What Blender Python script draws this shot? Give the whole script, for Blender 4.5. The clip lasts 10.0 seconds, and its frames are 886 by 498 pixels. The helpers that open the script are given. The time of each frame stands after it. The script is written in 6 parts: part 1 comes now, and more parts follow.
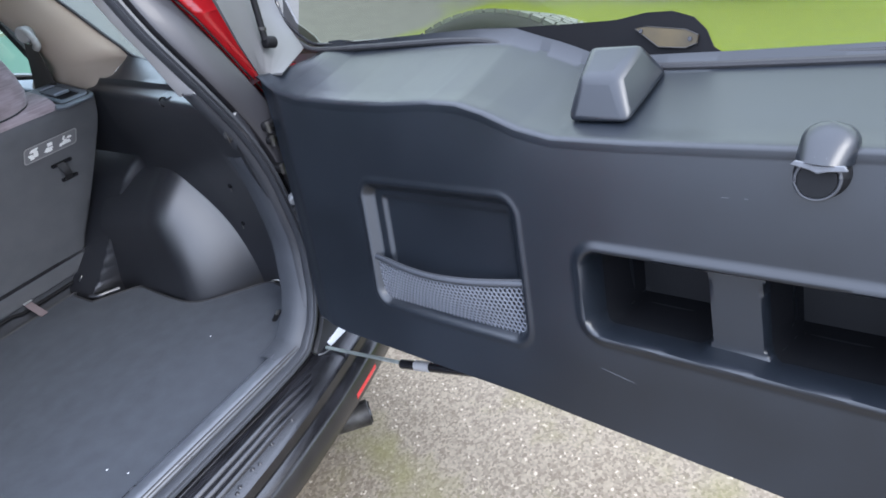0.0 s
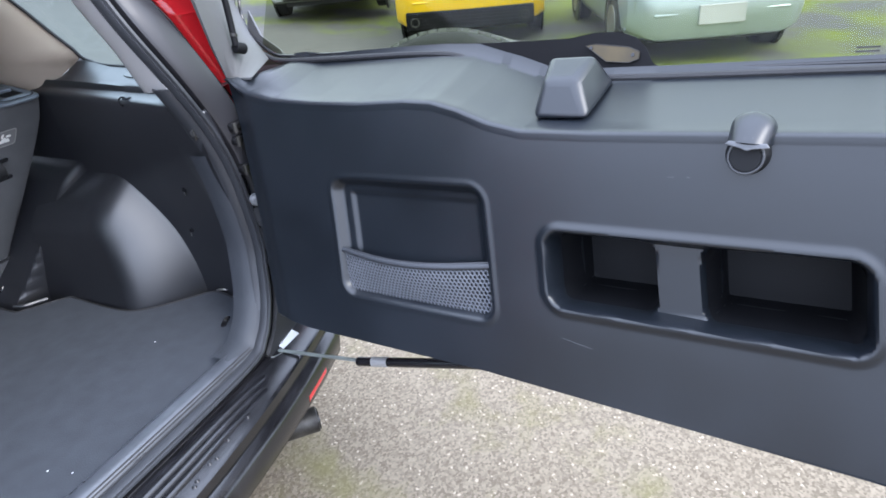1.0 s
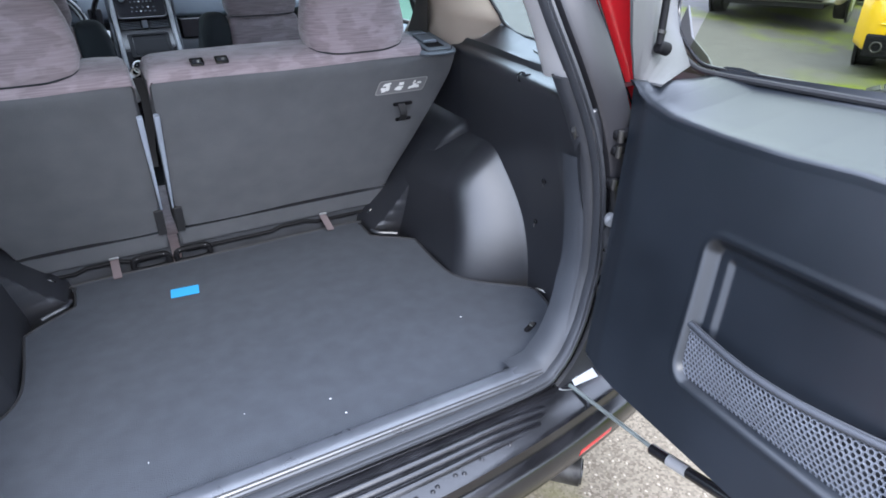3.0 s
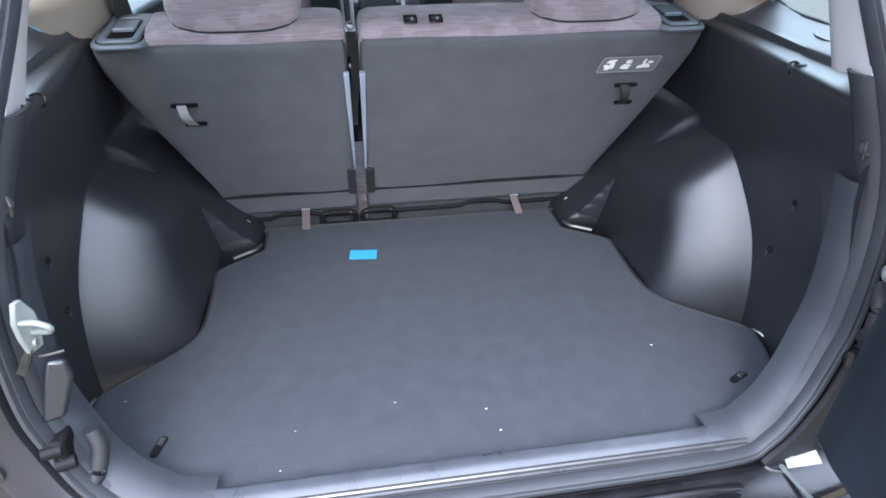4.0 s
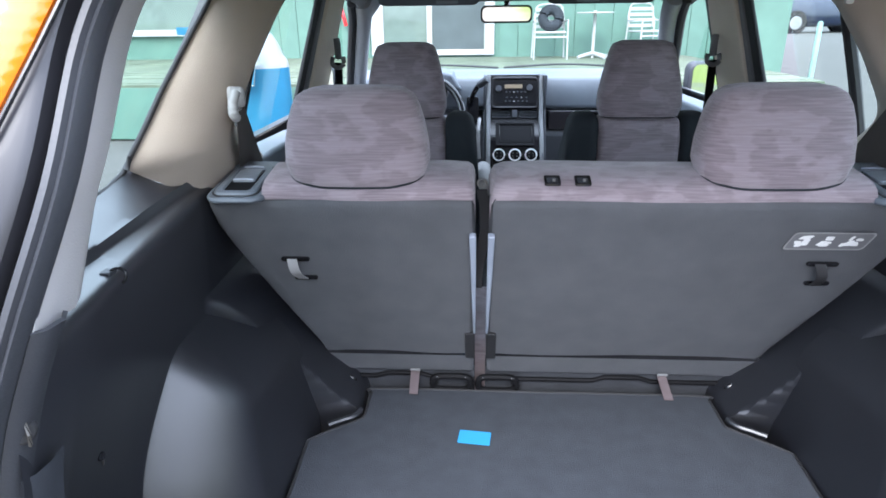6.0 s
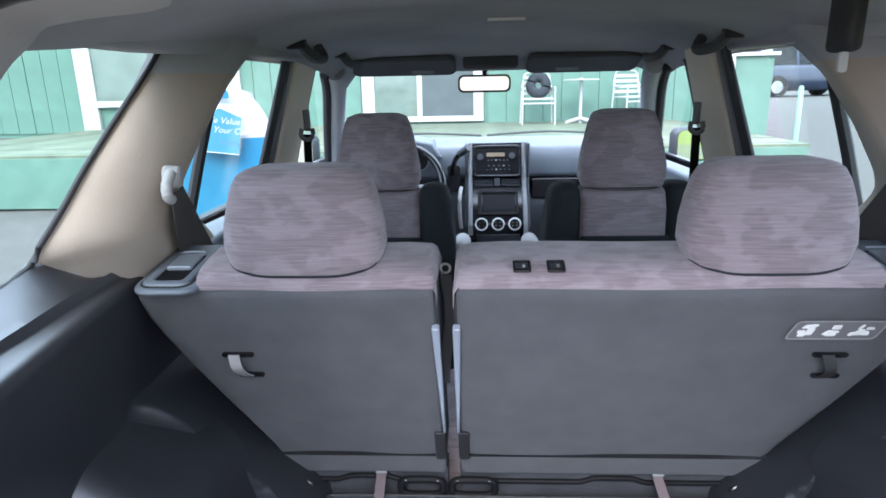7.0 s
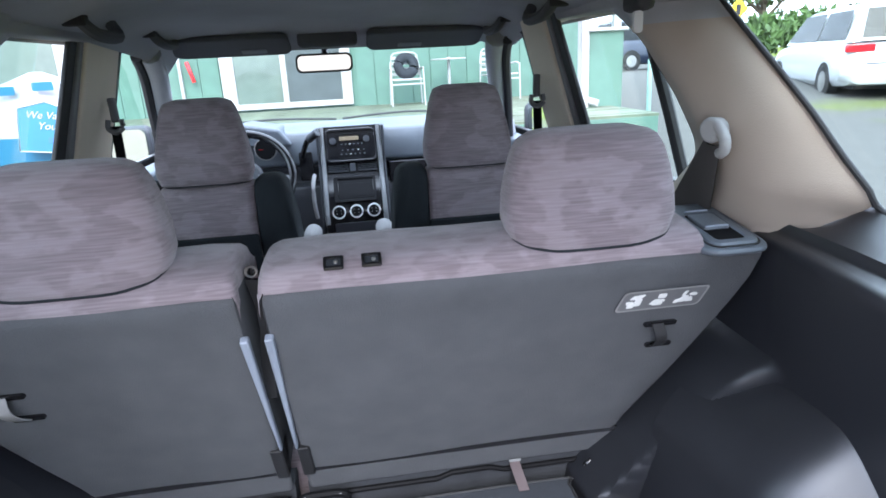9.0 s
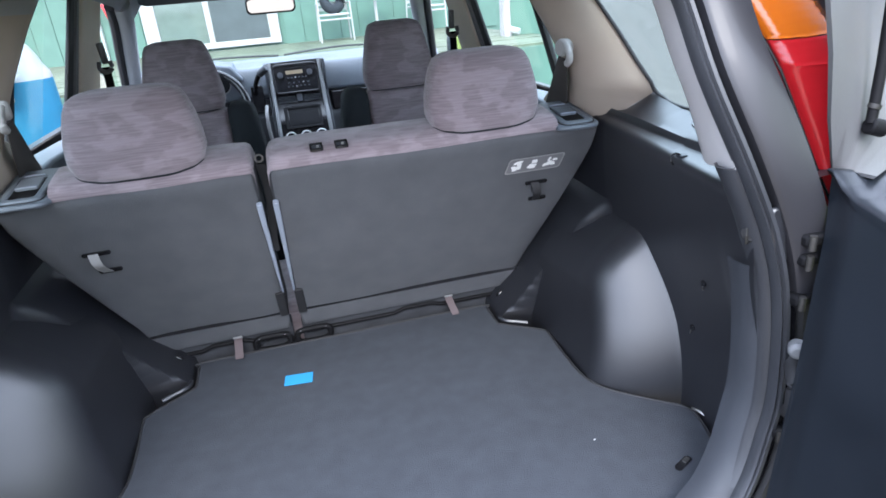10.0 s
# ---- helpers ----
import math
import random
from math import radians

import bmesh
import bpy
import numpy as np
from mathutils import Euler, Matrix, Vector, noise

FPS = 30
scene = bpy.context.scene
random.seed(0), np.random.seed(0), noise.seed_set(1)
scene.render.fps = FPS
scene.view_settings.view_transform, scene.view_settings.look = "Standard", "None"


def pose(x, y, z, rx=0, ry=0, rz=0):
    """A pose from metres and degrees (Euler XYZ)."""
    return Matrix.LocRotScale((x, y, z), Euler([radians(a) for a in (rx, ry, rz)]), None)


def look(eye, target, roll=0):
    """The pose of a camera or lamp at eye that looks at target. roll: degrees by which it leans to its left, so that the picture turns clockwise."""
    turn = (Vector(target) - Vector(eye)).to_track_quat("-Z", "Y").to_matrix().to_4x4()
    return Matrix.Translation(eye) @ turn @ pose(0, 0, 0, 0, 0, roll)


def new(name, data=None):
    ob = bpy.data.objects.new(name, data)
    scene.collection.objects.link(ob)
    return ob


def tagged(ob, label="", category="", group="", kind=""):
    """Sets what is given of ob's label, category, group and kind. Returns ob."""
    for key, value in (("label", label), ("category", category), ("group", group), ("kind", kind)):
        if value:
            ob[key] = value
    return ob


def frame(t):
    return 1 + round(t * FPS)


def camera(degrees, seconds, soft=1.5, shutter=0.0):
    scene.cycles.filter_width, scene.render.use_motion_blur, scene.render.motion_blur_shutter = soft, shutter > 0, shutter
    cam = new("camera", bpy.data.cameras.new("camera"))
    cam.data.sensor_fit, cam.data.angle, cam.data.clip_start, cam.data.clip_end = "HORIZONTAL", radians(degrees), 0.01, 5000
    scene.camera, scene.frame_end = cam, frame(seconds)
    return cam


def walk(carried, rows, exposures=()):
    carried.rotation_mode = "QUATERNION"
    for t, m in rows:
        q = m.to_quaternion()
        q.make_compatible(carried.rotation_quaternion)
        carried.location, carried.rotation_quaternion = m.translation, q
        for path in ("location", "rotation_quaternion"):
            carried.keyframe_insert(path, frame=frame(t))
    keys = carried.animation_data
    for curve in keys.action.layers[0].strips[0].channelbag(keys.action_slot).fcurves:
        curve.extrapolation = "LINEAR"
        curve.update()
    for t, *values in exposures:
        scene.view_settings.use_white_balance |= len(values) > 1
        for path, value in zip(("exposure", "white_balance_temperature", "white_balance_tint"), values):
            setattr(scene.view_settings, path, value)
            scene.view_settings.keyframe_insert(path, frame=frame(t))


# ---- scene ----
cam = camera(72.5, 10.0, soft=1.7)
EXPOSURES = [(0, 1.42), (1.5, 1.42), (3.0, 1.72), (4.3, 1.9), (9.2, 1.9), (10, 1.78)]
PATH = [
    (0, (-0.185, -1.014, 1.591), (1.158, 0.009, 0.519), -12.0),
    (0.5, (-0.269, -0.971, 1.555), (1.223, -0.13, 0.522), -9.1),
    (1, (-0.345, -0.978, 1.552), (1.219, -0.19, 0.586), -5.8),
    (1.5, (-0.459, -0.967, 1.567), (1.08, -0.078, 0.651), -4.0),
    (2, (-0.441, -0.935, 1.563), (0.954, 0.193, 0.68), -3.1),
    (2.5, (-0.295, -0.863, 1.561), (0.868, 0.491, 0.658), -1.3),
    (3, (-0.197, -0.819, 1.543), (0.647, 0.723, 0.589), -0.2),
    (3.2, (-0.182, -0.794, 1.541), (0.533, 0.795, 0.559), 0.0),
    (4.3, (-0.152, -0.615, 1.5), (0.0, 1.088, 0.463), 0.1),
    (4.5, (-0.159, -0.59, 1.498), (-0.067, 1.124, 0.473), 0.1),
    (5, (-0.174, -0.539, 1.506), (-0.206, 1.213, 0.541), -0.1),
    (5.5, (-0.162, -0.473, 1.523), (-0.266, 1.334, 0.671), -0.4),
    (6, (-0.143, -0.403, 1.54), (-0.261, 1.462, 0.828), -0.7),
    (6.2, (-0.134, -0.376, 1.548), (-0.259, 1.507, 0.886), -0.8),
    (7.3, (-0.076, -0.222, 1.544), (-0.162, 1.716, 1.057), -1.7),
    (7.5, (-0.07, -0.189, 1.537), (-0.134, 1.753, 1.066), -1.9),
    (8, (-0.039, -0.138, 1.539), (-0.017, 1.809, 1.081), -2.1),
    (8.5, (0.005, -0.125, 1.534), (0.141, 1.805, 1.029), -2.4),
    (9, (0.03, -0.173, 1.529), (0.286, 1.723, 0.944), -3.0),
    (9.5, (-0.022, -0.398, 1.556), (0.327, 1.447, 0.868), -4.0),
    (9.7, (-0.048, -0.507, 1.553), (0.329, 1.317, 0.825), -4.4),
    (10, (-0.063, -0.651, 1.557), (0.357, 1.138, 0.769), -5.0),
]
walk(cam, [(t, look(eye, target, roll)) for t, eye, target, roll in PATH], exposures=EXPOSURES)

# ------------------------------------------------------------ light
world = bpy.data.worlds.new("sky")
scene.world = world
world.use_nodes = True
wn = world.node_tree
sky = wn.nodes.new("ShaderNodeTexSky")
sky.sky_type, sky.sun_disc = "NISHITA", False
sky.sun_elevation, sky.sun_rotation = radians(43), radians(188.5)
sky.air_density, sky.dust_density, sky.ozone_density = 1.2, 3.0, 1.0
soft_sky = wn.nodes.new("ShaderNodeMixRGB")
soft_sky.inputs[0].default_value = 0.8
soft_sky.inputs[2].default_value = (11.3, 12.9, 16.9, 1)
wn.links.new(sky.outputs[0], soft_sky.inputs[1])
# an overcast sky is brighter overhead than at the horizon
height = wn.nodes.new("ShaderNodeSeparateXYZ")
wn.links.new(wn.nodes.new("ShaderNodeTexCoord").outputs["Generated"], height.inputs[0])
overcast = wn.nodes.new("ShaderNodeMapRange")
overcast.inputs[3].default_value, overcast.inputs[4].default_value = 0.66, 1.36
wn.links.new(height.outputs[2], overcast.inputs[0])
vault = wn.nodes.new("ShaderNodeMixRGB")
vault.blend_type, vault.inputs[0].default_value = "MULTIPLY", 1.0
wn.links.new(soft_sky.outputs[0], vault.inputs[1])
wn.links.new(overcast.outputs[0], vault.inputs[2])
wn.links.new(vault.outputs[0], wn.nodes["Background"].inputs[0])
wn.nodes["Background"].inputs[1].default_value = 0.15
sun = new("sun", bpy.data.lights.new("sun", "SUN"))
sun.data.energy, sun.data.angle, sun.data.color = 1.2, radians(30), (0.97, 0.98, 1.0)
sun.matrix_world = look((-0.9, -6, 5.6), (0, 0, 0))


# ------------------------------------------------------------ materials
def mat(name, color, rough=0.6, metal=0.0, grain=0.0, size=200.0, var=0.15, var_size=3.0, second=None, coat=0.0, spec=0.5):
    """A plain surface: base colour with blotches at one scale, grain and relief at another."""
    m = bpy.data.materials.new(name)
    m.use_nodes = True
    n, l = m.node_tree.nodes, m.node_tree.links
    b = n["Principled BSDF"]
    b.inputs["Roughness"].default_value, b.inputs["Metallic"].default_value = rough, metal
    b.inputs["Coat Weight"].default_value = coat
    b.inputs["Coat Roughness"].default_value = 0.08
    b.inputs["Specular IOR Level"].default_value = spec
    tc = n.new("ShaderNodeTexCoord")
    big = n.new("ShaderNodeTexNoise")
    big.inputs["Scale"].default_value, big.inputs["Detail"].default_value = var_size, 5
    l.new(tc.outputs["Object"], big.inputs["Vector"])
    mix = n.new("ShaderNodeMixRGB")
    c = color
    d = second or tuple(v * (1 - 2 * var) for v in c)
    mix.inputs[1].default_value, mix.inputs[2].default_value = (*d, 1), (*(v * (1 + var * (second is None)) for v in c), 1)
    ramp = n.new("ShaderNodeMapRange")
    ramp.inputs[1].default_value, ramp.inputs[2].default_value = 0.3, 0.7
    l.new(big.outputs[0], ramp.inputs[0])
    l.new(ramp.outputs[0], mix.inputs[0])
    l.new(mix.outputs[0], b.inputs["Base Color"])
    if grain:
        fine = n.new("ShaderNodeTexNoise")
        fine.inputs["Scale"].default_value, fine.inputs["Detail"].default_value = size, 3
        l.new(tc.outputs["Object"], fine.inputs["Vector"])
        bump = n.new("ShaderNodeBump")
        bump.inputs["Strength"].default_value, bump.inputs["Distance"].default_value = min(1, grain), 0.002
        l.new(fine.outputs[0], bump.inputs["Height"])
        l.new(bump.outputs[0], b.inputs["Normal"])
        rr = n.new("ShaderNodeMapRange")
        rr.inputs[3].default_value, rr.inputs[4].default_value = max(0, rough - 0.1), min(1, rough + 0.1)
        l.new(big.outputs[0], rr.inputs[0])
        l.new(rr.outputs[0], b.inputs["Roughness"])
    return m


def glass(name, tint=(1, 1, 1), rough=0.0, gloss=0.03):
    m = bpy.data.materials.new(name)
    m.use_nodes = True
    n, l = m.node_tree.nodes, m.node_tree.links
    n.remove(n["Principled BSDF"])
    tr, gl, mx = (n.new("ShaderNode" + k) for k in ("BsdfTransparent", "BsdfGlossy", "MixShader"))
    tr.inputs[0].default_value = (*tint, 1)
    gl.inputs["Roughness"].default_value = rough
    mx.inputs[0].default_value = gloss
    l.new(tr.outputs[0], mx.inputs[1])
    l.new(gl.outputs[0], mx.inputs[2])
    l.new(mx.outputs[0], n["Material Output"].inputs[0])
    return m


BLACK = mat("black_grained_plastic", (0.036, 0.040, 0.048), 0.46, grain=0.35, size=900, var=0.12)
TRIM = mat("dark_trim_plastic", (0.013, 0.014, 0.018), 0.40, grain=0.09, size=900, var=0.14, spec=1.0)
GLOSS = mat("gloss_black", (0.012, 0.012, 0.014), 0.2)
RUBBER = mat("rubber", (0.018, 0.018, 0.02), 0.7, grain=0.3, size=300)
CARPET = mat("cargo_carpet", (0.051, 0.0565, 0.066), 0.95, grain=1.0, size=420, var=0.06, var_size=26, spec=0.15)
BACKCLOTH = mat("seat_back_carpet", (0.102, 0.105, 0.112), 0.95, grain=0.9, size=500, var=0.05, var_size=16, spec=0.15)
BEIGE = mat("beige_trim", (0.43, 0.36, 0.295), 0.75, grain=0.3, size=500, var=0.06)
TAN = mat("tan_trim", (0.68, 0.59, 0.47), 0.75, grain=0.3, size=500, var=0.06)
REARTRIM = mat("pale_rear_trim", (0.47, 0.455, 0.452), 0.6, grain=0.3, size=500, var=0.05)
GREYTRIM = mat("pale_grey_trim", (0.28, 0.276, 0.273), 0.7, grain=0.3, size=500, var=0.06)
HEADLINER = mat("headliner_cloth", (0.39, 0.40, 0.42), 0.95, grain=0.7, size=700, var=0.08, spec=0.1)
PAINT = mat("dark_grey_paint", (0.024, 0.0235, 0.027), 0.42, metal=0.15, var=0.05, coat=0.12)
RED = mat("red_lens", (0.60, 0.016, 0.022), 0.15, var=0.1, coat=0.4)
AMBER = mat("amber_lens", (0.72, 0.16, 0.010), 0.15, var=0.1, coat=1.0)
CHROME = mat("bright_metal", (0.75, 0.75, 0.76), 0.22, metal=1.0, var=0.05)
STEEL = mat("dull_steel", (0.45, 0.44, 0.42), 0.4, metal=1.0, var=0.15)
WHITE = mat("white_plastic", (0.78, 0.78, 0.76), 0.5, var=0.05)
BLUETAG = mat("blue_card", (0.03, 0.30, 0.58), 0.6, var=0.05)
GREYP = mat("grey_plastic", (0.17, 0.175, 0.18), 0.55, grain=0.3, size=700)
BLUEGREY = mat("blue_grey_plastic", (0.125, 0.145, 0.17), 0.45, grain=0.3, size=700)
PANE = glass("window_glass", (0.90, 0.96, 0.94))
REARPANE = glass("rear_window_glass", (0.80, 0.82, 0.74), gloss=0.008)
GREEN = mat("green_siding", (0.080, 0.160, 0.122), 0.7, grain=0.3, size=40, var=0.08)
DECK = mat("deck_boards", (0.105, 0.13, 0.085), 0.8, grain=0.3, size=40, var=0.2)
WHITEPAINT = mat("white_paint", (0.35, 0.35, 0.34), 0.5, var=0.05)
DARKGLASS = mat("dark_glass", (0.02, 0.024, 0.026), 0.06, var=0.05)
YELLOW = mat("yellow_paint", (0.64, 0.39, 0.008), 0.25, coat=0.7, var=0.04)
SILVER = mat("pale_silver_paint", (0.30, 0.345, 0.345), 0.3, metal=0.4, coat=0.7, var=0.04)
CARWHITE = mat("white_car_paint", (0.50, 0.51, 0.52), 0.28, coat=0.7, var=0.03)
CARBLUE = mat("blue_car_paint", (0.006, 0.012, 0.032), 0.28, coat=0.7, var=0.05)
SIGNBLUE = mat("sign_blue", (0.002, 0.115, 0.205), 0.5, var=0.08)


def fabric():
    """Mauve-grey seat cloth with pale patches and fine streaks across."""
    m = bpy.data.materials.new("mauve_seat_cloth")
    m.use_nodes = True
    n, l = m.node_tree.nodes, m.node_tree.links
    b = n["Principled BSDF"]
    b.inputs["Roughness"].default_value = 0.95
    b.inputs["Specular IOR Level"].default_value = 0.1
    b.inputs["Sheen Weight"].default_value = 0.3
    tc = n.new("ShaderNodeTexCoord")
    def noise_at(scale, size, detail=3):
        mp = n.new("ShaderNodeMapping")
        mp.inputs["Scale"].default_value = scale
        t = n.new("ShaderNodeTexNoise")
        t.inputs["Scale"].default_value, t.inputs["Detail"].default_value = size, detail
        l.new(tc.outputs["Object"], mp.inputs[0])
        l.new(mp.outputs[0], t.inputs[0])
        return t
    streak = noise_at((0.05, 0.10, 1), 330)
    patch = noise_at((0.62, 0.9, 1.15), 23, 3.5)
    r1, r2 = n.new("ShaderNodeMapRange"), n.new("ShaderNodeMapRange")
    r1.inputs[1].default_value, r1.inputs[2].default_value = 0.35, 0.68
    r2.inputs[1].default_value, r2.inputs[2].default_value = 0.485, 0.555
    l.new(streak.outputs[0], r1.inputs[0])
    l.new(patch.outputs[0], r2.inputs[0])
    m1, m2 = n.new("ShaderNodeMixRGB"), n.new("ShaderNodeMixRGB")
    m1.inputs[1].default_value, m1.inputs[2].default_value = (0.186, 0.150, 0.160, 1), (0.262, 0.216, 0.232, 1)
    m2.inputs[2].default_value = (0.38, 0.325, 0.347, 1)
    half = n.new("ShaderNodeMath")
    half.operation = "MULTIPLY"
    half.inputs[1].default_value = 0.30
    l.new(r1.outputs[0], m1.inputs[0])
    l.new(r2.outputs[0], half.inputs[0])
    l.new(half.outputs[0], m2.inputs[0])
    l.new(m1.outputs[0], m2.inputs[1])
    l.new(m2.outputs[0], b.inputs["Base Color"])
    weave = noise_at((1, 1, 1), 900)
    bump = n.new("ShaderNodeBump")
    bump.inputs["Strength"].default_value, bump.inputs["Distance"].default_value = 0.6, 0.001
    l.new(weave.outputs[0], bump.inputs["Height"])
    l.new(bump.outputs[0], b.inputs["Normal"])
    return m


CLOTH = fabric()


LILAC = mat("pale_blue_grey_plastic", (0.33, 0.37, 0.44), 0.45, grain=0.2, size=700)
MAUVE = mat("mauve_webbing", (0.12, 0.093, 0.097), 0.9, grain=0.6, size=800)
BACKFILM = mat("sticker_film", (0.15, 0.15, 0.155), 0.35, var=0.05)
WEBBING = mat("belt_webbing", (0.075, 0.066, 0.062), 0.85, grain=0.6, size=900)
MIRROR = mat("mirror_silver", (0.88, 0.89, 0.9), 0.02, metal=1.0, var=0.0)
BASECLOTH = mat("seat_base_carpet", (0.040, 0.042, 0.047), 0.95, grain=0.8, size=450, var=0.08, var_size=20, spec=0.1)
DARKCLOTH = mat("dark_seat_cloth", (0.020, 0.024, 0.028), 0.8, grain=0.7, size=700, spec=0.2)
AMBERSCREEN = mat("amber_display", (0.21, 0.165, 0.11), 0.3, var=0.05)
SEAL = mat("smooth_black_rubber", (0.032, 0.034, 0.039), 0.42, grain=0.15, size=300, var=0.12)
BUMPER = mat("bumper_plastic", (0.011, 0.011, 0.013), 0.22, grain=0.10, size=260, var=0.3, var_size=14, spec=0.6)
GATEPANEL = mat("gate_panel_plastic", (0.0080, 0.0105, 0.0145), 0.32, grain=0.08, size=850, var=0.16, var_size=5, spec=0.54)
NETMAT = mat("net_plastic", (0.125, 0.135, 0.155), 0.5, var=0.1)
PALEPLASTIC = mat("pale_plastic", (0.42, 0.42, 0.41), 0.5, var=0.05)
LEVER = mat("lever_plastic", (0.15, 0.17, 0.195), 0.4, grain=0.2, size=700)
FRAMETRIM = mat("frame_trim_plastic", (0.082, 0.082, 0.085), 0.55, grain=0.2, size=500, var=0.06)
# near-black for the shade painted in the pockets; also handle and roller parts
NEARBLACK = mat("pocket_shade_black", (0.006, 0.0065, 0.008), 0.6, grain=0.1, size=600, var=0.15, spec=0.2)
PRINT = mat("black_print", (0.007, 0.007, 0.008), 0.6, var=0.1, spec=0.1)
SILLTOP = mat("smooth_sill_plastic", (0.050, 0.055, 0.065), 0.3, grain=0.08, size=700, var=0.15, var_size=20, spec=0.8)
VISOR = mat("visor_cloth", (0.075, 0.078, 0.086), 0.85, grain=0.4, size=700, var=0.1)
WORN = mat("worn_edge", (0.10, 0.105, 0.115), 0.4, var=0.2, var_size=30)
ZINC = mat("pale_zinc", (0.21, 0.235, 0.22), 0.45, metal=0.3, var=0.12, var_size=40)
DARKSTEEL = mat("sooty_steel", (0.06, 0.058, 0.055), 0.5, metal=0.6, var=0.3, var_size=30)
BRASS = mat("brown_lamp_window", (0.06, 0.042, 0.014), 0.5, var=0.2, var_size=20)
TYRE = mat("dusty_tyre", (0.15, 0.155, 0.155), 0.8, grain=0.4, size=200, var=0.2)
GREENPLATE = mat("green_plate", (0.04, 0.22, 0.16), 0.5, var=0.1)
VINYL = mat("white_vinyl", (0.25, 0.255, 0.26), 0.4, var=0.06, var_size=9)
# base colour paints the sky and lawn reflections of the house windows
HOUSEGLASS = mat("house_glass_reflection", (0.12, 0.155, 0.13), 0.04, var=0.1)
SCREEN = mat("insect_screen", (0.06, 0.075, 0.075), 0.8, var=0.1)
PALEGREEN = mat("pale_green_paint", (0.22, 0.36, 0.32), 0.5, var=0.08)
DARKBLUE = mat("dark_blue_print", (0.015, 0.10, 0.30), 0.5, var=0.05)
BARK = mat("bark", (0.10, 0.075, 0.05), 0.9, grain=0.6, size=30)
LEAF = mat("leaves", (0.07, 0.13, 0.03), 0.7, var=0.35, var_size=1.5)
SIGNYELLOW = mat("sign_yellow", (0.85, 0.50, 0.02), 0.5, var=0.05)


def ground_material():
    """Worn asphalt with pale gravel; mossy turf in patches and beyond the parked cars."""
    m = bpy.data.materials.new("worn_asphalt")
    m.use_nodes = True
    n, l = m.node_tree.nodes, m.node_tree.links
    b = n["Principled BSDF"]
    b.inputs["Roughness"].default_value = 0.95
    b.inputs["Specular IOR Level"].default_value = 0.12
    tc = n.new("ShaderNodeTexCoord")
    def noise_tex(size, detail=4, rough=0.6):
        t = n.new("ShaderNodeTexNoise")
        t.inputs["Scale"].default_value, t.inputs["Detail"].default_value, t.inputs["Roughness"].default_value = size, detail, rough
        l.new(tc.outputs["Object"], t.inputs["Vector"])
        return t.outputs[0]
    def remap(src, lo, hi):
        r = n.new("ShaderNodeMapRange")
        r.inputs[1].default_value, r.inputs[2].default_value = lo, hi
        l.new(src, r.inputs[0])
        return r.outputs[0]
    def blend(fac, a, c):
        x = n.new("ShaderNodeMixRGB")
        l.new(fac, x.inputs[0])
        for k, v in ((1, a), (2, c)):
            if isinstance(v, tuple):
                x.inputs[k].default_value = (*v, 1)
            else:
                l.new(v, x.inputs[k])
        return x.outputs[0]
    vor = n.new("ShaderNodeTexVoronoi")
    vor.inputs["Scale"].default_value = 140
    l.new(tc.outputs["Object"], vor.inputs["Vector"])
    cell = n.new("ShaderNodeSeparateColor")
    l.new(vor.outputs["Color"], cell.inputs[0])
    base = blend(remap(noise_tex(1.3), 0.35, 0.65), (0.125, 0.100, 0.070), (0.185, 0.157, 0.122))
    speck = blend(remap(cell.outputs[0], 0.0, 1.0), (0.054, 0.043, 0.029), (0.26, 0.218, 0.16))
    mix = n.new("ShaderNodeMixRGB")
    mix.inputs[0].default_value = 0.50
    l.new(base, mix.inputs[1])
    l.new(speck, mix.inputs[2])
    bright = n.new("ShaderNodeMath")
    bright.operation = "GREATER_THAN"
    bright.inputs[1].default_value = 0.984
    l.new(cell.outputs[1], bright.inputs[0])
    near = blend(bright.outputs[0], mix.outputs[0], (0.32, 0.275, 0.21))
    mossy = blend(remap(noise_tex(2.6, 6), 0.57, 0.80), near, (0.128, 0.117, 0.048))
    sep = n.new("ShaderNodeSeparateXYZ")
    l.new(tc.outputs["Object"], sep.inputs[0])
    far = n.new("ShaderNodeMath")
    far.operation = "ADD"
    wob = n.new("ShaderNodeMath")
    wob.operation = "MULTIPLY"
    wob.inputs[1].default_value = 1.6
    l.new(noise_tex(0.8), wob.inputs[0])
    l.new(sep.outputs[0], far.inputs[0])
    l.new(wob.outputs[0], far.inputs[1])
    turf = blend(noise_tex(9), (0.066, 0.086, 0.010), (0.125, 0.148, 0.018))
    grey = blend(noise_tex(5), (0.052, 0.051, 0.049), (0.090, 0.088, 0.083))
    a = blend(remap(far.outputs[0], 2.3, 3.3), mossy, turf)
    grey = blend(remap(noise_tex(0.9, 5), 0.42, 0.62), grey, turf)
    c = blend(remap(far.outputs[0], 7.0, 7.8), a, grey)
    plain = blend(noise_tex(5), (0.066, 0.064, 0.059), (0.102, 0.099, 0.091))
    d = blend(remap(far.outputs[0], 12.6, 13.0), c, turf)
    # ahead of the car the lot is plain grey asphalt with a turf verge
    yy = n.new("ShaderNodeMath")
    yy.operation = "ADD"
    l.new(sep.outputs[1], yy.inputs[0])
    l.new(wob.outputs[0], yy.inputs[1])
    side = remap(far.outputs[0], 8.6, 9.2)
    e0 = blend(remap(yy.outputs[0], 3.6, 4.2), d, plain)
    e = blend(remap(yy.outputs[0], 8.6, 9.4), blend(side, e0, d), e0)
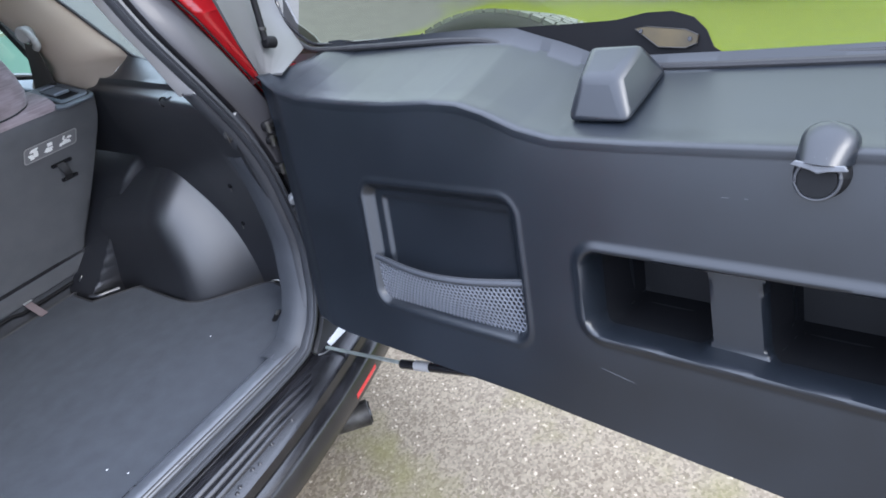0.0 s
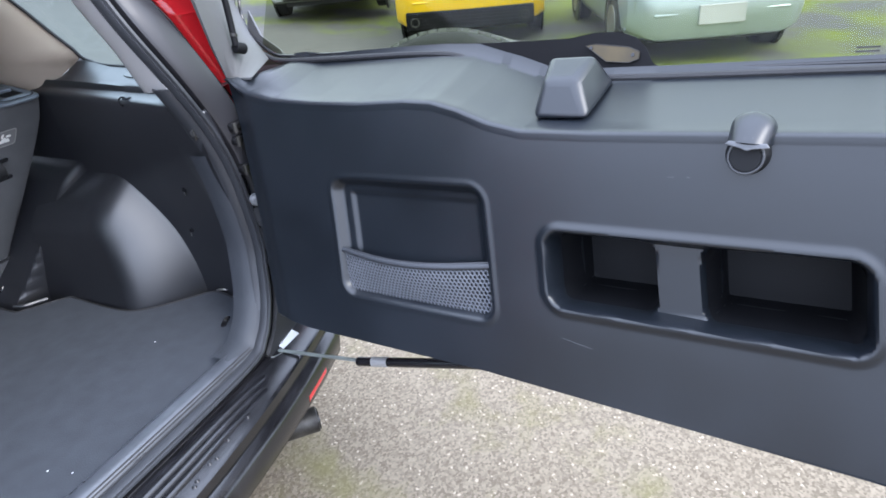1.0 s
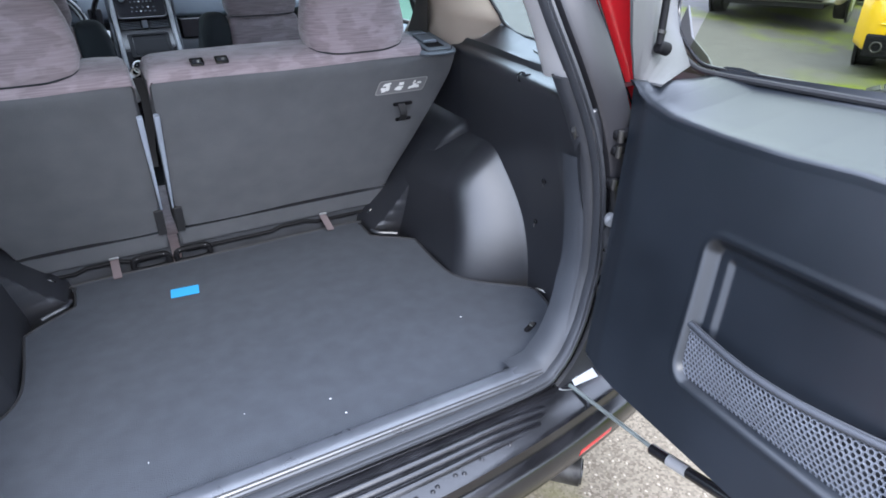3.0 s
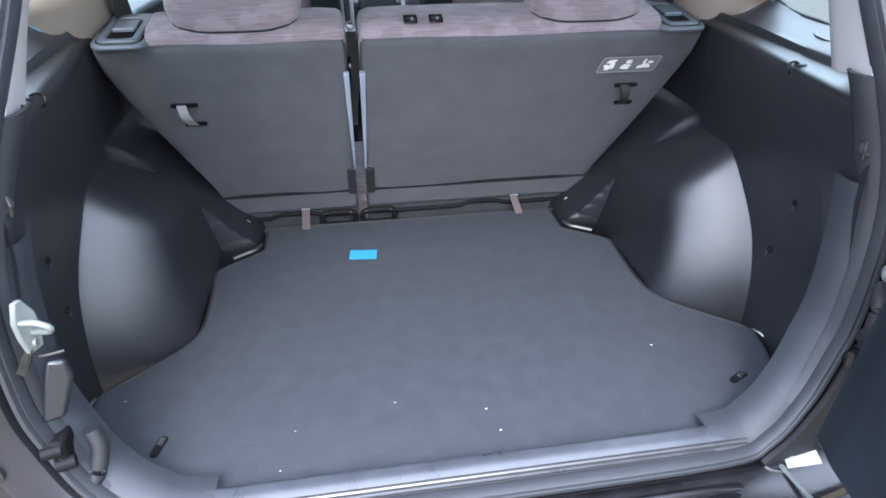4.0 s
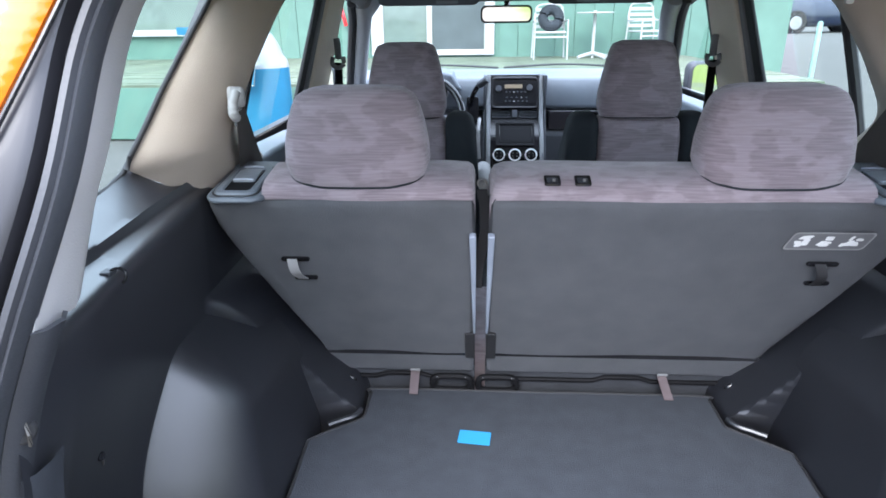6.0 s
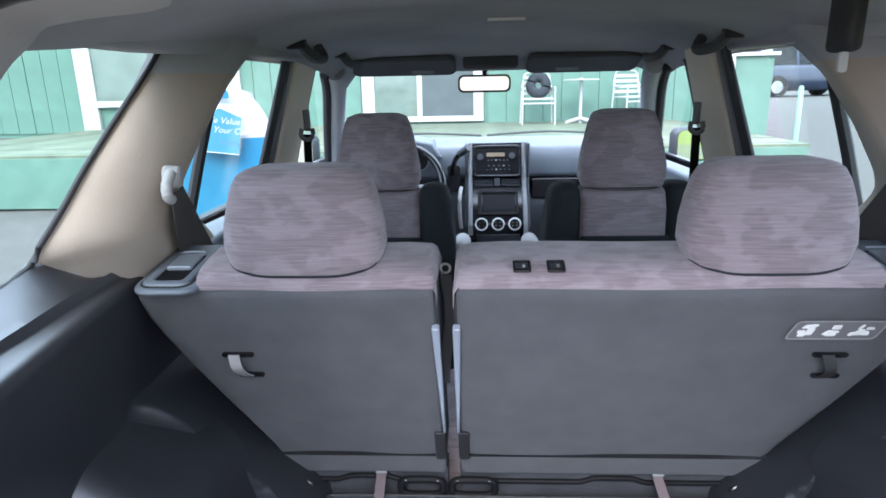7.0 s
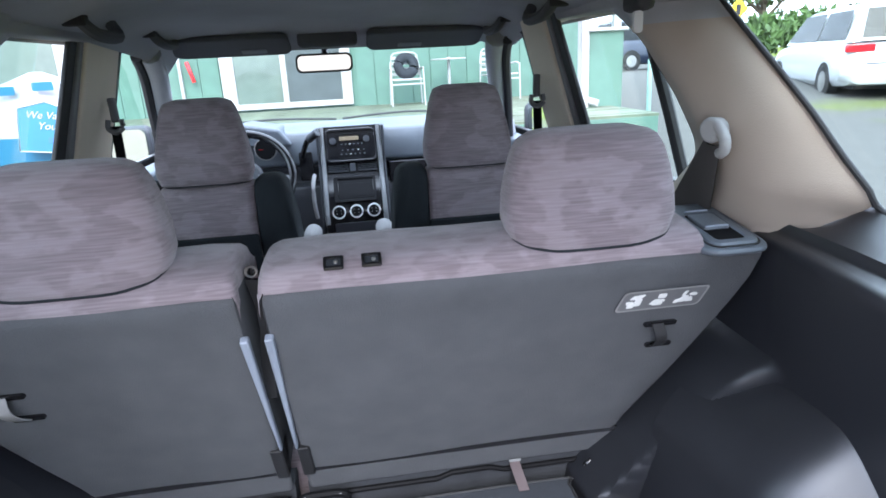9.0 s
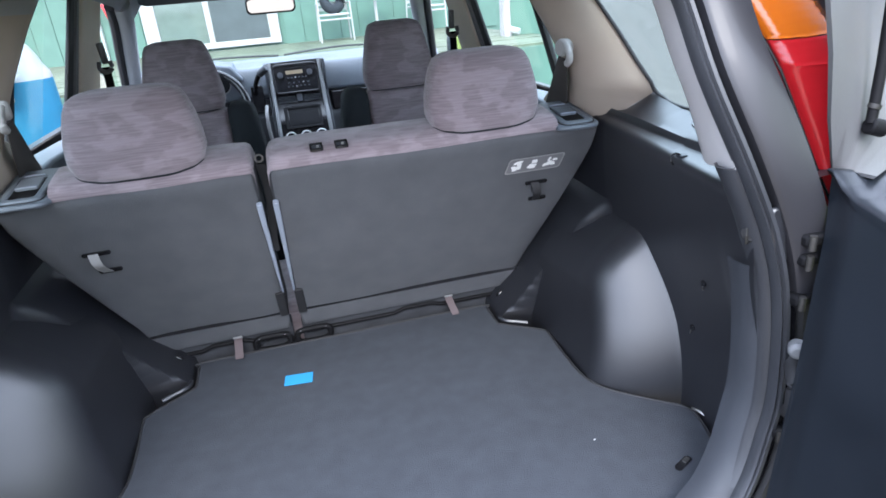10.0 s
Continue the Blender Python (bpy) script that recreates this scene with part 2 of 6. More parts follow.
    f = blend(remap(yy.outputs[0], 9.6, 10.0), e, blend(side, e, blend(noise_tex(1.5), turf, plain)))
    g = blend(remap(yy.outputs[0], 10.6, 11.2), f, plain)
    h = blend(remap(yy.outputs[0], 34.0, 36.0), g, turf)
    l.new(h, b.inputs["Base Color"])
    bump = n.new("ShaderNodeBump")
    bump.inputs["Strength"].default_value, bump.inputs["Distance"].default_value = 0.3, 0.004
    calm = n.new("ShaderNodeMath")
    calm.operation = "MULTIPLY"
    fade = n.new("ShaderNodeMapRange")
    fade.inputs[1].default_value, fade.inputs[2].default_value, fade.inputs[3].default_value, fade.inputs[4].default_value = 1.6, 2.6, 1.0, 0.0
    l.new(far.outputs[0], fade.inputs[0])
    l.new(cell.outputs[0], calm.inputs[0])
    l.new(fade.outputs[0], calm.inputs[1])
    l.new(calm.outputs[0], bump.inputs["Height"])
    l.new(bump.outputs[0], b.inputs["Normal"])
    return m


GROUNDMAT = ground_material()


# ------------------------------------------------------------ mesh helpers
def thing(name, label, category, at=(0, 0, 0), group="", kind=""):
    ob = new(name)
    ob.location = at
    ob.empty_display_size = 0.05
    return tagged(ob, label, category, group, kind)


def part(name, bm, material, parent=None, label="", bevel=0.0, seg=2, smooth=True, m=None):
    """Links a bmesh as one mesh object, under a thing or a part; m places it in the world."""
    bmesh.ops.recalc_face_normals(bm, faces=bm.faces)
    me = bpy.data.meshes.new(name)
    bm.to_mesh(me)
    bm.free()
    for p in me.polygons:
        p.use_smooth = smooth
    me.materials.append(material)
    ob = new(name, me)
    if m is not None:
        ob.matrix_basis = m
    if parent is not None:
        ob.parent = parent
        if m is None:
            ob.matrix_parent_inverse = parent_world(parent).inverted()
    if label:
        tagged(ob, label)
    if bevel:
        b = ob.modifiers.new("bevel", "BEVEL")
        b.width, b.segments, b.limit_method, b.angle_limit = bevel, seg, "ANGLE", radians(35)
        b.harden_normals = False
    if smooth:
        me.set_sharp_from_angle(angle=radians(40))
    return ob


def parent_world(ob):
    m = ob.matrix_basis.copy()
    while ob.parent is not None:
        m = ob.parent.matrix_basis @ ob.matrix_parent_inverse @ m
        ob = ob.parent
    return m


def box(lo, hi, bm=None, m=None):
    bm = bm or bmesh.new()
    c = [(a + b) / 2 for a, b in zip(lo, hi)]
    s = [abs(b - a) for a, b in zip(lo, hi)]
    mm = Matrix.Translation(c) @ Matrix.Diagonal((*s, 1))
    bmesh.ops.create_cube(bm, size=1, matrix=(m @ mm) if m is not None else mm)
    return bm


def prism(outline, depth, place, bm=None):
    """An outline in two coordinates, given depth from 0 to depth; place(a, b, d) gives the corner in the world."""
    bm = bm or bmesh.new()
    lo = [bm.verts.new(place(a, b, 0)) for a, b in outline]
    hi = [bm.verts.new(place(a, b, depth)) for a, b in outline]
    k = len(outline)
    bm.faces.new(lo[::-1])
    bm.faces.new(hi)
    for i in range(k):
        bm.faces.new((lo[i], lo[(i + 1) % k], hi[(i + 1) % k], hi[i]))
    return bm


def ring_plate(outer, inner, depth, place, bm=None):
    """A plate with a hole: two outlines with the same count of corners."""
    bm = bm or bmesh.new()
    rows = [[bm.verts.new(place(a, b, d)) for a, b in o] for o, d in ((outer, 0), (inner, 0), (inner, depth), (outer, depth))]
    k = len(outer)
    for i in range(k):
        j = (i + 1) % k
        for r in range(4):
            s = (r + 1) % 4
            bm.faces.new((rows[r][i], rows[r][j], rows[s][j], rows[s][i]))
    return bm


def sheet(rows, thick=0.0, bm=None):
    """A surface through rows of points, given thickness along its normals."""
    bm = bm or bmesh.new()
    vs = [[bm.verts.new(p) for p in r] for r in rows]
    fs = []
    for a, b in zip(vs, vs[1:]):
        for i in range(len(a) - 1):
            fs.append(bm.faces.new((a[i], a[i + 1], b[i + 1], b[i])))
    if thick:
        bmesh.ops.recalc_face_normals(bm, faces=fs)
        bmesh.ops.solidify(bm, geom=fs, thickness=thick)
    return bm


def tube(points, r, sides=10, closed=False, bm=None, radii=None):
    bm = bm or bmesh.new()
    pts = [Vector(p) for p in points]
    k = len(pts)
    rings = []
    up = Vector((0.13, 0.21, 0.97))
    for i, p in enumerate(pts):
        a = pts[(i - 1) % k] if closed or i else p
        b = pts[(i + 1) % k] if closed or i < k - 1 else p
        d = (b - a).normalized()
        s = d.cross(up).normalized() if abs(d.dot(up)) < 0.98 else d.cross(Vector((1, 0, 0))).normalized()
        t = s.cross(d)
        rr = radii[i] if radii else r
        rings.append([bm.verts.new(p + rr * (math.cos(q) * s + math.sin(q) * t)) for q in (2 * math.pi * j / sides for j in range(sides))])
    for i in range(k if closed else k - 1):
        a, b = rings[i], rings[(i + 1) % k]
        for j in range(sides):
            bm.faces.new((a[j], a[(j + 1) % sides], b[(j + 1) % sides], b[j]))
    if not closed:
        bm.faces.new(rings[0][::-1])
        bm.faces.new(rings[-1])
    return bm


def disc(center, axis, r, depth, sides=24, bm=None, r2=None):
    a = Vector(axis).normalized()
    c = Vector(center)
    return tube([c - a * depth / 2, c + a * depth / 2], r, sides, bm=bm, radii=[r, r if r2 is None else r2])


def rounded(a0, b0, a1, b1, r, seg=5):
    """Outline of a rectangle with round corners."""
    out = []
    for ca, cb, q0 in ((a1 - r, b1 - r, 0), (a0 + r, b1 - r, 90), (a0 + r, b0 + r, 180), (a1 - r, b0 + r, 270)):
        for i in range(seg + 1):
            q = radians(q0 + 90 * i / seg)
            out.append((ca + r * math.cos(q), cb + r * math.sin(q)))
    return out


def smooth_line(points, n=8):
    """A soft curve through points."""
    p = [Vector(q) for q in points]
    out = []
    for i in range(len(p) - 1):
        a, b, c, d = p[max(0, i - 1)], p[i], p[i + 1], p[min(len(p) - 1, i + 2)]
        for k in range(n):
            t = k / n
            out.append(0.5 * (2 * b + (c - a) * t + (2 * a - 5 * b + 4 * c - d) * t * t + (3 * b - a - 3 * c + d) * t ** 3))
    out.append(p[-1])
    return out


def lerp_at(table, t):
    """Straight lines through rows of (t, value)."""
    return float(np.interp(t, [r[0] for r in table], [r[1] for r in table]))


def ease(a, b, t):
    t = min(1, max(0, (t - a) / (b - a)))
    return t * t * (3 - 2 * t)


FLOOR = 0.70
GROUND = 0.12



# ------------------------------------------------------------ ground
def ground_z(x, y):
    d = 3 * ease(4, 7, x)
    return GROUND + 0.85 * ease(1.5 + d, 13 + d, y) * ease(-30, -12, y) - 0.12 * ease(3, 5.5, x) * ease(6.5, 3.5, y) + 0.015 * noise.noise((x * 0.4, y * 0.4, 0))


gx = [-400, -150, -60, -30] + [-20 + 0.8 * i for i in range(62)] + [40, 60, 150, 400]
tagged(part("ground", sheet([[(x, y, ground_z(x, y)) for x in gx] for y in gx]), GROUNDMAT), "worn asphalt lot with pale gravel and mossy patches", "ground", kind="structure")



# ------------------------------------------------------------ the car we look into
car = thing("car", "dark grey off-roader parked with its rear door open", "car", (0, 1.8, GROUND))


# cargo floor
half = [(0, -0.012), (0.45, -0.012), (0.52, 0.02), (0.585, 0.07), (0.63, 0.14), (0.648, 0.2), (0.645, 0.245), (0.585, 0.30), (0.525, 0.36), (0.50, 0.42), (0.498, 0.52), (0.503, 0.62), (0.495, 0.65), (0.41, 0.715), (0.398, 0.74), (0.397, 0.82), (0.375, 0.84), (0, 0.84)]
fine = [tuple(p)[:2] for p in smooth_line([(x, y, 0) for x, y in half], 4)]
outline = fine + [(-x, y) for x, y in fine[::-1] if x > 0.001]
board = thing("cargo_floor_mat", "dark grey carpeted cargo floor lid with small pale specks", "floor mat", (0, 0.4, FLOOR - 0.02))
part("carpet", prism(outline, 0.02, lambda a, b, d: (a, b, FLOOR - 0.02 + d)), CARPET, board, bevel=0.004)
part("bound_edge", tube([(x, y, FLOOR - 0.001) for x, y in outline], 0.0035, 6, closed=True), RUBBER, board, "dark bound carpet edge")
for x, y, q in ((-0.514, 0.10, 75), (0.542, 0.104, 25)):
    m = pose(x, y, FLOOR, 0, 0, q)
    bm = prism(rounded(-0.022, -0.007, 0.022, 0.007, 0.006), 0.003, lambda a, b, d: m @ Vector((a, b, d)))
    slot = part("finger_slot", bm, GLOSS, board, "black finger slot")
    part("catch", box((0.002, -0.004, 0.002), (0.016, 0.004, 0.006), m=m), STEEL, slot, "small metal catch")
random.seed(4)
flecks = bmesh.new()
for x, y in ((0.42, 0.22), (0.047, 0.10), (0.061, 0.048), (-0.31, 0.02), (-0.60, 0.22)) + tuple((random.uniform(-0.55, 0.55), random.uniform(0.02, 0.8)) for _ in range(2)):
    r = 0.0015 if (x, y) in ((0.42, 0.22), (0.047, 0.10), (0.061, 0.048)) else 0.0009
    bmesh.ops.create_icosphere(flecks, subdivisions=1, radius=r, matrix=Matrix.Translation((x, y, FLOOR + r * 0.4)) @ Matrix.Diagonal((1.6, 1, 0.5, 1)))
tagged(part("lint", flecks, WHITE), "tiny pale crumbs lying on the carpet", "crumbs", kind="stuff")
m = pose(-0.148, 0.66, FLOOR + 0.001, 0, 0, -6)
tag = part("paper_tag", prism(rounded(-0.034, -0.021, 0.034, 0.021, 0.002, 2), 0.0012, lambda a, b, d: m @ Vector((a, b, d + 0.003 * abs(a) / 0.034))), BLUETAG)
tagged(tag, "small bright blue paper tag lying on the carpet", "tag")
part("punch_hole", disc(m @ Vector((0.0, 0.0, 0.0016)), (0, 0, 1), 0.004, 0.001, 12), GLOSS, tag, "dark punched hole")

# side trims with the wheel housings
TOP_EDGE = [(0.0, 0.548), (0.25, 0.585), (0.62, 0.645), (0.9, 0.66)]


FIN_Y = [(0.64, 0.735), (0.70, 0.715), (0.80, 0.690), (0.864, 0.667), (0.95, 0.625), (1.02, 0.589), (1.08, 0.56)]
FIN_X = [(0.64, 0.405), (0.70, 0.415), (0.735, 0.455), (0.80, 0.502), (0.864, 0.540), (0.95, 0.585), (1.0, 0.608), (1.04, 0.640), (1.07, 0.69)]


def wall_x(y, z):
    top = lerp_at(TOP_EDGE, y)
    low = lerp_at([(0.0, 0.60), (0.12, 0.655), (0.3, 0.665), (0.9, 0.675)], y)
    base = low + (top - low) * ease(0.85, 1.235, z)
    # rib ahead of the wheel housing: a rounded step that leans back and outwards as it rises
    k = ease(0.0, 0.042, y - lerp_at(FIN_Y, z))
    return base + (min(base, lerp_at(FIN_X, z)) - base) * k


def soft_min(a, b, k):
    h = min(1, max(0, 0.5 + 0.5 * (b - a) / k))
    return b + (a - b) * h - k * h * (1 - h)


def arch_x(y, z):
    """Wheel housing: a flat rear facet that leans forward, a sloping crown and an inner face that leans outwards."""
    rear = (y - 0.284 - 1.35 * max(0, z - 0.69) ** 2) / 0.082
    crown = (1.03 - z - 0.12 * max(0, y - 0.50)) / 0.085
    f = soft_min(soft_min(rear, crown, 0.36), 1.0, 0.62)
    f = -soft_min(-f, 0.04, 0.13)
    return wall_x(min(y, 0.53), z) - (0.163 - 0.16 * max(0, z - 0.70)) * f + 0.004 * (1 - ease(0.0, 0.10, f + 0.04))


# the ledge above the panel: a flat strip, a small step, and a shelf that climbs to the glass and the pillar
SHELF_W = [(0.0, 0.062), (0.20, 0.057), (0.30, 0.046), (0.42, 0.034), (0.53, 0.026), (0.62, 0.018), (0.9, 0.010)]
SHELF_TOP = [(0.0, 1.274), (0.22, 1.284), (0.36, 1.290), (0.44, 1.293), (0.48, 1.300), (0.52, 1.313), (0.54, 1.315), (0.56, 1.303), (0.605, 1.270), (0.64, 1.254), (0.9, 1.250)]
SHELF_END = [(0.0, 0.728), (0.50, 0.726), (0.54, 0.722), (0.605, 0.702), (0.64, 0.690), (0.9, 0.69)]


def side_trim(s):
    ys = [0.015 + 0.0085 * i for i in range(105)]
    zs = [0.62 + 0.0085 * i for i in range(73)]
    rows = []
    for y in ys:
        t = lerp_at(TOP_EDGE, y)
        row = [(s * wall_x(y, z), y, z) for z in zs]
        c = t + lerp_at(SHELF_W, y)
        zb = lerp_at(SHELF_TOP, y)
        xb = max(c + 0.02, lerp_at(SHELF_END, y))
        row += [(s * (t + 0.001), y, 1.240), (s * (t + 0.006), y, 1.247), (s * min(c - 0.002, t + 0.016), y, 1.2500), (s * c, y, 1.2525), (s * (c + 0.003), y, 1.2555), (s * (c + 0.007), y, 1.2640 + 0.006 * ease(0.25, 0.5, y)), (s * (c + 0.011), y, 1.2670)]
        row += [(s * (c + 0.011 + (xb - c - 0.011) * k / 6), y, 1.2670 + (zb - 1.2670) * k / 6) for k in range(1, 7)]
        rows.append(row)
    trim = part("side_trim", sheet(rows), TRIM, car, "black grained side panel with a moulded wheel housing")
    rows = [[(s * arch_x(y, z), y, z) for z in [0.64 + 0.0065 * j for j in range(62)]] for y in [0.205 + 0.0065 * i for i in range(84)]]
    part("wheel_housing", sheet(rows), TRIM, trim, "domed wheel housing cover")
    # seam over the wheel housing's front rib, clips and screws
    seam = tube([(s * (wall_x(lerp_at(FIN_Y, 0.86 + 0.012 * i) + 0.012 * (i + 2), 0.86 + 0.012 * i) - 0.0008), lerp_at(FIN_Y, 0.86 + 0.012 * i) + 0.012 * (i + 2), 0.86 + 0.012 * i) for i in (-2, -1, 0, 1)], 0.0012, 6)
    part("seam", seam, GLOSS, trim, "fine dark seam")
    part("edge_strip", tube(smooth_line([(s * 0.470, 0.688, 0.706), (s * 0.445, 0.702, 0.708), (s * 0.418, 0.716, 0.710), (s * 0.405, 0.738, 0.712)], 5), 0.006, 8), TRIM, trim, "smooth lower lip")
    for y, z in ((0.264, 0.882), (0.20, 1.02)):
        part("screw", disc((s * (wall_x(y, z) - 0.001), y, z), (1, 0, 0), 0.006, 0.004, 12), GLOSS, trim)
        part("scuff", tube([(s * (wall_x(y + 0.004, z - 0.008) - 0.003), y + 0.004, z - 0.008), (s * (wall_x(y + 0.006, z - 0.018) - 0.003), y + 0.006, z - 0.018)], 0.0014, 6), STEEL, trim, "bright clip end")
    # cover hooks on the ledge
    for y in (0.262,):
        t = lerp_at(TOP_EDGE, y)
        h = part("hook", tube(smooth_line([(s * (t + 0.012), y, 1.252), (s * (t + 0.003), y + 0.002, 1.256), (s * (t - 0.006), y + 0.002, 1.250), (s * (t - 0.005), y, 1.241), (s * (t - 0.001), y, 1.237)], 5), 0.002, 8), GLOSS, trim, "black luggage-cover hook")
        part("plate", box((s * (t + 0.008), y - 0.009, 1.247), (s * (t + 0.022), y + 0.009, 1.253)), BLACK, h, bevel=0.002)
    part("strap_slot", tube(smooth_line([(s * 0.690, 0.300, 1.2755), (s * 0.682, 0.318, 1.2762), (s * 0.684, 0.345, 1.2772), (s * 0.692, 0.362, 1.2785)], 4), 0.0015, 6), GLOSS, trim, "dark moulded slot")
    # floor catch by the wheel housing
    part("floor_loop", tube(smooth_line([(s * 0.665, 0.245, 0.69), (s * 0.655, 0.23, 0.703), (s * 0.662, 0.205, 0.704), (s * 0.67, 0.18, 0.69)], 5), 0.003, 6), STEEL, trim, "small wire loop")
    return trim


for s in (1, -1):
    side_trim(s)


# rear seat backs
def seat_y(z):
    return 0.628 + (1.242 - z) * 0.49


def seat_edge(z):
    return lerp_at([(0.78, 0.505), (0.84, 0.52), (1.14, 0.630), (1.18, 0.642), (1.25, 0.648)], z)


def headrest(cx, y0, shape, parent, label, lean=0.06):
    rows = []
    for z, w, t in shape:
        y = y0 + (z - shape[0][0]) * lean
        rows.append([(cx + w * math.copysign(abs(math.cos(q)) ** 0.42, math.cos(q)), y + t * math.copysign(abs(math.sin(q)) ** 0.62, math.sin(q)), z + 0.006 * (math.cos(q) ** 4) * (1 if z < shape[2][0] else -1)) for q in (2 * math.pi * i / 40 for i in range(41))])
    bm = sheet(rows)
    bmesh.ops.remove_doubles(bm, verts=bm.verts, dist=0.0003)
    bmesh.ops.holes_fill(bm, edges=bm.edges, sides=60)
    hr = part("headrest", bm, CLOTH, parent, label)
    top = [(0.633, 1.250), (0.640, 1.262), (0.656, 1.272), (0.69, 1.279), (0.74, 1.283)] if y0 < 1 else [(1.4, shape[1][0] + 0.004), (1.7, shape[1][0] + 0.004)]
    ring = []
    for q in (2 * math.pi * i / 48 for i in range(48)):
        z = 1.262 if y0 < 1 else shape[1][0]
        for _ in range(3):
            w = lerp_at([(r[0], r[1]) for r in shape], z)
            t = lerp_at([(r[0], r[2]) for r in shape], z)
            y = y0 + (z - shape[0][0]) * lean + t * math.copysign(abs(math.sin(q)) ** 0.62, math.sin(q))
            z = lerp_at(top, y)
        ring.append((cx + w * math.copysign(abs(math.cos(q)) ** 0.42, math.cos(q)), y - 0.001, z + 0.001))
    # dark tube paints the crease shade where the headrest meets the cushion
    part("seam", tube(ring, 0.0022, 6, closed=True), DARKCLOTH, hr, "dark line painting the crease shade around the foot")
    return hr


def rear_seat(outer, inner, label):
    """outer: the side (-1 or 1) at which the seat meets the car's wall; inner: x of its edge at the split."""
    seat = thing("folding_seat", label, "seat", (outer * 0.4, 0.86, FLOOR), group="rear seats")
    zs = [0.80 + 0.02 * i for i in range(22)] + [1.232, 1.242]
    rows = []
    for z in zs:
        o = outer * seat_edge(z)
        y = seat_y(z) - 0.008 * math.sin(math.pi * (z - 0.8) / 0.45)
        if z > 1.23:
            y += 0.004 if z < 1.24 else 0.012
        row = [(o, y + 0.12, z), (o, y + 0.022, z), (o - outer * 0.006, y + 0.006, z)]
        row += [(o + (inner - o) * t, y - 0.002 * math.sin(7 * t + 3 * z), z) for t in (0.03, 0.1, 0.2, 0.3, 0.4, 0.5, 0.6, 0.7, 0.8, 0.9, 0.97)]
        row += [(inner + outer * 0.006, y + 0.006, z), (inner, y + 0.022, z), (inner, y + 0.12, z)]
        rows.append(row)
    back = part("back_panel", sheet(rows), BACKCLOTH, seat, "dark grey carpeted seat back")
    # cloth that folds over the upper edge
    prof = [(0.634, 1.236), (0.633, 1.248), (0.640, 1.262), (0.656, 1.272), (0.69, 1.279), (0.74, 1.283), (0.79, 1.274), (0.815, 1.24), (0.82, 1.20)]
    o = outer * 0.537
    stops = (0, 0.004, 0.015, 0.04, 0.15, 0.3, 0.45, 0.6, 0.75, 0.9, 0.955, 0.985, 1)
    drop = (0.05, 0.02, 0.008, 0.002, 0, 0, 0, 0, 0, 0, 0.001, 0.002, 0.004)
    rows = [[(inner + (o - inner) * t, y + (0.01 if (k < 2) else 0) * dr * 20, z - (dr if k < 8 and z > 1.24 else 0) + 0.0015 * math.sin(9 * t + 40 * y)) for k, (y, z) in enumerate(prof)] for t, dr in zip(stops, drop)]
    part("cushion", sheet(rows), CLOTH, seat, "mauve-grey patterned cloth")
    # lower flap and the frame under it
    a, b = sorted((inner, outer * 0.515))
    bm = prism([(a + 0.004, 0.732), (b - 0.004, 0.732), (b, 0.797), (a, 0.797)], 0.02, lambda p, q, d: (p, 0.874 - (q - 0.732) * 0.45 + d, q))
    part("lower_flap", bm, BACKCLOTH, seat, "dark grey lower flap", bevel=0.008, seg=3)
    part("gap_strip", prism([(a, 0.796), (b, 0.796), (b, 0.806), (a, 0.806)], 0.01, lambda p, q, d: (p, 0.842 + d, q)), GLOSS, seat, "dark gap above the flap")
    bm = prism([(a, 0.66), (b, 0.66), (b, 0.745), (a, 0.745)], 0.05, lambda p, q, d: (p, 0.882 + d, q))
    part("base_frame", bm, BASECLOTH, seat, "dark carpeted seat base")
    part("floor_line", tube([(a + 0.01, 0.878, 0.712), (0.5 * (a + b) - 0.06, 0.878, 0.712), (0.5 * (a + b) - 0.03, 0.878, 0.722), (0.5 * (a + b) + 0.05, 0.878, 0.722), (0.5 * (a + b) + 0.08, 0.878, 0.712), (b - 0.01, 0.878, 0.712)], 0.006, 8), PRINT, seat, "black edge above the floor")
    cx = outer * (0.366 if outer < 0 else 0.371)
    headrest(cx, 0.685, [(1.236, 0.070, 0.022), (1.240, 0.090, 0.036), (1.252, 0.107, 0.047), (1.272, 0.121, 0.054), (1.305, 0.132, 0.058), (1.34, 0.130, 0.057), (1.375, 0.123, 0.054), (1.402, 0.115, 0.049), (1.420, 0.106, 0.040), (1.428, 0.094, 0.028), (1.431, 0.078, 0.015)], seat, "mauve-grey patterned headrest")
    # release lever bezel at the outer top corner
    zt = lambda y: 1.238 + (y - 0.60) * 0.15  # noqa: E731
    lo, hi = 0.535, 0.638
    bez = part("lever_bezel", ring_plate(rounded(lo + 0.012, 0.626, hi - 0.010, 0.762, 0.018), rounded(lo + 0.028, 0.644, hi - 0.026, 0.745, 0.008), 0.012, lambda p, q, d: (outer * p, q, zt(q) + d - 0.004)), BLUEGREY, seat, "blue-grey plastic lever surround", bevel=0.004)
    part("base", prism(rounded(lo - 0.004, 0.612, hi + 0.002, 0.80, 0.03), 1.0, lambda p, q, d: (outer * p, q, 1.234 + d * (zt(q) + 0.003 - 1.234))), BLUEGREY, bez, "blue-grey corner moulding under the lever", bevel=0.006, seg=3)
    part("groove", ring_plate(rounded(lo + 0.009, 0.623, hi - 0.007, 0.765, 0.020), rounded(lo + 0.014, 0.628, hi - 0.012, 0.760, 0.017), 0.0015, lambda p, q, d: (outer * p, q, zt(q) + 0.0032 + d)), RUBBER, bez, "dark groove")
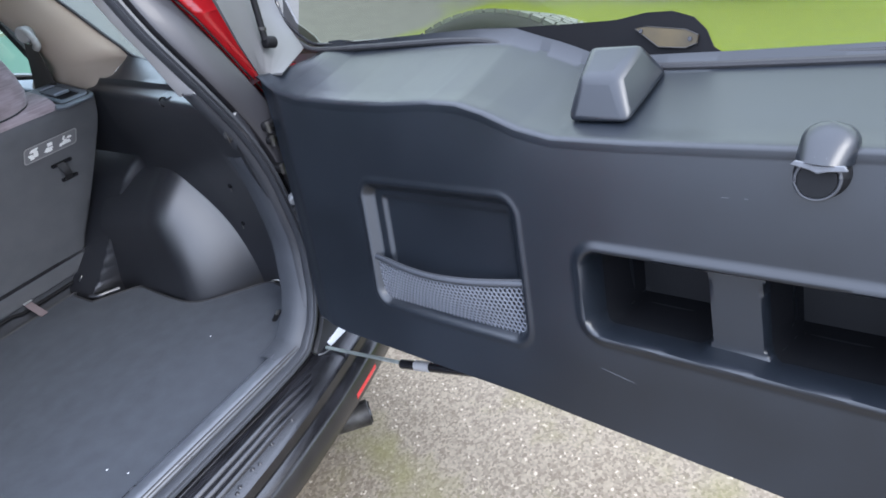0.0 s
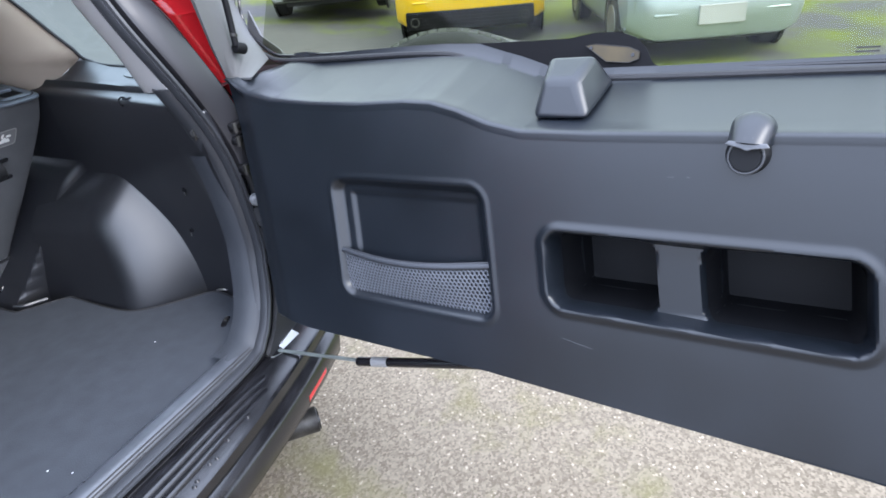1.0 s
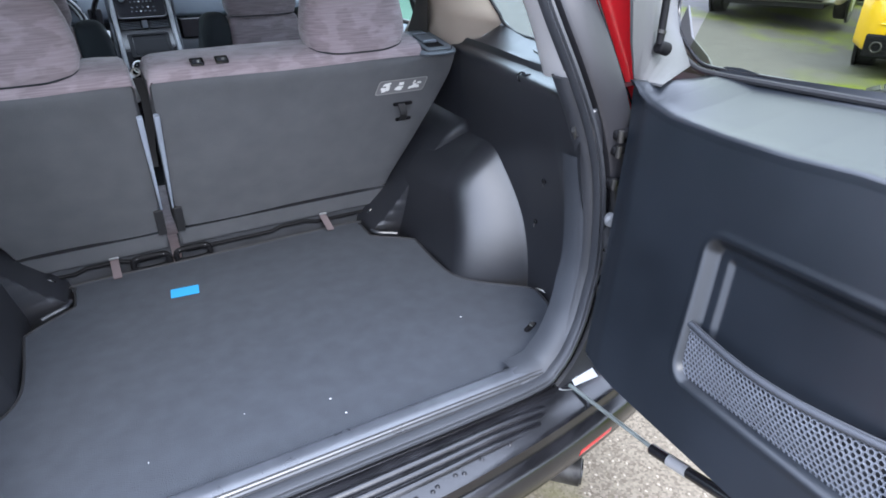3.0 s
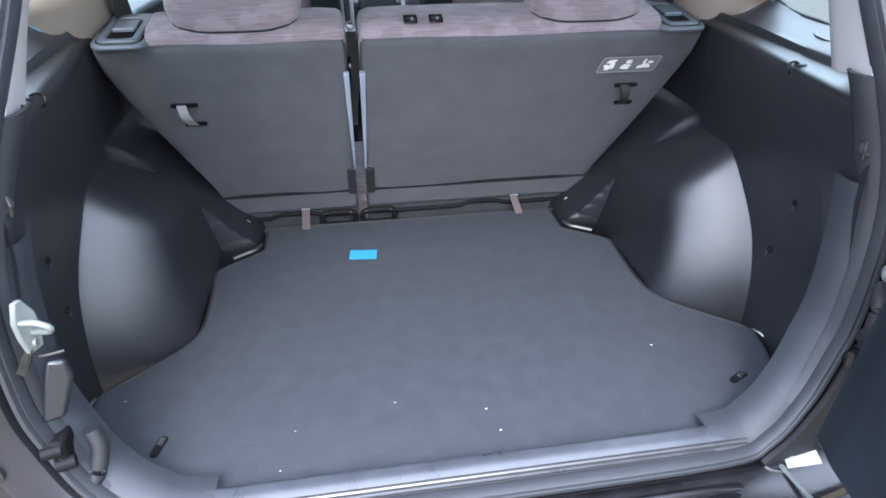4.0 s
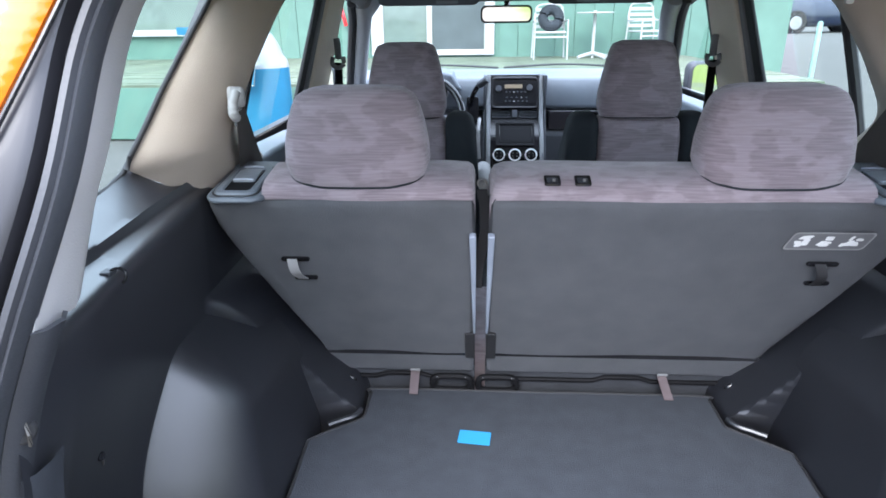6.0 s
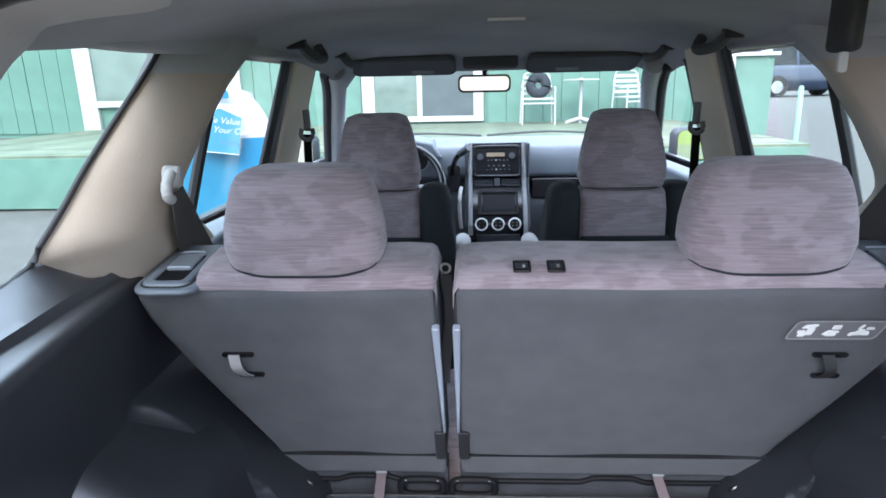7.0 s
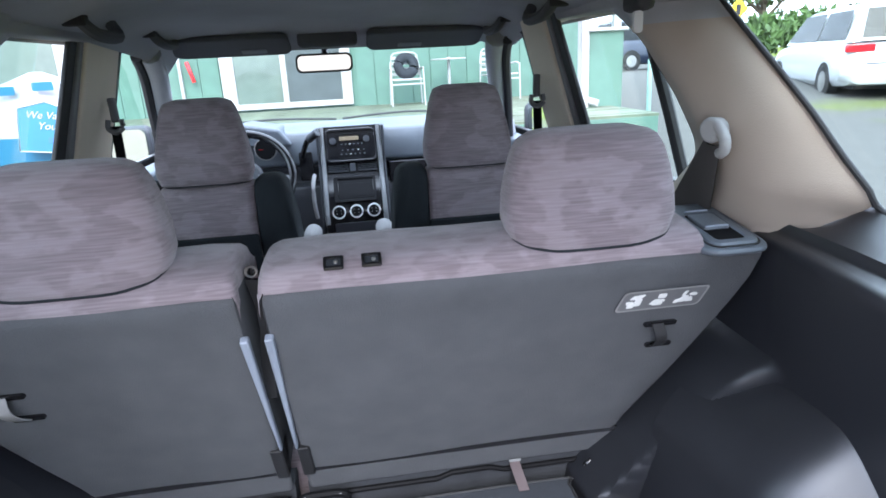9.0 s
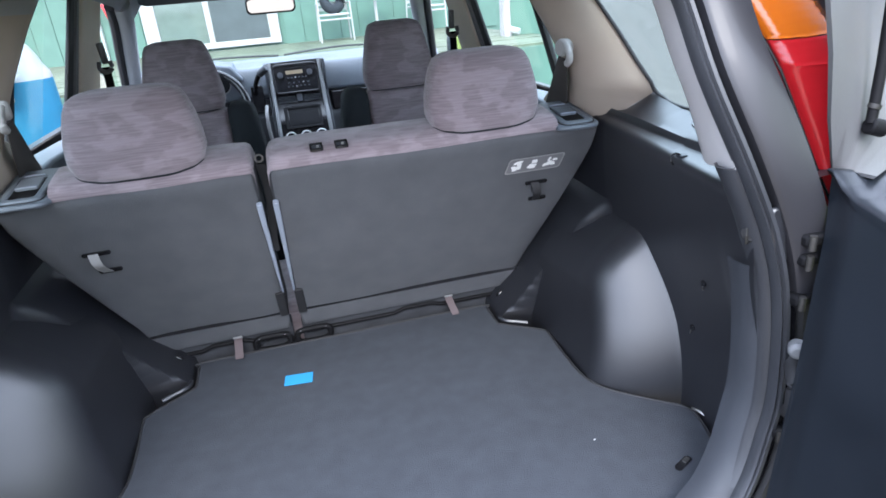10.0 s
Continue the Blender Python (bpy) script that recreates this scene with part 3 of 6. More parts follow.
    part("well", prism(rounded(lo + 0.027, 0.643, hi - 0.025, 0.746, 0.008), 0.004, lambda p, q, d: (outer * p, q, zt(q) + 0.001 + d)), PRINT, bez, "dark recess")
    part("lever", prism(rounded(lo + 0.030, 0.683, hi - 0.028, 0.738, 0.006), 0.006, lambda p, q, d: (outer * p, q, zt(q) + 0.004 + d)), LEVER, bez, "release lever", bevel=0.002)
    for q in (0.685, 0.747):
        part("lever_lip" if q < 0.7 else "upper_lip", tube([(outer * (lo + 0.033), q, zt(q) + 0.0105), (outer * (lo + 0.052), q - 0.002, zt(q) + 0.0115), (outer * (hi - 0.031), q, zt(q) + 0.0105)], 0.0016, 6), LILAC, bez, "pale lip")
    # pull strap in the back
    hx, hz = (-0.505, 1.078) if outer < 0 else (0.502, 1.08)
    y = seat_y(hz)
    cup = part("strap_slot", prism(rounded(hx - 0.028, hz + 0.016, hx + 0.028, hz + 0.026, 0.004), 0.006, lambda p, q, d: (p, seat_y(q) - 0.012 + d, q)), GLOSS, back, "black strap slot")
    rows = []
    for k in range(9):
        q = k / 8
        z = hz + 0.022 - 0.052 * q
        rows.append([(hx - outer * 0.0 - 0.016 + 0.012 * q + w, seat_y(z) - 0.012 - 0.016 * math.sin(math.pi * q), z) for w in (0, 0.012, 0.02)])
    part("strap", sheet(rows, 0.002), GREYTRIM if outer < 0 else RUBBER, cup, "pale grey pull strap" if outer < 0 else "dark pull strap")
    part("strap_end", prism(rounded(hx - 0.012, hz - 0.034, hx + 0.034, hz - 0.024, 0.004), 0.006, lambda p, q, d: (p, seat_y(q) - 0.012 + d, q)), GLOSS, back, "black strap slot")
    # pale edging at the split
    sx = inner - outer * 0.000
    part("split_edging", prism([(0.66, 1.16), (0.80, 0.88), (0.812, 0.885), (0.675, 1.165)], 0.010, lambda p, q, d: (sx + outer * (d * lerp_at([(0.88, 0.55), (1.16, 1.3)], q) - 0.002), p - 0.006, q)), LILAC, seat, "pale blue-grey plastic edging", bevel=0.003)
    part("bracket", prism([(0.80, 0.88), (0.845, 0.79), (0.875, 0.79), (0.875, 0.88)], 0.022, lambda p, q, d: (sx + outer * d, p - 0.006, q)), RUBBER, seat, "black hinge bracket", bevel=0.003)
    # floor loop beside the split
    lx = (-0.206 if outer < 0 else -0.095)
    ring = [(lx + 0.046 * math.copysign(abs(math.cos(q)) ** 0.45, math.cos(q)), 0.858, 0.709 + 0.019 * math.copysign(abs(math.sin(q)) ** 0.7, math.sin(q))) for q in (2 * math.pi * i / 32 for i in range(32))]
    loop = part("floor_bracket", tube(ring, 0.0085, 8, closed=True), PRINT, seat, "black oval floor bracket")
    part("bar", tube([(lx - 0.036, 0.852, 0.729), (lx + 0.036, 0.852, 0.729)], 0.0016, 8), GREYP, loop, "bright metal bar")
    # strap between floor and seat
    tx = -0.294 if outer < 0 else 0.296
    rows = [[(tx - 0.011 + (0.008 if outer > 0 else 0) * k / 4, 0.865 - 0.018 * k, 0.737 - 0.010 * k), (tx + 0.010 + (0.008 if outer > 0 else 0) * k / 4, 0.865 - 0.018 * k, 0.737 - 0.010 * k)] for k in range(4)]
    st = part("webbing_strap", sheet(rows, 0.002), MAUVE, seat, "short mauve webbing strap")
    part("buckle", tube([(tx - 0.012, 0.862, 0.742), (tx + 0.012, 0.862, 0.742)], 0.003, 8), GREYP, st, "dull strap bar")
    # outer floor catch
    part("floor_catch", tube(smooth_line([(outer * 0.44, 0.845, 0.70), (outer * 0.445, 0.845, 0.722), (outer * 0.465, 0.845, 0.728), (outer * 0.485, 0.845, 0.718)], 5), 0.007, 8), GLOSS, seat, "black curved catch")
    return seat


rear_seat(-1, -0.150, "narrow folding rear seat back, dark grey carpet with mauve cloth top")
right_seat = rear_seat(1, -0.124, "wide folding rear seat back, dark grey carpet with mauve cloth top")
# child-seat anchor covers in the wide seat's top
for x in (-0.015, 0.038):
    cov = part("anchor_cover", ring_plate(rounded(x - 0.014, 0.630, x + 0.014, 0.655, 0.003, 3), rounded(x - 0.010, 0.634, x + 0.010, 0.651, 0.002, 3), 0.004, lambda p, q, d: (p, q, 1.2545 + (q - 0.60) * 0.36 + d)), GLOSS, right_seat, "black child-seat anchor cover")
    part("well", prism(rounded(x - 0.011, 0.631, x + 0.011, 0.653, 0.002, 3), 0.003, lambda p, q, d: (p, q, 1.2550 + (q - 0.60) * 0.36 + d * 0.5)), BLACK, cov, "dark recess")
    part("pin", disc((x + 0.003, 0.642, 1.273), (0, 0, 1), 0.003, 0.004, 10), STEEL, cov, "metal pin")
# instruction sticker: plain white shapes on a clear film with a pale border
S = lambda p, q, d: (p + (q - 1.155) * 0.25, seat_y(q) - 0.0105 - d, q)  # noqa: E731
film_ob = part("sticker", prism(rounded(0.418, 1.139, 0.556, 1.175, 0.006, 3), 0.0008, S), BACKFILM, right_seat, "clear instruction sticker with white shapes")
part("border", ring_plate(rounded(0.416, 1.137, 0.558, 1.177, 0.007, 3), rounded(0.4185, 1.1395, 0.5555, 1.1745, 0.006, 3), 0.0014, S), GREYTRIM, film_ob, "pale thin border")
random.seed(11)
for k in range(3):
    bm = bmesh.new()
    x0 = 0.432 + 0.040 * k
    for j in range(8):
        a, b = x0 + random.uniform(-0.004, 0.020), 1.144 + random.uniform(0, 0.018)
        lean = random.uniform(-0.7, 0.7)
        prism([(p + lean * (q - b), q) for p, q in rounded(a, b, a + random.uniform(0.005, 0.014), b + random.uniform(0.004, 0.010), 0.002, 2)], 0.0014 + 0.0002 * j, S, bm)
    part("pictogram", bm, WHITE, film_ob, "white shape")
# ring pull on a cord at the split
part("ring", tube([(-0.138 + 0.008 * math.cos(q), 0.700, 1.252 + 0.008 * math.sin(q)) for q in (2 * math.pi * i / 16 for i in range(16))], 0.0022, 6, closed=True), STEEL, right_seat, "small steel ring")
part("centre_belt", sheet([[(-0.148 + 0.008 * math.sin(k), 0.70 + 0.01 * k, 1.24 - 0.045 * k), (-0.128 + 0.008 * math.sin(k), 0.70 + 0.01 * k, 1.24 - 0.045 * k)] for k in range(6)], 0.002), RUBBER, right_seat, "dark belt webbing in the split")
# cushions of the rear bench, ahead of the backs
part("bench", box((-0.62, 0.98, 0.45), (0.62, 1.40, 0.74)), CLOTH, right_seat, bevel=0.05, seg=4)

# roof lining
rows = []
for y in [0.17 + 0.06 * i for i in range(32)]:
    zc = lerp_at([(0.1, 1.640), (0.3, 1.655), (0.6, 1.68), (1.0, 1.705), (1.4, 1.712), (1.8, 1.685), (2.05, 1.632)], y)
    rows.append([(x, y, zc - lerp_at([(0.9, 0.040), (1.3, 0.055)], y) * (abs(x) / 0.56) ** lerp_at([(1.2, 5), (1.9, 14)], y) - 0.010 * (x / 0.5) ** 2) for x in [-0.575 + 0.046 * i for i in range(26)]])
part("roof_lining", sheet(rows, 0.012), HEADLINER, car, "grey cloth roof lining")
part("rear_header", sheet([[(x, 0.10 - 0.03 * math.cos(1.4 * x), 1.645), (x, 0.16, 1.640 - 0.01 * (x / 0.5) ** 2), (x, 0.24, 1.655 - 0.012 * (x / 0.5) ** 2)] for x in [-0.5 + 0.05 * i for i in range(21)]], 0.02), HEADLINER, car, "grey header trim above the rear opening")


# upper sides: trims that follow the inclined side of the cabin
def U(s, off=0.0):
    return lambda y, z, d: (s * (0.668 - 0.30 * (z - 1.27) + off + d), y, z)


def side_piece(name, pts, material, label, s, thick=0.02, off=0.0, bevel=0.006, parent=None):
    return part(name, prism(pts, thick, U(s, off)), material, parent or car, label, bevel=bevel, seg=3)


C_PILLAR = [(0.66, 1.61), (0.60, 1.52), (0.52, 1.42), (0.445, 1.338), (0.50, 1.315), (0.585, 1.278), (0.63, 1.243), (0.66, 1.222), (0.69, 1.212), (0.90, 1.235), (0.92, 1.365), (0.945, 1.455), (1.01, 1.555), (1.06, 1.605), (1.13, 1.64), (0.66, 1.64)]
P_REAR = [(1.205, 0.70), (1.224, 0.665), (1.230, 0.645), (1.243, 0.630), (1.265, 0.605), (1.290, 0.570), (1.316, 0.532), (1.332, 0.535), (1.384, 0.583), (1.434, 0.622), (1.498, 0.683), (1.582, 0.768), (1.65, 0.83)]
P_FRONT = [(1.205, 0.72), (1.224, 0.80), (1.240, 0.975), (1.365, 0.985), (1.455, 1.03), (1.555, 1.11), (1.605, 1.19), (1.65, 1.28)]


def pillar_point(s, t, z):
    """t: 0 at the quarter window, 1 at the rear door; the trim swells into the cabin between."""
    a, b = lerp_at(P_REAR, z), lerp_at(P_FRONT, z)
    swell = 0.035 - 0.009 * ease(1.27, 1.38, z)
    k = min(1, t / 0.42)
    turn = max(0, t - 0.42) / 0.58
    back = -0.024 + 0.044 * ease(1.225, 1.265, z) + 0.042 * ease(1.265, 1.316, z)
    return U(s, back - (swell + back) * math.sin(0.5 * math.pi * k) ** 0.85 + 0.100 * turn ** 1.2 * ease(1.22, 1.34, z))(a + (b - a) * t, z, 0)


def curved_pillar(s):
    ts = [i / 20 for i in range(21)]
    zs = [1.205, 1.224, 1.230, 1.243, 1.254, 1.265, 1.278, 1.290, 1.303, 1.316, 1.324, 1.332, 1.345] + [1.36 + 0.02 * i for i in range(12)]
    trim = part("pillar_trim", sheet([[pillar_point(s, t, z) for t in ts] for z in zs]), BEIGE, car, "pale beige pillar trim swelling into the cabin")
    part("upper_piece", sheet([[pillar_point(s, t, z) for t in ts] for z in (1.578, 1.60, 1.62, 1.65, 1.69)]), HEADLINER, trim, "dark grey upper piece")
    part("window_seal", tube([U(s, 0.062)(lerp_at(P_REAR, z) - 0.003, z, 0) for z in [1.316 + 0.02 * i for i in range(16)]], 0.0045, 8), RUBBER, trim, "black window seal")


for s in (1, -1):
    curved_pillar(s)
    in_ = -0.03 if s > 0 else 0.0  # the lining stands further in on one side
    side_piece("pillar_trim", [(1.435, 1.20), (1.68, 1.20), (1.64, 1.64), (1.43, 1.64)], TAN, "pale tan door pillar trim", s, 0.02, 0.004 + in_)
    side_piece("pillar_strip", [(1.395, 1.20), (1.435, 1.20), (1.43, 1.64), (1.41, 1.64)], GREYP, "grey door frame strip", s, 0.010, 0.012 + in_, 0.003)
    side_piece("door_frame", [(1.335, 1.20), (1.395, 1.20), (1.41, 1.64), (1.37, 1.64)], RUBBER, "black rear door frame", s, 0.012, 0.018 + in_, 0.004)
    side_piece("door_frame", [(1.68, 1.20), (1.715, 1.20), (1.70, 1.60), (1.74, 1.615), (1.64, 1.64)], RUBBER, "black front door frame", s, 0.02, 0.016 + in_)
    # rail above the doors
    side_piece("rail_trim", [(0.2, 1.605), (0.66, 1.605), (1.08, 1.618), (1.40, 1.62), (1.72, 1.61), (1.9, 1.60), (1.9, 1.665), (1.6, 1.695), (0.6, 1.695), (0.2, 1.665)], HEADLINER, "grey roof rail trim", s, 0.05, -0.01)
    # glass and outer frame lines
    quarter = [(0.81, 1.62), (0.70, 1.505), (0.62, 1.425), (0.54, 1.325), (0.505, 1.303), (0.465, 1.294), (0.40, 1.291), (0.22, 1.288), (0.26, 1.42), (0.35, 1.56), (0.39, 1.62)]
    part("quarter_window", prism(quarter, 0.004, U(s, 0.068)), PANE, car, "tinted rear quarter glass").visible_shadow = False
    frame_line = [(*U(s, 0.066)(y, z, 0),) for y, z in [(tuple(p)[0], tuple(p)[1]) for p in smooth_line([(y, z, 0) for y, z in quarter], 4)]]
    part("quarter_seal", tube(frame_line, 0.0045, 8), RUBBER, car, "black window seal")
    part("side_window", prism([(0.92, 1.24), (0.96, 1.455), (1.12, 1.63), (1.37, 1.63), (1.34, 1.24)], 0.004, U(s, 0.085)), PANE, car, "rear door window").visible_shadow = False
    part("window_bar", tube([U(s, 0.078)(1.085, 1.60, 0), U(s, 0.078)(1.072, 1.40, 0), U(s, 0.078)(1.07, 1.22, 0)], 0.013, 8), RUBBER, car, "black bar of the rear door window")
    part("side_window", prism([(1.64, 1.24), (1.675, 1.60), (1.74, 1.61), (1.86, 1.555), (2.20, 1.30), (2.22, 1.24)], 0.004, U(s, 0.055)), PANE, car, "front door window").visible_shadow = False
    # windscreen pillar
    line = [(s * x - (0.045 if s > 0 else 0), y, z) for x, y, z in [(0.562, 1.86, 1.605), (0.585, 1.98, 1.545), (0.635, 2.16, 1.42), (0.69, 2.36, 1.27), (0.72, 2.46, 1.18)]]
    part("windscreen_pillar", tube(smooth_line(line, 5), 0.036, 10), HEADLINER, car, "grey windscreen pillar trim")
    part("outer_windscreen_pillar", tube(smooth_line([(x + s * 0.014, y + 0.036, z + 0.008) for x, y, z in line], 5), 0.036, 10), PAINT, car, "dark grey outer windscreen pillar")
    part("pillar_seal", tube(smooth_line([(x + s * 0.03, y - 0.03, z - 0.012) for x, y, z in line], 5), 0.016, 8), RUBBER, car, "black door seal")
    # door panels
    part("rear_door_panel", prism([(0.88, 0.6), (1.45, 0.6), (1.45, 1.225), (1.1, 1.235), (0.88, 1.225)], 0.09, lambda y, z, d: (s * (0.665 + d), y, z)), BLUEGREY, car, "blue-grey door panel", bevel=0.012, seg=3)
    part("front_door_panel", prism([(1.5, 0.5), (2.5, 0.5), (2.5, 1.22), (1.5, 1.222)], 0.09, lambda y, z, d: (s * (0.665 + d), y, z)), BLUEGREY, car, "blue-grey door panel", bevel=0.012, seg=3)
    # belts
    y0, z0, x0 = 0.712, 1.396, 0.584
    guide = part("belt_guide", disc((s * (x0 + 0.012), y0 + 0.012, z0 + 0.012), (1, 0.3, 0), 0.021, 0.03, 24, r2=0.018), PALEPLASTIC, car, "pale plastic belt guide", bevel=0.006)
    part("guide_arm", tube(smooth_line([(s * (x0 + 0.006), y0 - 0.005, z0 + 0.022), (s * (x0 + 0.006), y0 - 0.024, z0 + 0.004), (s * (x0 + 0.006), y0 - 0.026, z0 - 0.014), (s * (x0 + 0.008), y0 - 0.012, z0 - 0.022)], 4), 0.009, 10), PALEPLASTIC, guide)
    part("webbing", sheet([[(s * (x0 + 0.006 + 0.036 * k / 6), y0 - 0.016 + 0.012 * k, z0 - 0.012 - 0.022 * k), (s * (x0 + 0.004 + 0.036 * k / 6), y0 + 0.012 + 0.019 * k, z0 - 0.010 - 0.022 * k), (s * (x0 + 0.012 + 0.036 * k / 6), y0 + 0.038 + 0.026 * k, z0 - 0.006 - 0.022 * k)] for k in range(8)], 0.002), WEBBING, guide, "grey-brown belt webbing")
    xb = 0.590 + in_
    g2 = part("belt_guide", tube(smooth_line([(s * (xb + 0.004), 1.575, 1.487), (s * (xb + 0.001), 1.570, 1.45), (s * xb, 1.565, 1.425)], 4), 0.011, 10), GREYP, car, "dark front belt guide", bevel=0.003)
    part("slider", tube(smooth_line([(s * (xb - 0.016), 1.560, 1.432), (s * (xb - 0.018), 1.556, 1.41), (s * xb, 1.553, 1.400), (s * (xb + 0.018), 1.556, 1.41), (s * (xb + 0.016), 1.560, 1.432)], 4), 0.007, 8), GREYP, g2, "pale slider")
    part("webbing", sheet([[(s * (xb - 0.013 + 0.0015 * k), 1.558 + 0.002 * k, 1.415 - 0.035 * k), (s * (xb + 0.013 + 0.0015 * k), 1.562 + 0.002 * k, 1.415 - 0.035 * k)] for k in range(9)], 0.002), PRINT, g2, "dark belt webbing")
    # grab handles
    for y in (1.33, 1.80):
        xx = 0.505
        gh = part("grab_handle", tube(smooth_line([(s * xx, y - 0.09, 1.655), (s * (xx - 0.018), y - 0.07, 1.628), (s * (xx - 0.022), y, 1.622), (s * (xx - 0.018), y + 0.07, 1.628), (s * xx, y + 0.09, 1.655)], 5), 0.014, 8), VISOR, car, "dark grey grab handle")
        part("mount", box((s * (xx - 0.015), y - 0.105, 1.64), (s * (xx + 0.03), y - 0.075, 1.675)), RUBBER, gh, bevel=0.004)

# centre belt unit in the roof
unit = part("roof_belt_unit", box((0.375, 0.545, 1.578), (0.397, 0.60, 1.665)), RUBBER, car, "black belt unit on the roof", bevel=0.008)
part("tongue", prism(rounded(0.371, 1.553, 0.382, 1.578, 0.004, 3), 0.006, lambda a, b, d: (a, 0.550 + d, b)), PALEPLASTIC, unit, "pale belt tongue")
# lamp in the roof
lamp = part("roof_lamp", prism(rounded(-0.085, 1.195, 0.065, 1.285, 0.02), 0.02, lambda a, b, d: (a, b, 1.697 + d)), HEADLINER, car, "grey roof lamp surround", bevel=0.004)
part("lens", prism(rounded(-0.055, 1.212, 0.032, 1.222, 0.004), 0.006, lambda a, b, d: (a, b, 1.690 + d)), WHITE, lamp, "pale strip lens")
# windscreen header, sun visors, console, mirror
part("windscreen_header", prism([(1.93, 1.66), (2.05, 1.597), (2.09, 1.605), (2.06, 1.675)], 1.16, lambda a, b, d: (d - 0.58, a, b)), HEADLINER, car, "grey windscreen header", bevel=0.01)
for s in (1, -1):
    cx, hw = (0.293, 0.195) if s > 0 else (-0.338, 0.188)
    v = part("sun_visor", prism(rounded(cx - hw, 0, cx + hw, 0.14, 0.03), 0.018, lambda a, b, d: (a, 1.88 + b, 1.650 - 0.42 * b + 0.012 * math.sin(b * 14) - d)), VISOR, car, "grey sun visor", bevel=0.006, seg=3)
    part("label", prism(rounded(cx - 0.03 - 0.06 * s, 0.09, cx + 0.05 - 0.06 * s, 0.115, 0.002, 2), 0.003, lambda a, b, d: (a, 1.876 + b, 1.631 - 0.42 * b + 0.012 * math.sin(b * 14) - d)), GREYP, v, "pale visor label")
part("roof_console", box((-0.125, 1.93, 1.604), (0.068, 2.05, 1.650)), VISOR, car, "grey roof console", bevel=0.012, seg=3)
mir = thing("rear_view_mirror", "black rear-view mirror on the windscreen", "mirror", (-0.045, 2.10, 1.6))
part("housing", prism(rounded(-0.145, 1.522, 0.048, 1.585, 0.02), 0.03, lambda a, b, d: (a, 2.03 + d + 0.005 * (a + 0.045), b)), PRINT, mir, "black housing", bevel=0.004)
part("mirror_glass", prism(rounded(-0.138, 1.529, 0.041, 1.578, 0.016), 0.003, lambda a, b, d: (a, 2.0265 + d - 0.03 * (b - 1.55) + 0.005 * (a + 0.045), b)), MIRROR, mir, "mirror glass")
part("stem", tube([(-0.045, 2.05, 1.56), (-0.045, 2.08, 1.60), (-0.045, 2.09, 1.63)], 0.012, 8), GLOSS, mir)
part("windscreen", sheet([[(x * (0.56 + 0.17 * k / 4), 2.07 + 0.80 * k / 4, 1.625 - 0.34 * k / 4) for x in (-1, -0.5, 0, 0.5, 1)] for k in range(5)]), PANE, car, "clear windscreen").visible_shadow = False
for x0, x1, z0, z1 in ((-0.66, -0.05, 1.300, 1.312), (-0.02, 0.60, 1.300, 1.313)):
    part("wiper", tube(smooth_line([(x0, 2.93, z0 - 0.004), (0.5 * (x0 + x1), 2.90, z1), (x1, 2.92, z0 - 0.004)], 6), 0.0055, 6), RUBBER, car, "black windscreen wiper")


# front seats
def front_seat(cx, s):
    seat = thing("front_seat", "mauve-grey cloth front seat with dark side bolsters", "seat", (cx, 1.6, 0.3), group="front seats")
    headrest(cx, 1.535, [(1.243, 0.070, 0.03), (1.247, 0.100, 0.045), (1.258, 0.116, 0.055), (1.285, 0.126, 0.06), (1.32, 0.125, 0.062), (1.37, 0.116, 0.06), (1.42, 0.105, 0.054), (1.452, 0.096, 0.046), (1.468, 0.088, 0.034), (1.474, 0.072, 0.016)], seat, "mauve-grey patterned headrest", 0.1)
    def col(x0, x1, zt, yb, name, material, label, bev):
        bm = prism([(yb, zt), (yb - 0.03, zt - 0.06), (yb - 0.035, zt - 0.25), (yb + 0.06, 0.40), (yb + 0.2, 0.40), (yb + 0.12, zt - 0.05), (yb + 0.08, zt)], x1 - x0, lambda a, b, d: (x0 + d, a, b))
        return part(name, bm, material, seat, label, bevel=bev, seg=4)
    col(cx - 0.125, cx + 0.125, 1.252, 1.505, "backrest", CLOTH, "mauve-grey patterned back", 0.02)
    for k in (-1, 1):
        a, b = sorted((cx + k * 0.122, cx + k * 0.218))
        bm = bmesh.new()
        prof = [(1.51, 1.268), (1.475, 1.222), (1.468, 1.09), (1.55, 0.40), (1.70, 0.40), (1.66, 1.12), (1.60, 1.262)]
        bm = prism(prof, 1.0, lambda p, q, d: ((a if d == 0 else b) + (k * 0.055 * ease(1.24, 1.0, q) - k * 0.012 if (d == 0) == (k < 0) else 0), p, q))
        part("bolster", bm, DARKCLOTH, seat, "dark cloth side bolster", bevel=0.03, seg=5)
    part("map_pocket", prism([(cx - 0.13, 0.6), (cx + 0.13, 0.6), (cx + 0.128, 1.118), (cx - 0.128, 1.118)], 0.012, lambda p, q, d: (p, 1.462 + (1.1 - q) * 0.13 - d, q)), DARKCLOTH, seat, "dark cloth map pocket", bevel=0.006)
    part("seat_cushion", box((cx - 0.24, 1.62, 0.42), (cx + 0.24, 2.08, 0.62)), CLOTH, seat, bevel=0.05, seg=4)
    k = 1 if cx < 0 else -1
    part("armrest", tube([(cx + k * 0.245, 1.50, 1.02), (cx + k * 0.245, 1.62, 1.03), (cx + k * 0.245, 1.80, 1.02)], 0.03, 10), GREYTRIM, seat, "pale grey folded armrest", bevel=0.012)
    return seat


front_seat(-0.375, -1)
front_seat(0.346, 1)

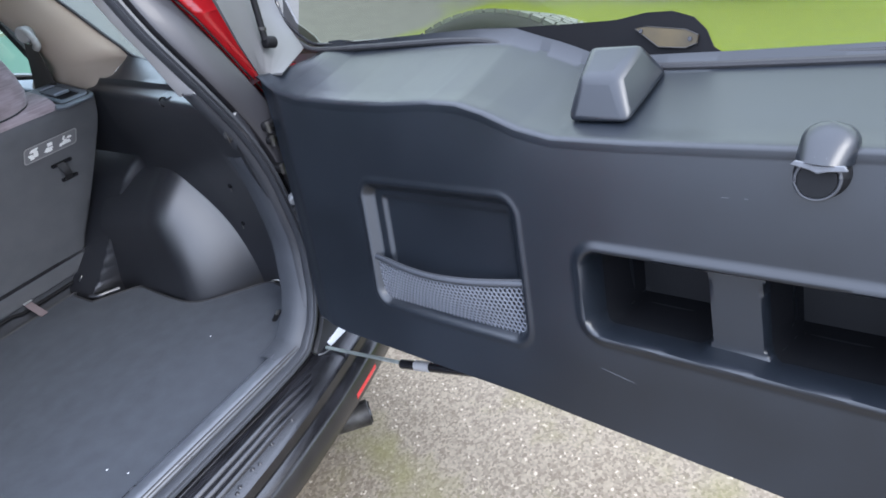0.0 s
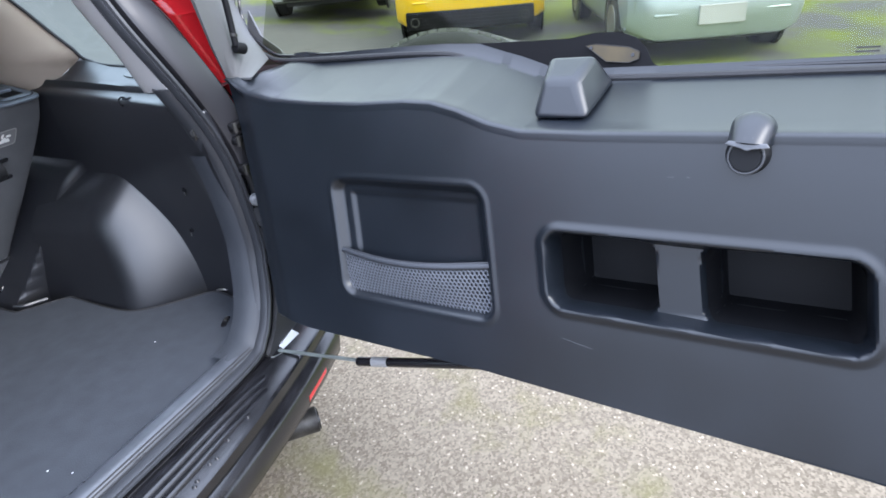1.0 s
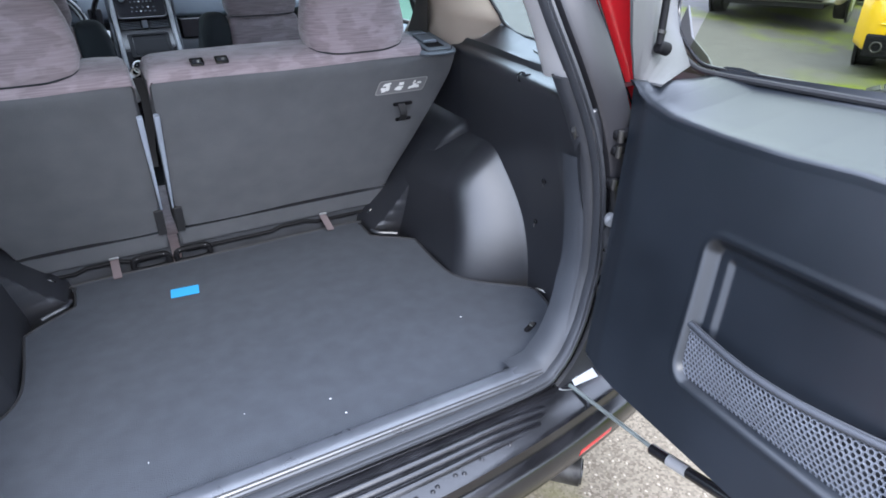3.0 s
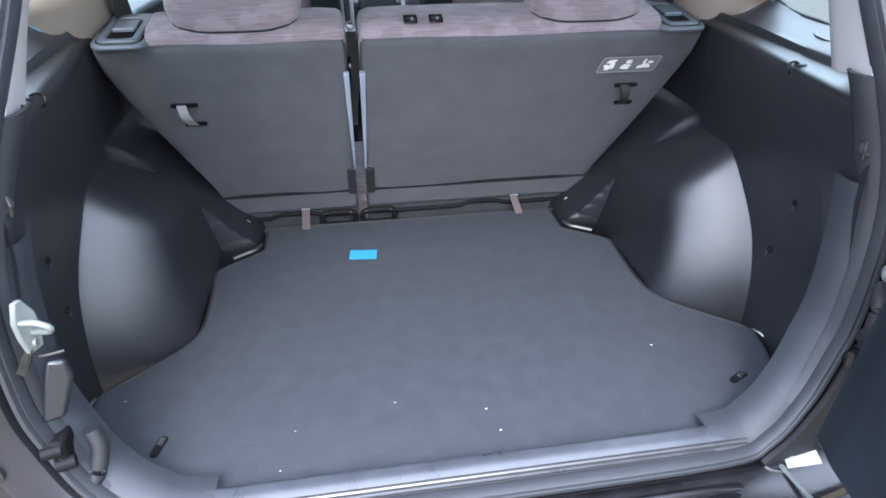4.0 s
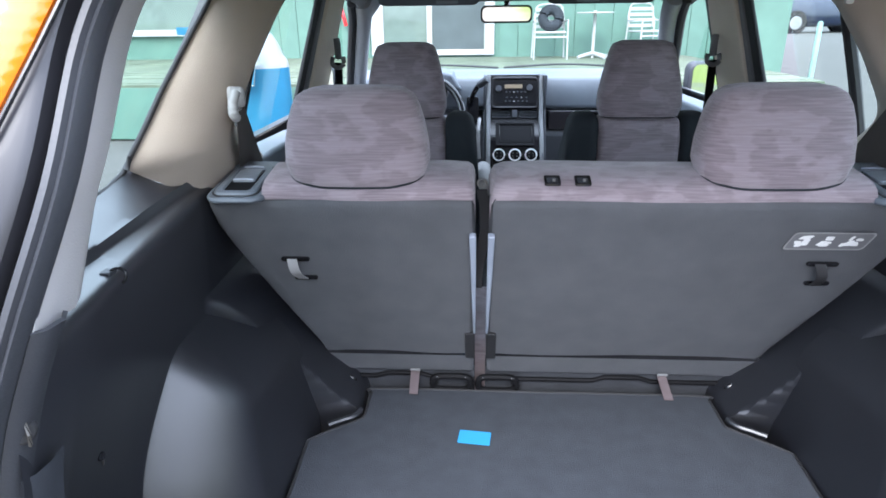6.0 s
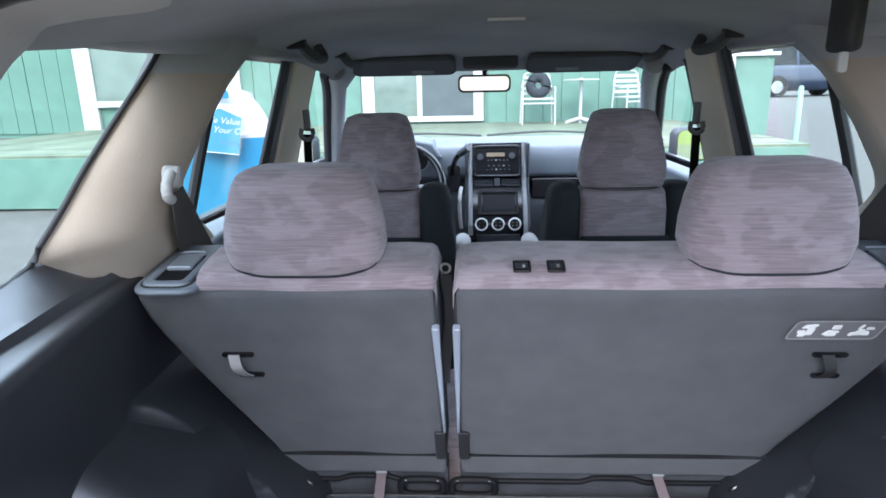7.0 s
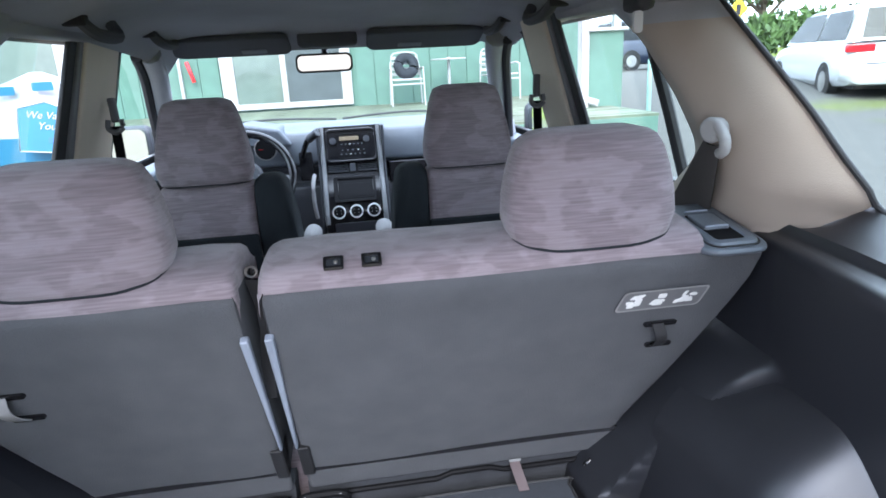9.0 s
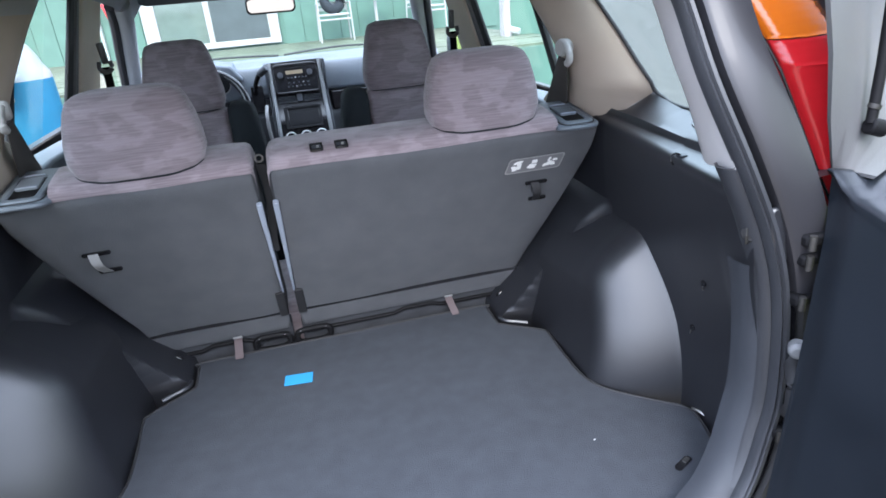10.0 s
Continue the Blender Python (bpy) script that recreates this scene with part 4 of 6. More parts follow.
# dashboard
dash = thing("dashboard", "dark grey dashboard with a black centre console", "dashboard", (0, 2.6, 0.7))
prof = [(2.45, 1.145), (2.425, 1.155), (2.42, 1.23), (2.45, 1.285), (2.55, 1.303), (2.75, 1.30), (2.98, 1.285), (2.98, 1.145)]
# the top's sky sheen is painted in as blue-grey
part("top", prism(prof, 1.46, lambda a, b, d: (d - 0.73, a, b)), BLUEGREY, dash, "grained dashboard top, its sky sheen painted blue-grey", bevel=0.012, seg=3)
prof = [(2.44, 0.75), (2.40, 1.02), (2.42, 1.06), (2.47, 1.07), (2.47, 1.12), (2.445, 1.143), (2.97, 1.143), (2.97, 0.75)]
part("lower_panel", prism(prof, 1.45, lambda a, b, d: (d - 0.725, a, b)), BLACK, dash, "black lower dashboard", bevel=0.010, seg=3)
part("glove_shelf", box((0.165, 2.41, 1.055), (0.62, 2.50, 1.145)), GLOSS, dash, "dark open shelf", bevel=0.006)


def stack(a, z, d):
    """On the centre stack: a across, z height, d towards the seats."""
    return (a + 0.012, lerp_at([(0.70, 2.30), (0.93, 2.255), (1.0, 2.27), (1.12, 2.38), (1.30, 2.445)], z) - d, z)


rows = [[stack(x, z, 0) for x in (-0.125, -0.12, 0.12, 0.125)] for z in (0.62, 0.75, 0.90, 0.96, 1.0, 1.06, 1.12, 1.2, 1.27, 1.30)]
part("centre_console", sheet(rows), GLOSS, dash, "black centre console", bevel=0.004)
for k in (-1, 1):
    part("console_rail", tube(smooth_line([stack(k * 0.118, z, 0.012) for z in (0.93, 0.97, 1.05, 1.12, 1.2, 1.27, 1.298)], 4), 0.010, 8), GREYP, dash, "grey console rail")
    part("side_return", prism([(2.38, 1.302), (2.45, 1.302), (2.45, 0.7), (2.30, 0.7), (2.28, 0.95), (2.40, 1.15)], 0.012, lambda a, b, d: (k * 0.135 + 0.012 + (d - 0.006), a, b)), BLACK, dash, "console side", bevel=0.004)
radio = part("radio", prism(rounded(-0.100, 1.165, 0.100, 1.283, 0.012), 0.012, stack), GLOSS, dash, "black car radio with small controls", bevel=0.003)
part("bezel", ring_plate(rounded(-0.106, 1.158, 0.106, 1.292, 0.026), rounded(-0.098, 1.167, 0.098, 1.281, 0.012), 0.016, stack), GLOSS, radio, "dark radio surround", bevel=0.002)
part("display", prism(rounded(-0.046, 1.244, 0.034, 1.260, 0.003), 0.0145, stack), AMBERSCREEN, radio, "pale amber display")
part("disc_slot", prism(rounded(-0.055, 1.268, 0.050, 1.273, 0.002, 2), 0.0142, stack), GLOSS, radio, "dark disc slot")
for x, z in ((-0.073, 1.243), (0.066, 1.247)):
    c = stack(x, z, 0.016)
    part("knob", disc(c, (0, -1, 0.3), 0.0135, 0.016, 20), BLACK, radio, "round black knob")
random.seed(3)
for z, n_b, x0, dx in ((1.226, 6, -0.042, 0.017), (1.203, 5, -0.040, 0.022), (1.187, 6, -0.045, 0.019)):
    for i in range(n_b):
        part("button", prism(rounded(x0 + dx * i, z, x0 + dx * i + 0.008, z + 0.005, 0.002, 2), 0.0148, stack), BLACK if (i + n_b) % 4 else GREYTRIM, radio)
for x in (-0.085, 0.048):
    part("button_pad", prism(rounded(x, 1.180, x + 0.034, 1.212, 0.004, 3), 0.0146, stack), GLOSS, radio)
for k in (-1, 1):
    vent = part("air_vent", ring_plate(rounded(min(k * 0.016, k * 0.104), 1.118, max(k * 0.016, k * 0.104), 1.153, 0.004, 3), rounded(min(k * 0.02, k * 0.1), 1.122, max(k * 0.02, k * 0.1), 1.149, 0.003, 3), 0.008, stack), GLOSS, dash, "black air vent", bevel=0.001)
    for j in range(4):
        part("slat", prism(rounded(min(k * 0.02, k * 0.1), 1.1235 + 0.0065 * j, max(k * 0.02, k * 0.1), 1.1255 + 0.0065 * j, 0.0008, 1), 0.005, stack), BLACK, vent)
part("hazard_switch", prism(rounded(-0.012, 1.120, 0.012, 1.152, 0.003, 3), 0.012, stack), BLACK, dash, "hazard light switch", bevel=0.002)
cub = part("cubby", ring_plate(rounded(-0.085, 1.012, 0.088, 1.10, 0.006, 3), rounded(-0.068, 1.020, 0.078, 1.094, 0.005, 3), 0.010, stack), PRINT, dash, "black open cubby in the console", bevel=0.002)
part("tray", prism(rounded(-0.066, 1.022, 0.076, 1.092, 0.004, 3), 0.003, stack), PRINT, cub, "dark grained tray")
part("card", prism(rounded(-0.05, 1.030, 0.068, 1.076, 0.003, 2), 0.005, stack), PRINT, cub, "dark box inside")
for i, x in enumerate((-0.0705, 0.0, 0.0705)):
    c = Vector(stack(x, 0.975, 0.012))
    axis = Vector((0, -1, 0.25)).normalized()
    ring = []
    sx_, sy_ = Vector((1, 0, 0)), axis.cross(Vector((1, 0, 0)))
    kn = part("climate_dial", disc(c, axis, 0.019, 0.016, 24), PRINT, dash, "black climate dial with a pale ring", bevel=0.001)
    part("ring", tube([c + axis * 0.004 + 0.0245 * (math.cos(q) * sx_ + math.sin(q) * sy_) for q in (2 * math.pi * j / 28 for j in range(28))], 0.0030, 8, closed=True), WHITE, kn, "pale dial ring")
    for q in (40, 140, 215, 325):
        p = c + axis * 0.009 + 0.011 * (math.cos(radians(q)) * sx_ + math.sin(radians(q)) * sy_)
        part("mark", disc(p, axis, 0.0015, 0.003, 8), WHITE, kn, "pale mark")
part("drawer", prism(rounded(-0.09, 0.86, 0.095, 0.93, 0.006), 0.008, stack), BLACK, dash, "black ashtray drawer", bevel=0.003)
# gear selector beside the radio
gear = part("gear_lever", tube(smooth_line([(-0.185, 2.40, 1.17), (-0.18, 2.33, 1.21), (-0.155, 2.28, 1.265), (-0.118, 2.25, 1.295)], 5), 0.011, 10), GLOSS, dash, "black gear lever")
part("grip", tube([(-0.15, 2.275, 1.272), (-0.112, 2.247, 1.300)], 0.017, 10), BLACK, gear, bevel=0.004)
part("gate_plate", prism(rounded(-0.205, 1.09, -0.150, 1.21, 0.01), 0.012, lambda a, b, d: (a, 2.40 - d, b)), GLOSS, dash, "black gear gate", bevel=0.002)
part("parking_brake", tube(smooth_line([(-0.145, 2.33, 1.12), (-0.150, 2.26, 1.09), (-0.150, 2.24, 1.02), (-0.145, 2.25, 0.96)], 5), 0.008, 8), GREYTRIM, dash, "pale grey parking brake grip")
# driver's side
part("instrument_hood", prism([(-0.60, 1.24), (-0.56, 1.31), (-0.40, 1.335), (-0.27, 1.31), (-0.225, 1.24)], 0.22, lambda a, b, d: (a, 2.38 + d, b)), BLUEGREY, dash, "hood over the dials", bevel=0.012, seg=3)
for x in (-0.47, -0.33):
    dial = part("dial", disc((x, 2.372, 1.235), (0, 1, 0), 0.046, 0.006, 28), GREYTRIM, dash, "pale-rimmed round instrument dial")
    part("face", disc((x, 2.366, 1.235), (0, 1, 0), 0.041, 0.006, 28), PRINT, dial, "black dial face")
    part("needle", box((x - 0.026, 2.360, 1.2342), (x - 0.008, 2.364, 1.2358)), RED, dial, "red needle")
wheel = thing("steering_wheel", "black steering wheel with a dark hub", "steering wheel", (-0.39, 2.26, 1.13))
wc, wa = Vector((-0.395, 2.20, 1.15)), Vector((0, -0.88, 0.47)).normalized()
w1 = Vector((1, 0, 0))
w2 = w1.cross(wa)
part("rim", tube([wc + 0.178 * (math.cos(q) * w1 + math.sin(q) * w2) for q in (2 * math.pi * j / 40 for j in range(40))], 0.016, 10, closed=True), GLOSS, wheel, "black rim")
part("hub", disc(wc - wa * 0.02, wa, 0.07, 0.05, 24), BLACK, wheel, bevel=0.012)
for q in (5, 175, 270):
    d = math.cos(radians(q)) * w1 - math.sin(radians(q)) * w2 * (1 if q == 270 else -1)
    part("spoke", tube([wc + d * 0.05, wc + d * 0.17], 0.014, 8), GREYP, wheel)
part("stalk", tube([wc - wa * 0.07 + w1 * 0.04, wc - wa * 0.05 + w1 * 0.15], 0.007, 8), GLOSS, wheel)
part("column", tube([wc - wa * 0.02, wc - wa * 0.22], 0.045, 14), BLACK, wheel)
part("passenger_floor", box((-0.70, 0.87, 0.30), (0.70, 2.9, 0.36)), RUBBER, car, "dark cabin floor")

# ------------------------------------------------------------ rear opening
OPEN = [(0.0, -0.068, 0.700), (0.40, -0.066, 0.702), (0.49, -0.055, 0.722), (0.555, -0.03, 0.775), (0.588, -0.015, 0.85), (0.602, -0.01, 0.93), (0.592, -0.005, 1.08), (0.564, 0.0, 1.19), (0.518, 0.012, 1.30), (0.475, 0.05, 1.42), (0.455, 0.10, 1.53), (0.425, 0.125, 1.585), (0.36, 0.140, 1.615), (0.0, 0.130, 1.632)]
edge_line = [Vector(p) for p in smooth_line(OPEN, 5)]


def swept(s, first, last, section):
    """Rows along the opening's edge; section: (outward, backward) offsets."""
    rows = []
    k = len(edge_line)
    for i in range(first, min(last, k)):
        p, d = edge_line[i], (edge_line[min(k - 1, i + 1)] - edge_line[max(0, i - 1)])
        o = Vector((d.z, 0, -d.x)).normalized()
        rows.append([(s * (p.x + o.x * a), p.y + b, p.z + o.z * a) for a, b in section])
    return rows


for s in (1, -1):
    part("door_seal", sheet(swept(s, 0, 999, [(-0.004, 0.012), (-0.006, -0.002), (-0.002, -0.012), (0.003, -0.008), (0.005, -0.014), (0.010, -0.015), (0.013, -0.008), (0.014, 0.006)])), SEAL, car, "black double-lipped rubber door seal")
    part("jamb_channel", sheet(swept(s, 0, 999, [(0.012, 0.010), (0.017, 0.008), (0.020, -0.002), (0.021, -0.012)])), GLOSS, car, "black drain channel")
    first = 30 if s > 0 else 13
    part("pillar_flange", sheet(swept(s, first, 999, [(0.019, 0.0), (0.021, -0.016), (0.027, -0.021), (0.070, -0.024), (0.084, -0.020), (0.090, -0.005), (0.092, 0.02)])), PAINT, car, "dark grey painted pillar edge")
    if s > 0:
        part("hinge_panel", sheet(swept(s, 8, 31, [(0.026, 0.0), (0.034, -0.014), (0.10, -0.016), (0.14, -0.010), (0.16, 0.03)])), RUBBER, car, "black hinge recess panel")
    else:
        part("corner_panel", sheet(swept(s, 6, 14, [(0.026, 0.0), (0.034, -0.016), (0.10, -0.020), (0.14, -0.012), (0.16, 0.03)])), PAINT, car, "dark grey lower corner panel")
    # tail lamp, red below and amber above
    LAMP = [(0.86, 0.785), (1.20, 0.705), (1.27, 0.672), (1.41, 0.617), (1.45, 0.600), (1.52, 0.562), (1.60, 0.530)] if s > 0 else [(0.86, 0.688), (0.95, 0.694), (1.03, 0.700), (1.14, 0.674), (1.25, 0.622), (1.33, 0.582), (1.405, 0.545), (1.45, 0.522), (1.52, 0.487), (1.60, 0.449)]

    def lamp_row(z, ripple):
        xi = lerp_at(LAMP, z)
        y0 = lerp_at([(0.8, -0.035), (1.2, -0.03), (1.42, 0.02), (1.6, 0.105)], z) + (0.055 if s > 0 else 0)
        return [(s * x, y + ripple * r, z) for x, y, r in ((xi, y0 + 0.03, 0), (xi + 0.002, y0 - 0.004, 0), (xi + 0.012, y0 - 0.015, 1), (xi + 0.05, y0 - 0.024, 1), (xi + 0.10, y0 - 0.014, 1), (xi + 0.135, y0 + 0.012, 1), (xi + 0.155, y0 + 0.06, 0), (xi + 0.16, y0 + 0.12, 0))]

    lamp = thing("tail_lamp", "tall red and amber tail lamp on the rear pillar", "tail lamp", (s * 0.70, 0.02, 0.86), group="tail lamps")
    for z0, z1, material, label in ((0.86, 1.455, RED, "red lens with fine ribs"), (1.457, 1.60, AMBER, "amber lens with fine ribs")):
        n_r = int((z1 - z0) / 0.005)
        part("lens", sheet([lamp_row(z0 + (z1 - z0) * i / n_r, 0.0009 * (1 if i % 2 else -1)) for i in range(n_r + 1)], 0.003), material, lamp, label)
    part("rim", tube([(s * (lerp_at(LAMP, z) - 0.004), lerp_at([(0.8, -0.035), (1.2, -0.03), (1.42, 0.02), (1.6, 0.105)], z) - 0.004 + (0.055 if s > 0 else 0), z) for z in [0.86 + 0.037 * i for i in range(21)]], 0.0022, 8), GLOSS, lamp, "black lamp edge")
    # body behind and under the lamp
    part("body_corner", sheet([[(s * x, y, z) for x, y in ((lerp_at(LAMP, min(max(z, 0.86), 1.6)) - (0.012 if s < 0 else 0.068), lerp_at([(0.6, -0.02), (1.2, -0.008), (1.42, 0.045), (1.6, 0.13)], z)), (lerp_at(LAMP, min(max(z, 0.86), 1.6)) - 0.006, lerp_at([(0.6, -0.02), (1.2, -0.008), (1.42, 0.045), (1.6, 0.13)], z) + (0.045 if s > 0 else 0)), (lerp_at(LAMP, min(max(z, 0.86), 1.6)) + 0.10, lerp_at([(0.6, -0.02), (1.2, 0.0), (1.42, 0.05), (1.6, 0.13)], z) + (0.06 if s > 0 else 0)), (0.84 - 0.30 * max(0, z - 1.25), 0.12), (0.86 - 0.34 * max(0, z - 1.25), 0.25))] for z in [0.60 + 0.05 * i for i in range(21)]]), PAINT, car, "dark grey body corner")
    # pale trim between the opening and the quarter window
    line = [p for p in edge_line[40:62]]
    rows = [[(s * (p.x + a + 0.010 * ease(1.25, 1.4, p.z)), p.y + b, p.z - 0.15 * b * (1 - ease(1.30, 1.40, p.z))) for a, b in ((-0.004, 0.008), (0.0, 0.03), (0.009, 0.08), (0.028, 0.115), (0.065, 0.15), (0.13, 0.175))] for p in line]
    part("rear_pillar_trim", sheet(rows, 0.004), REARTRIM, car, "pale grey rear pillar trim")
    # lower jamb trim inside the seal
    line = edge_line[14:41]
    rows = [[(s * (p.x - 0.003), p.y + 0.008, p.z), (s * (p.x - 0.010), p.y + 0.016, p.z), (s * (p.x - 0.012), p.y + 0.035, p.z), (s * (p.x - 0.004), p.y + 0.05, p.z)] for p in line]
    part("jamb_trim", sheet(rows, 0.004), SEAL, car, "black lower jamb trim")
    # stops and fittings on the jamb
    y, z = 0.025, 1.198
    st = part("rubber_stop", disc((s * 0.555, y, z), (-s * 0.8, -0.5, 0), 0.013, 0.020, 18), RUBBER, car, "black round rubber stop", bevel=0.004)
    part("clip", tube([(s * 0.544, y - 0.004, z + 0.014), (s * 0.541, y - 0.007, z), (s * 0.545, y - 0.004, z - 0.014)], 0.002, 6), DARKSTEEL, st, "dull clip")
    part("pad", prism(rounded(-0.012, 1.155, 0.012, 1.245, 0.010), 0.01, lambda a, b, d: (s * (0.575 - 0.2 * (b - 1.19) + a), 0.0 - d, b)), TRIM, st, "raised plastic pad", bevel=0.004)
    hk = part("jamb_hook", tube(smooth_line([(s * 0.56, 0.045, 1.275), (s * 0.545, 0.04, 1.285), (s * 0.535, 0.04, 1.27), (s * 0.54, 0.042, 1.255)], 4), 0.003, 8), GLOSS, car, "small black hook")
    part("tip", disc((s * 0.538, 0.038, 1.283), (0, 1, 0), 0.005, 0.004, 8), CHROME, hk, "bright hook tip")

# striker and fittings at the latch side
strike = thing("latch_striker", "pale metal latch striker on the door jamb", "striker", (-0.575, -0.01, 1.07))
part("plate", prism([(-0.010, -0.042), (0.010, -0.042), (0.016, -0.014), (0.016, 0.014), (0.005, 0.042), (-0.005, 0.042), (-0.014, 0.014), (-0.014, -0.014)], 0.006, lambda a, b, d: (-0.566 + d + 0.4 * a, -0.010 + 0.9 * a, 1.050 + 0.88 * b)), ZINC, strike, "pale striker plate", bevel=0.002)
part("loop", tube(smooth_line([(-0.562, -0.018, 1.060), (-0.542, -0.025, 1.064), (-0.529, -0.025, 1.056), (-0.532, -0.020, 1.047), (-0.544, -0.012, 1.041), (-0.562, -0.006, 1.038)], 5), 0.004, 10), ZINC, strike, "pale wire loop")
part("bolt", disc((-0.562, -0.008, 1.024), (1, 0, 0), 0.006, 0.008, 12), ZINC, strike, "steel bolt")
clip = thing("wire_clip", "bent steel wire clip on the door jamb", "clip", (-0.57, 0.0, 1.0))
part("wire", tube(smooth_line([(-0.585, -0.012, 0.985), (-0.572, -0.018, 1.005), (-0.565, -0.016, 1.018), (-0.562, -0.012, 1.004), (-0.535, -0.004, 1.003)], 4), 0.0022, 6), DARKSTEEL, clip)
part("tab", prism([(-0.01, 0), (0.012, 0.035), (0.02, 0.033), (0.0, -0.006)], 0.003, lambda a, b, d: (-0.582 + a, -0.016 - d, 0.985 + b)), DARKSTEEL, clip, "flat steel tab")
part("jamb_pad", prism([(0.0, 0.0), (0.028, 0.004), (0.052, 0.065), (0.050, 0.092), (0.032, 0.098), (0.022, 0.07)], 0.012, lambda a, b, d: (-0.597 + a, 0.002 - d + 0.3 * a, 0.885 + b)), TRIM, car, "dark moulded jamb pad", bevel=0.004)
stop = part("lower_stop", box((-0.602, -0.028, 0.815), (-0.572, 0.01, 0.865)), PRINT, car, "black lower door stop", bevel=0.006)
part("roller", disc((-0.578, -0.026, 0.826), (1, 0.3, 0), 0.010, 0.024, 14), NEARBLACK, stop, "black roller")
part("roller", disc((-0.588, -0.028, 0.852), (1, 0.3, 0), 0.009, 0.024, 14), NEARBLACK, stop, "black roller")
part("jamb_curl", tube(smooth_line([(-0.545, 0.0, 0.86), (-0.54, -0.005, 0.83), (-0.55, -0.015, 0.79), (-0.565, -0.025, 0.765)], 5), 0.012, 10), TRIM, car, "curled trim edge")
part("cap", disc((-0.665, -0.042, 0.835), (0, 1, 0), 0.017, 0.004, 24), PAINT, car, "round body plug")

# sill cover with its ribs
XS = [-0.46 + 0.046 * i for i in range(21)]
sill = thing("sill_cover", "black plastic sill cover along the cargo floor", "sill", (0, -0.04, 0.70))
part("plate", sheet([[(x, y, z) for y, z in ((-0.006, 0.695), (-0.010, 0.714), (-0.016, 0.722), (-0.022, 0.724), (-0.044, 0.718), (-0.052, 0.712), (-0.058, 0.702), (-0.060, 0.69))] for x in XS], 0.003), SILLTOP, sill, "smooth black plate")
for s in (1, -1):
    part("end_piece", sheet([[(p[0], p[1], p[2]) for p in row] for row in swept(s, 5, 34, [(-0.018, 0.078), (-0.022, 0.055), (-0.020, 0.034), (-0.012, 0.016), (-0.004, 0.007)])]), BLACK, sill, "curved end piece")
for y, z in ((-0.048, 0.7165), (-0.0535, 0.7125), (-0.058, 0.706)):
    part("rib", tube([(-0.46, y, z), (0.46, y, z)], 0.0016, 6), RUBBER, sill)

# bumper
def bumper_y(x):
    return -0.215 + 0.19 * x * x


bump = thing("rear_bumper", "black grained rear bumper with a ribbed step", "bumper", (0, -0.12, 0.36))
rows = []
for x in [-0.80 + 0.04 * i for i in range(41)]:
    e = bumper_y(x)
    if abs(x) > 0.68:
        e += (abs(x) - 0.68) * 1.4
    i0 = min(-0.078, e + 0.03) if abs(x) < 0.7 else e + 0.03
    rows.append([(x, 0.02, 0.665), (x, i0, 0.668), (x, i0 - 0.006, 0.664), (x, 0.5 * (i0 + e) + 0.006, 0.650), (x, e + 0.024, 0.637), (x, e + 0.008, 0.628), (x, e, 0.612), (x, e + 0.008, 0.56), (x, e + 0.05, 0.505), (x, e + 0.09, 0.475), (x, e + 0.15, 0.46)])
part("cover", sheet(rows, 0.005), BUMPER, bump, "black bumper cover")
for k in range(3):
    t = 0.16 + 0.17 * k
    rows = []
    for x in [-0.44 + 0.04 * i for i in range(23)]:
        e = ease(0.44, 0.34 - 0.05 * k, abs(x))
        y, z = -0.088 + (bumper_y(x) + 0.088) * t, 0.6735
        rows.append([(x, y + 0.010 - 0.020 * q, z - 0.002 + 0.0095 * e * math.sin(math.pi * q) ** 0.7) for q in [j / 8 for j in range(9)]])
    part("rib", sheet(rows), BUMPER, bump, "raised rib on the step")
part("step_groove", tube([(x, -0.071, 0.668) for x in (-0.5, 0, 0.5)], 0.006, 8), GLOSS, bump, "dark gap below the sill")
for x, f in ((0.184, 0.66), (0.144, 0.70), (0.132, 0.74), (0.245, 0.62), (0.05, 0.68), (0.31, 0.62), (0.20, 0.70), (0.10, 0.72), (0.02, 0.64)):
    y = -0.084 + (bumper_y(x) + 0.084) * f
    part("water_drop", disc((x, y, 0.675), (0, 0, 1), 0.005, 0.004, 10, r2=0.002), GLOSS, bump, "dark wet drop")
for s in (1, -1):
    part("reflector", sheet([[(s * x, bumper_y(x) - 0.001 - o, z) for z, o in ((0.568, -0.004), (0.570, -0.002), (0.578, 0.0), (0.588, 0.001), (0.590, -0.001))] for x in [0.478 + 0.010 * k for k in range(11)]], 0.002), RED, bump, "red reflector strip")
    part("scuffed_edge", tube([(s * x, bumper_y(x) + 0.004, 0.6225 + 0.001 * math.sin(40 * x)) for x in [0.36 + 0.03 * k for k in range(11)]], 0.0013, 6), WORN, bump, "pale scuffed edge")
part("sticker", prism([(0.538, -0.046), (0.600, -0.040), (0.588, -0.084), (0.524, -0.084)], 0.002, lambda a, b, d: (a, b, 0.672 + d)), WHITE, bump, "white paper sticker")
tail = thing("tailpipe", "dull dark steel exhaust tailpipe under the bumper", "tailpipe", (0.5, -0.05, 0.445))
part("pipe", tube([(0.40, 0.12, 0.455), (0.43, 0.02, 0.455), (0.475, -0.07, 0.452), (0.535, -0.125, 0.448)], 0.033, 20), DARKSTEEL, tail, bevel=0.003)
part("bore", disc((0.5358, -0.1258, 0.448), (0.74, -0.67, -0.04), 0.028, 0.004, 20), GLOSS, tail, "black inside of the pipe")

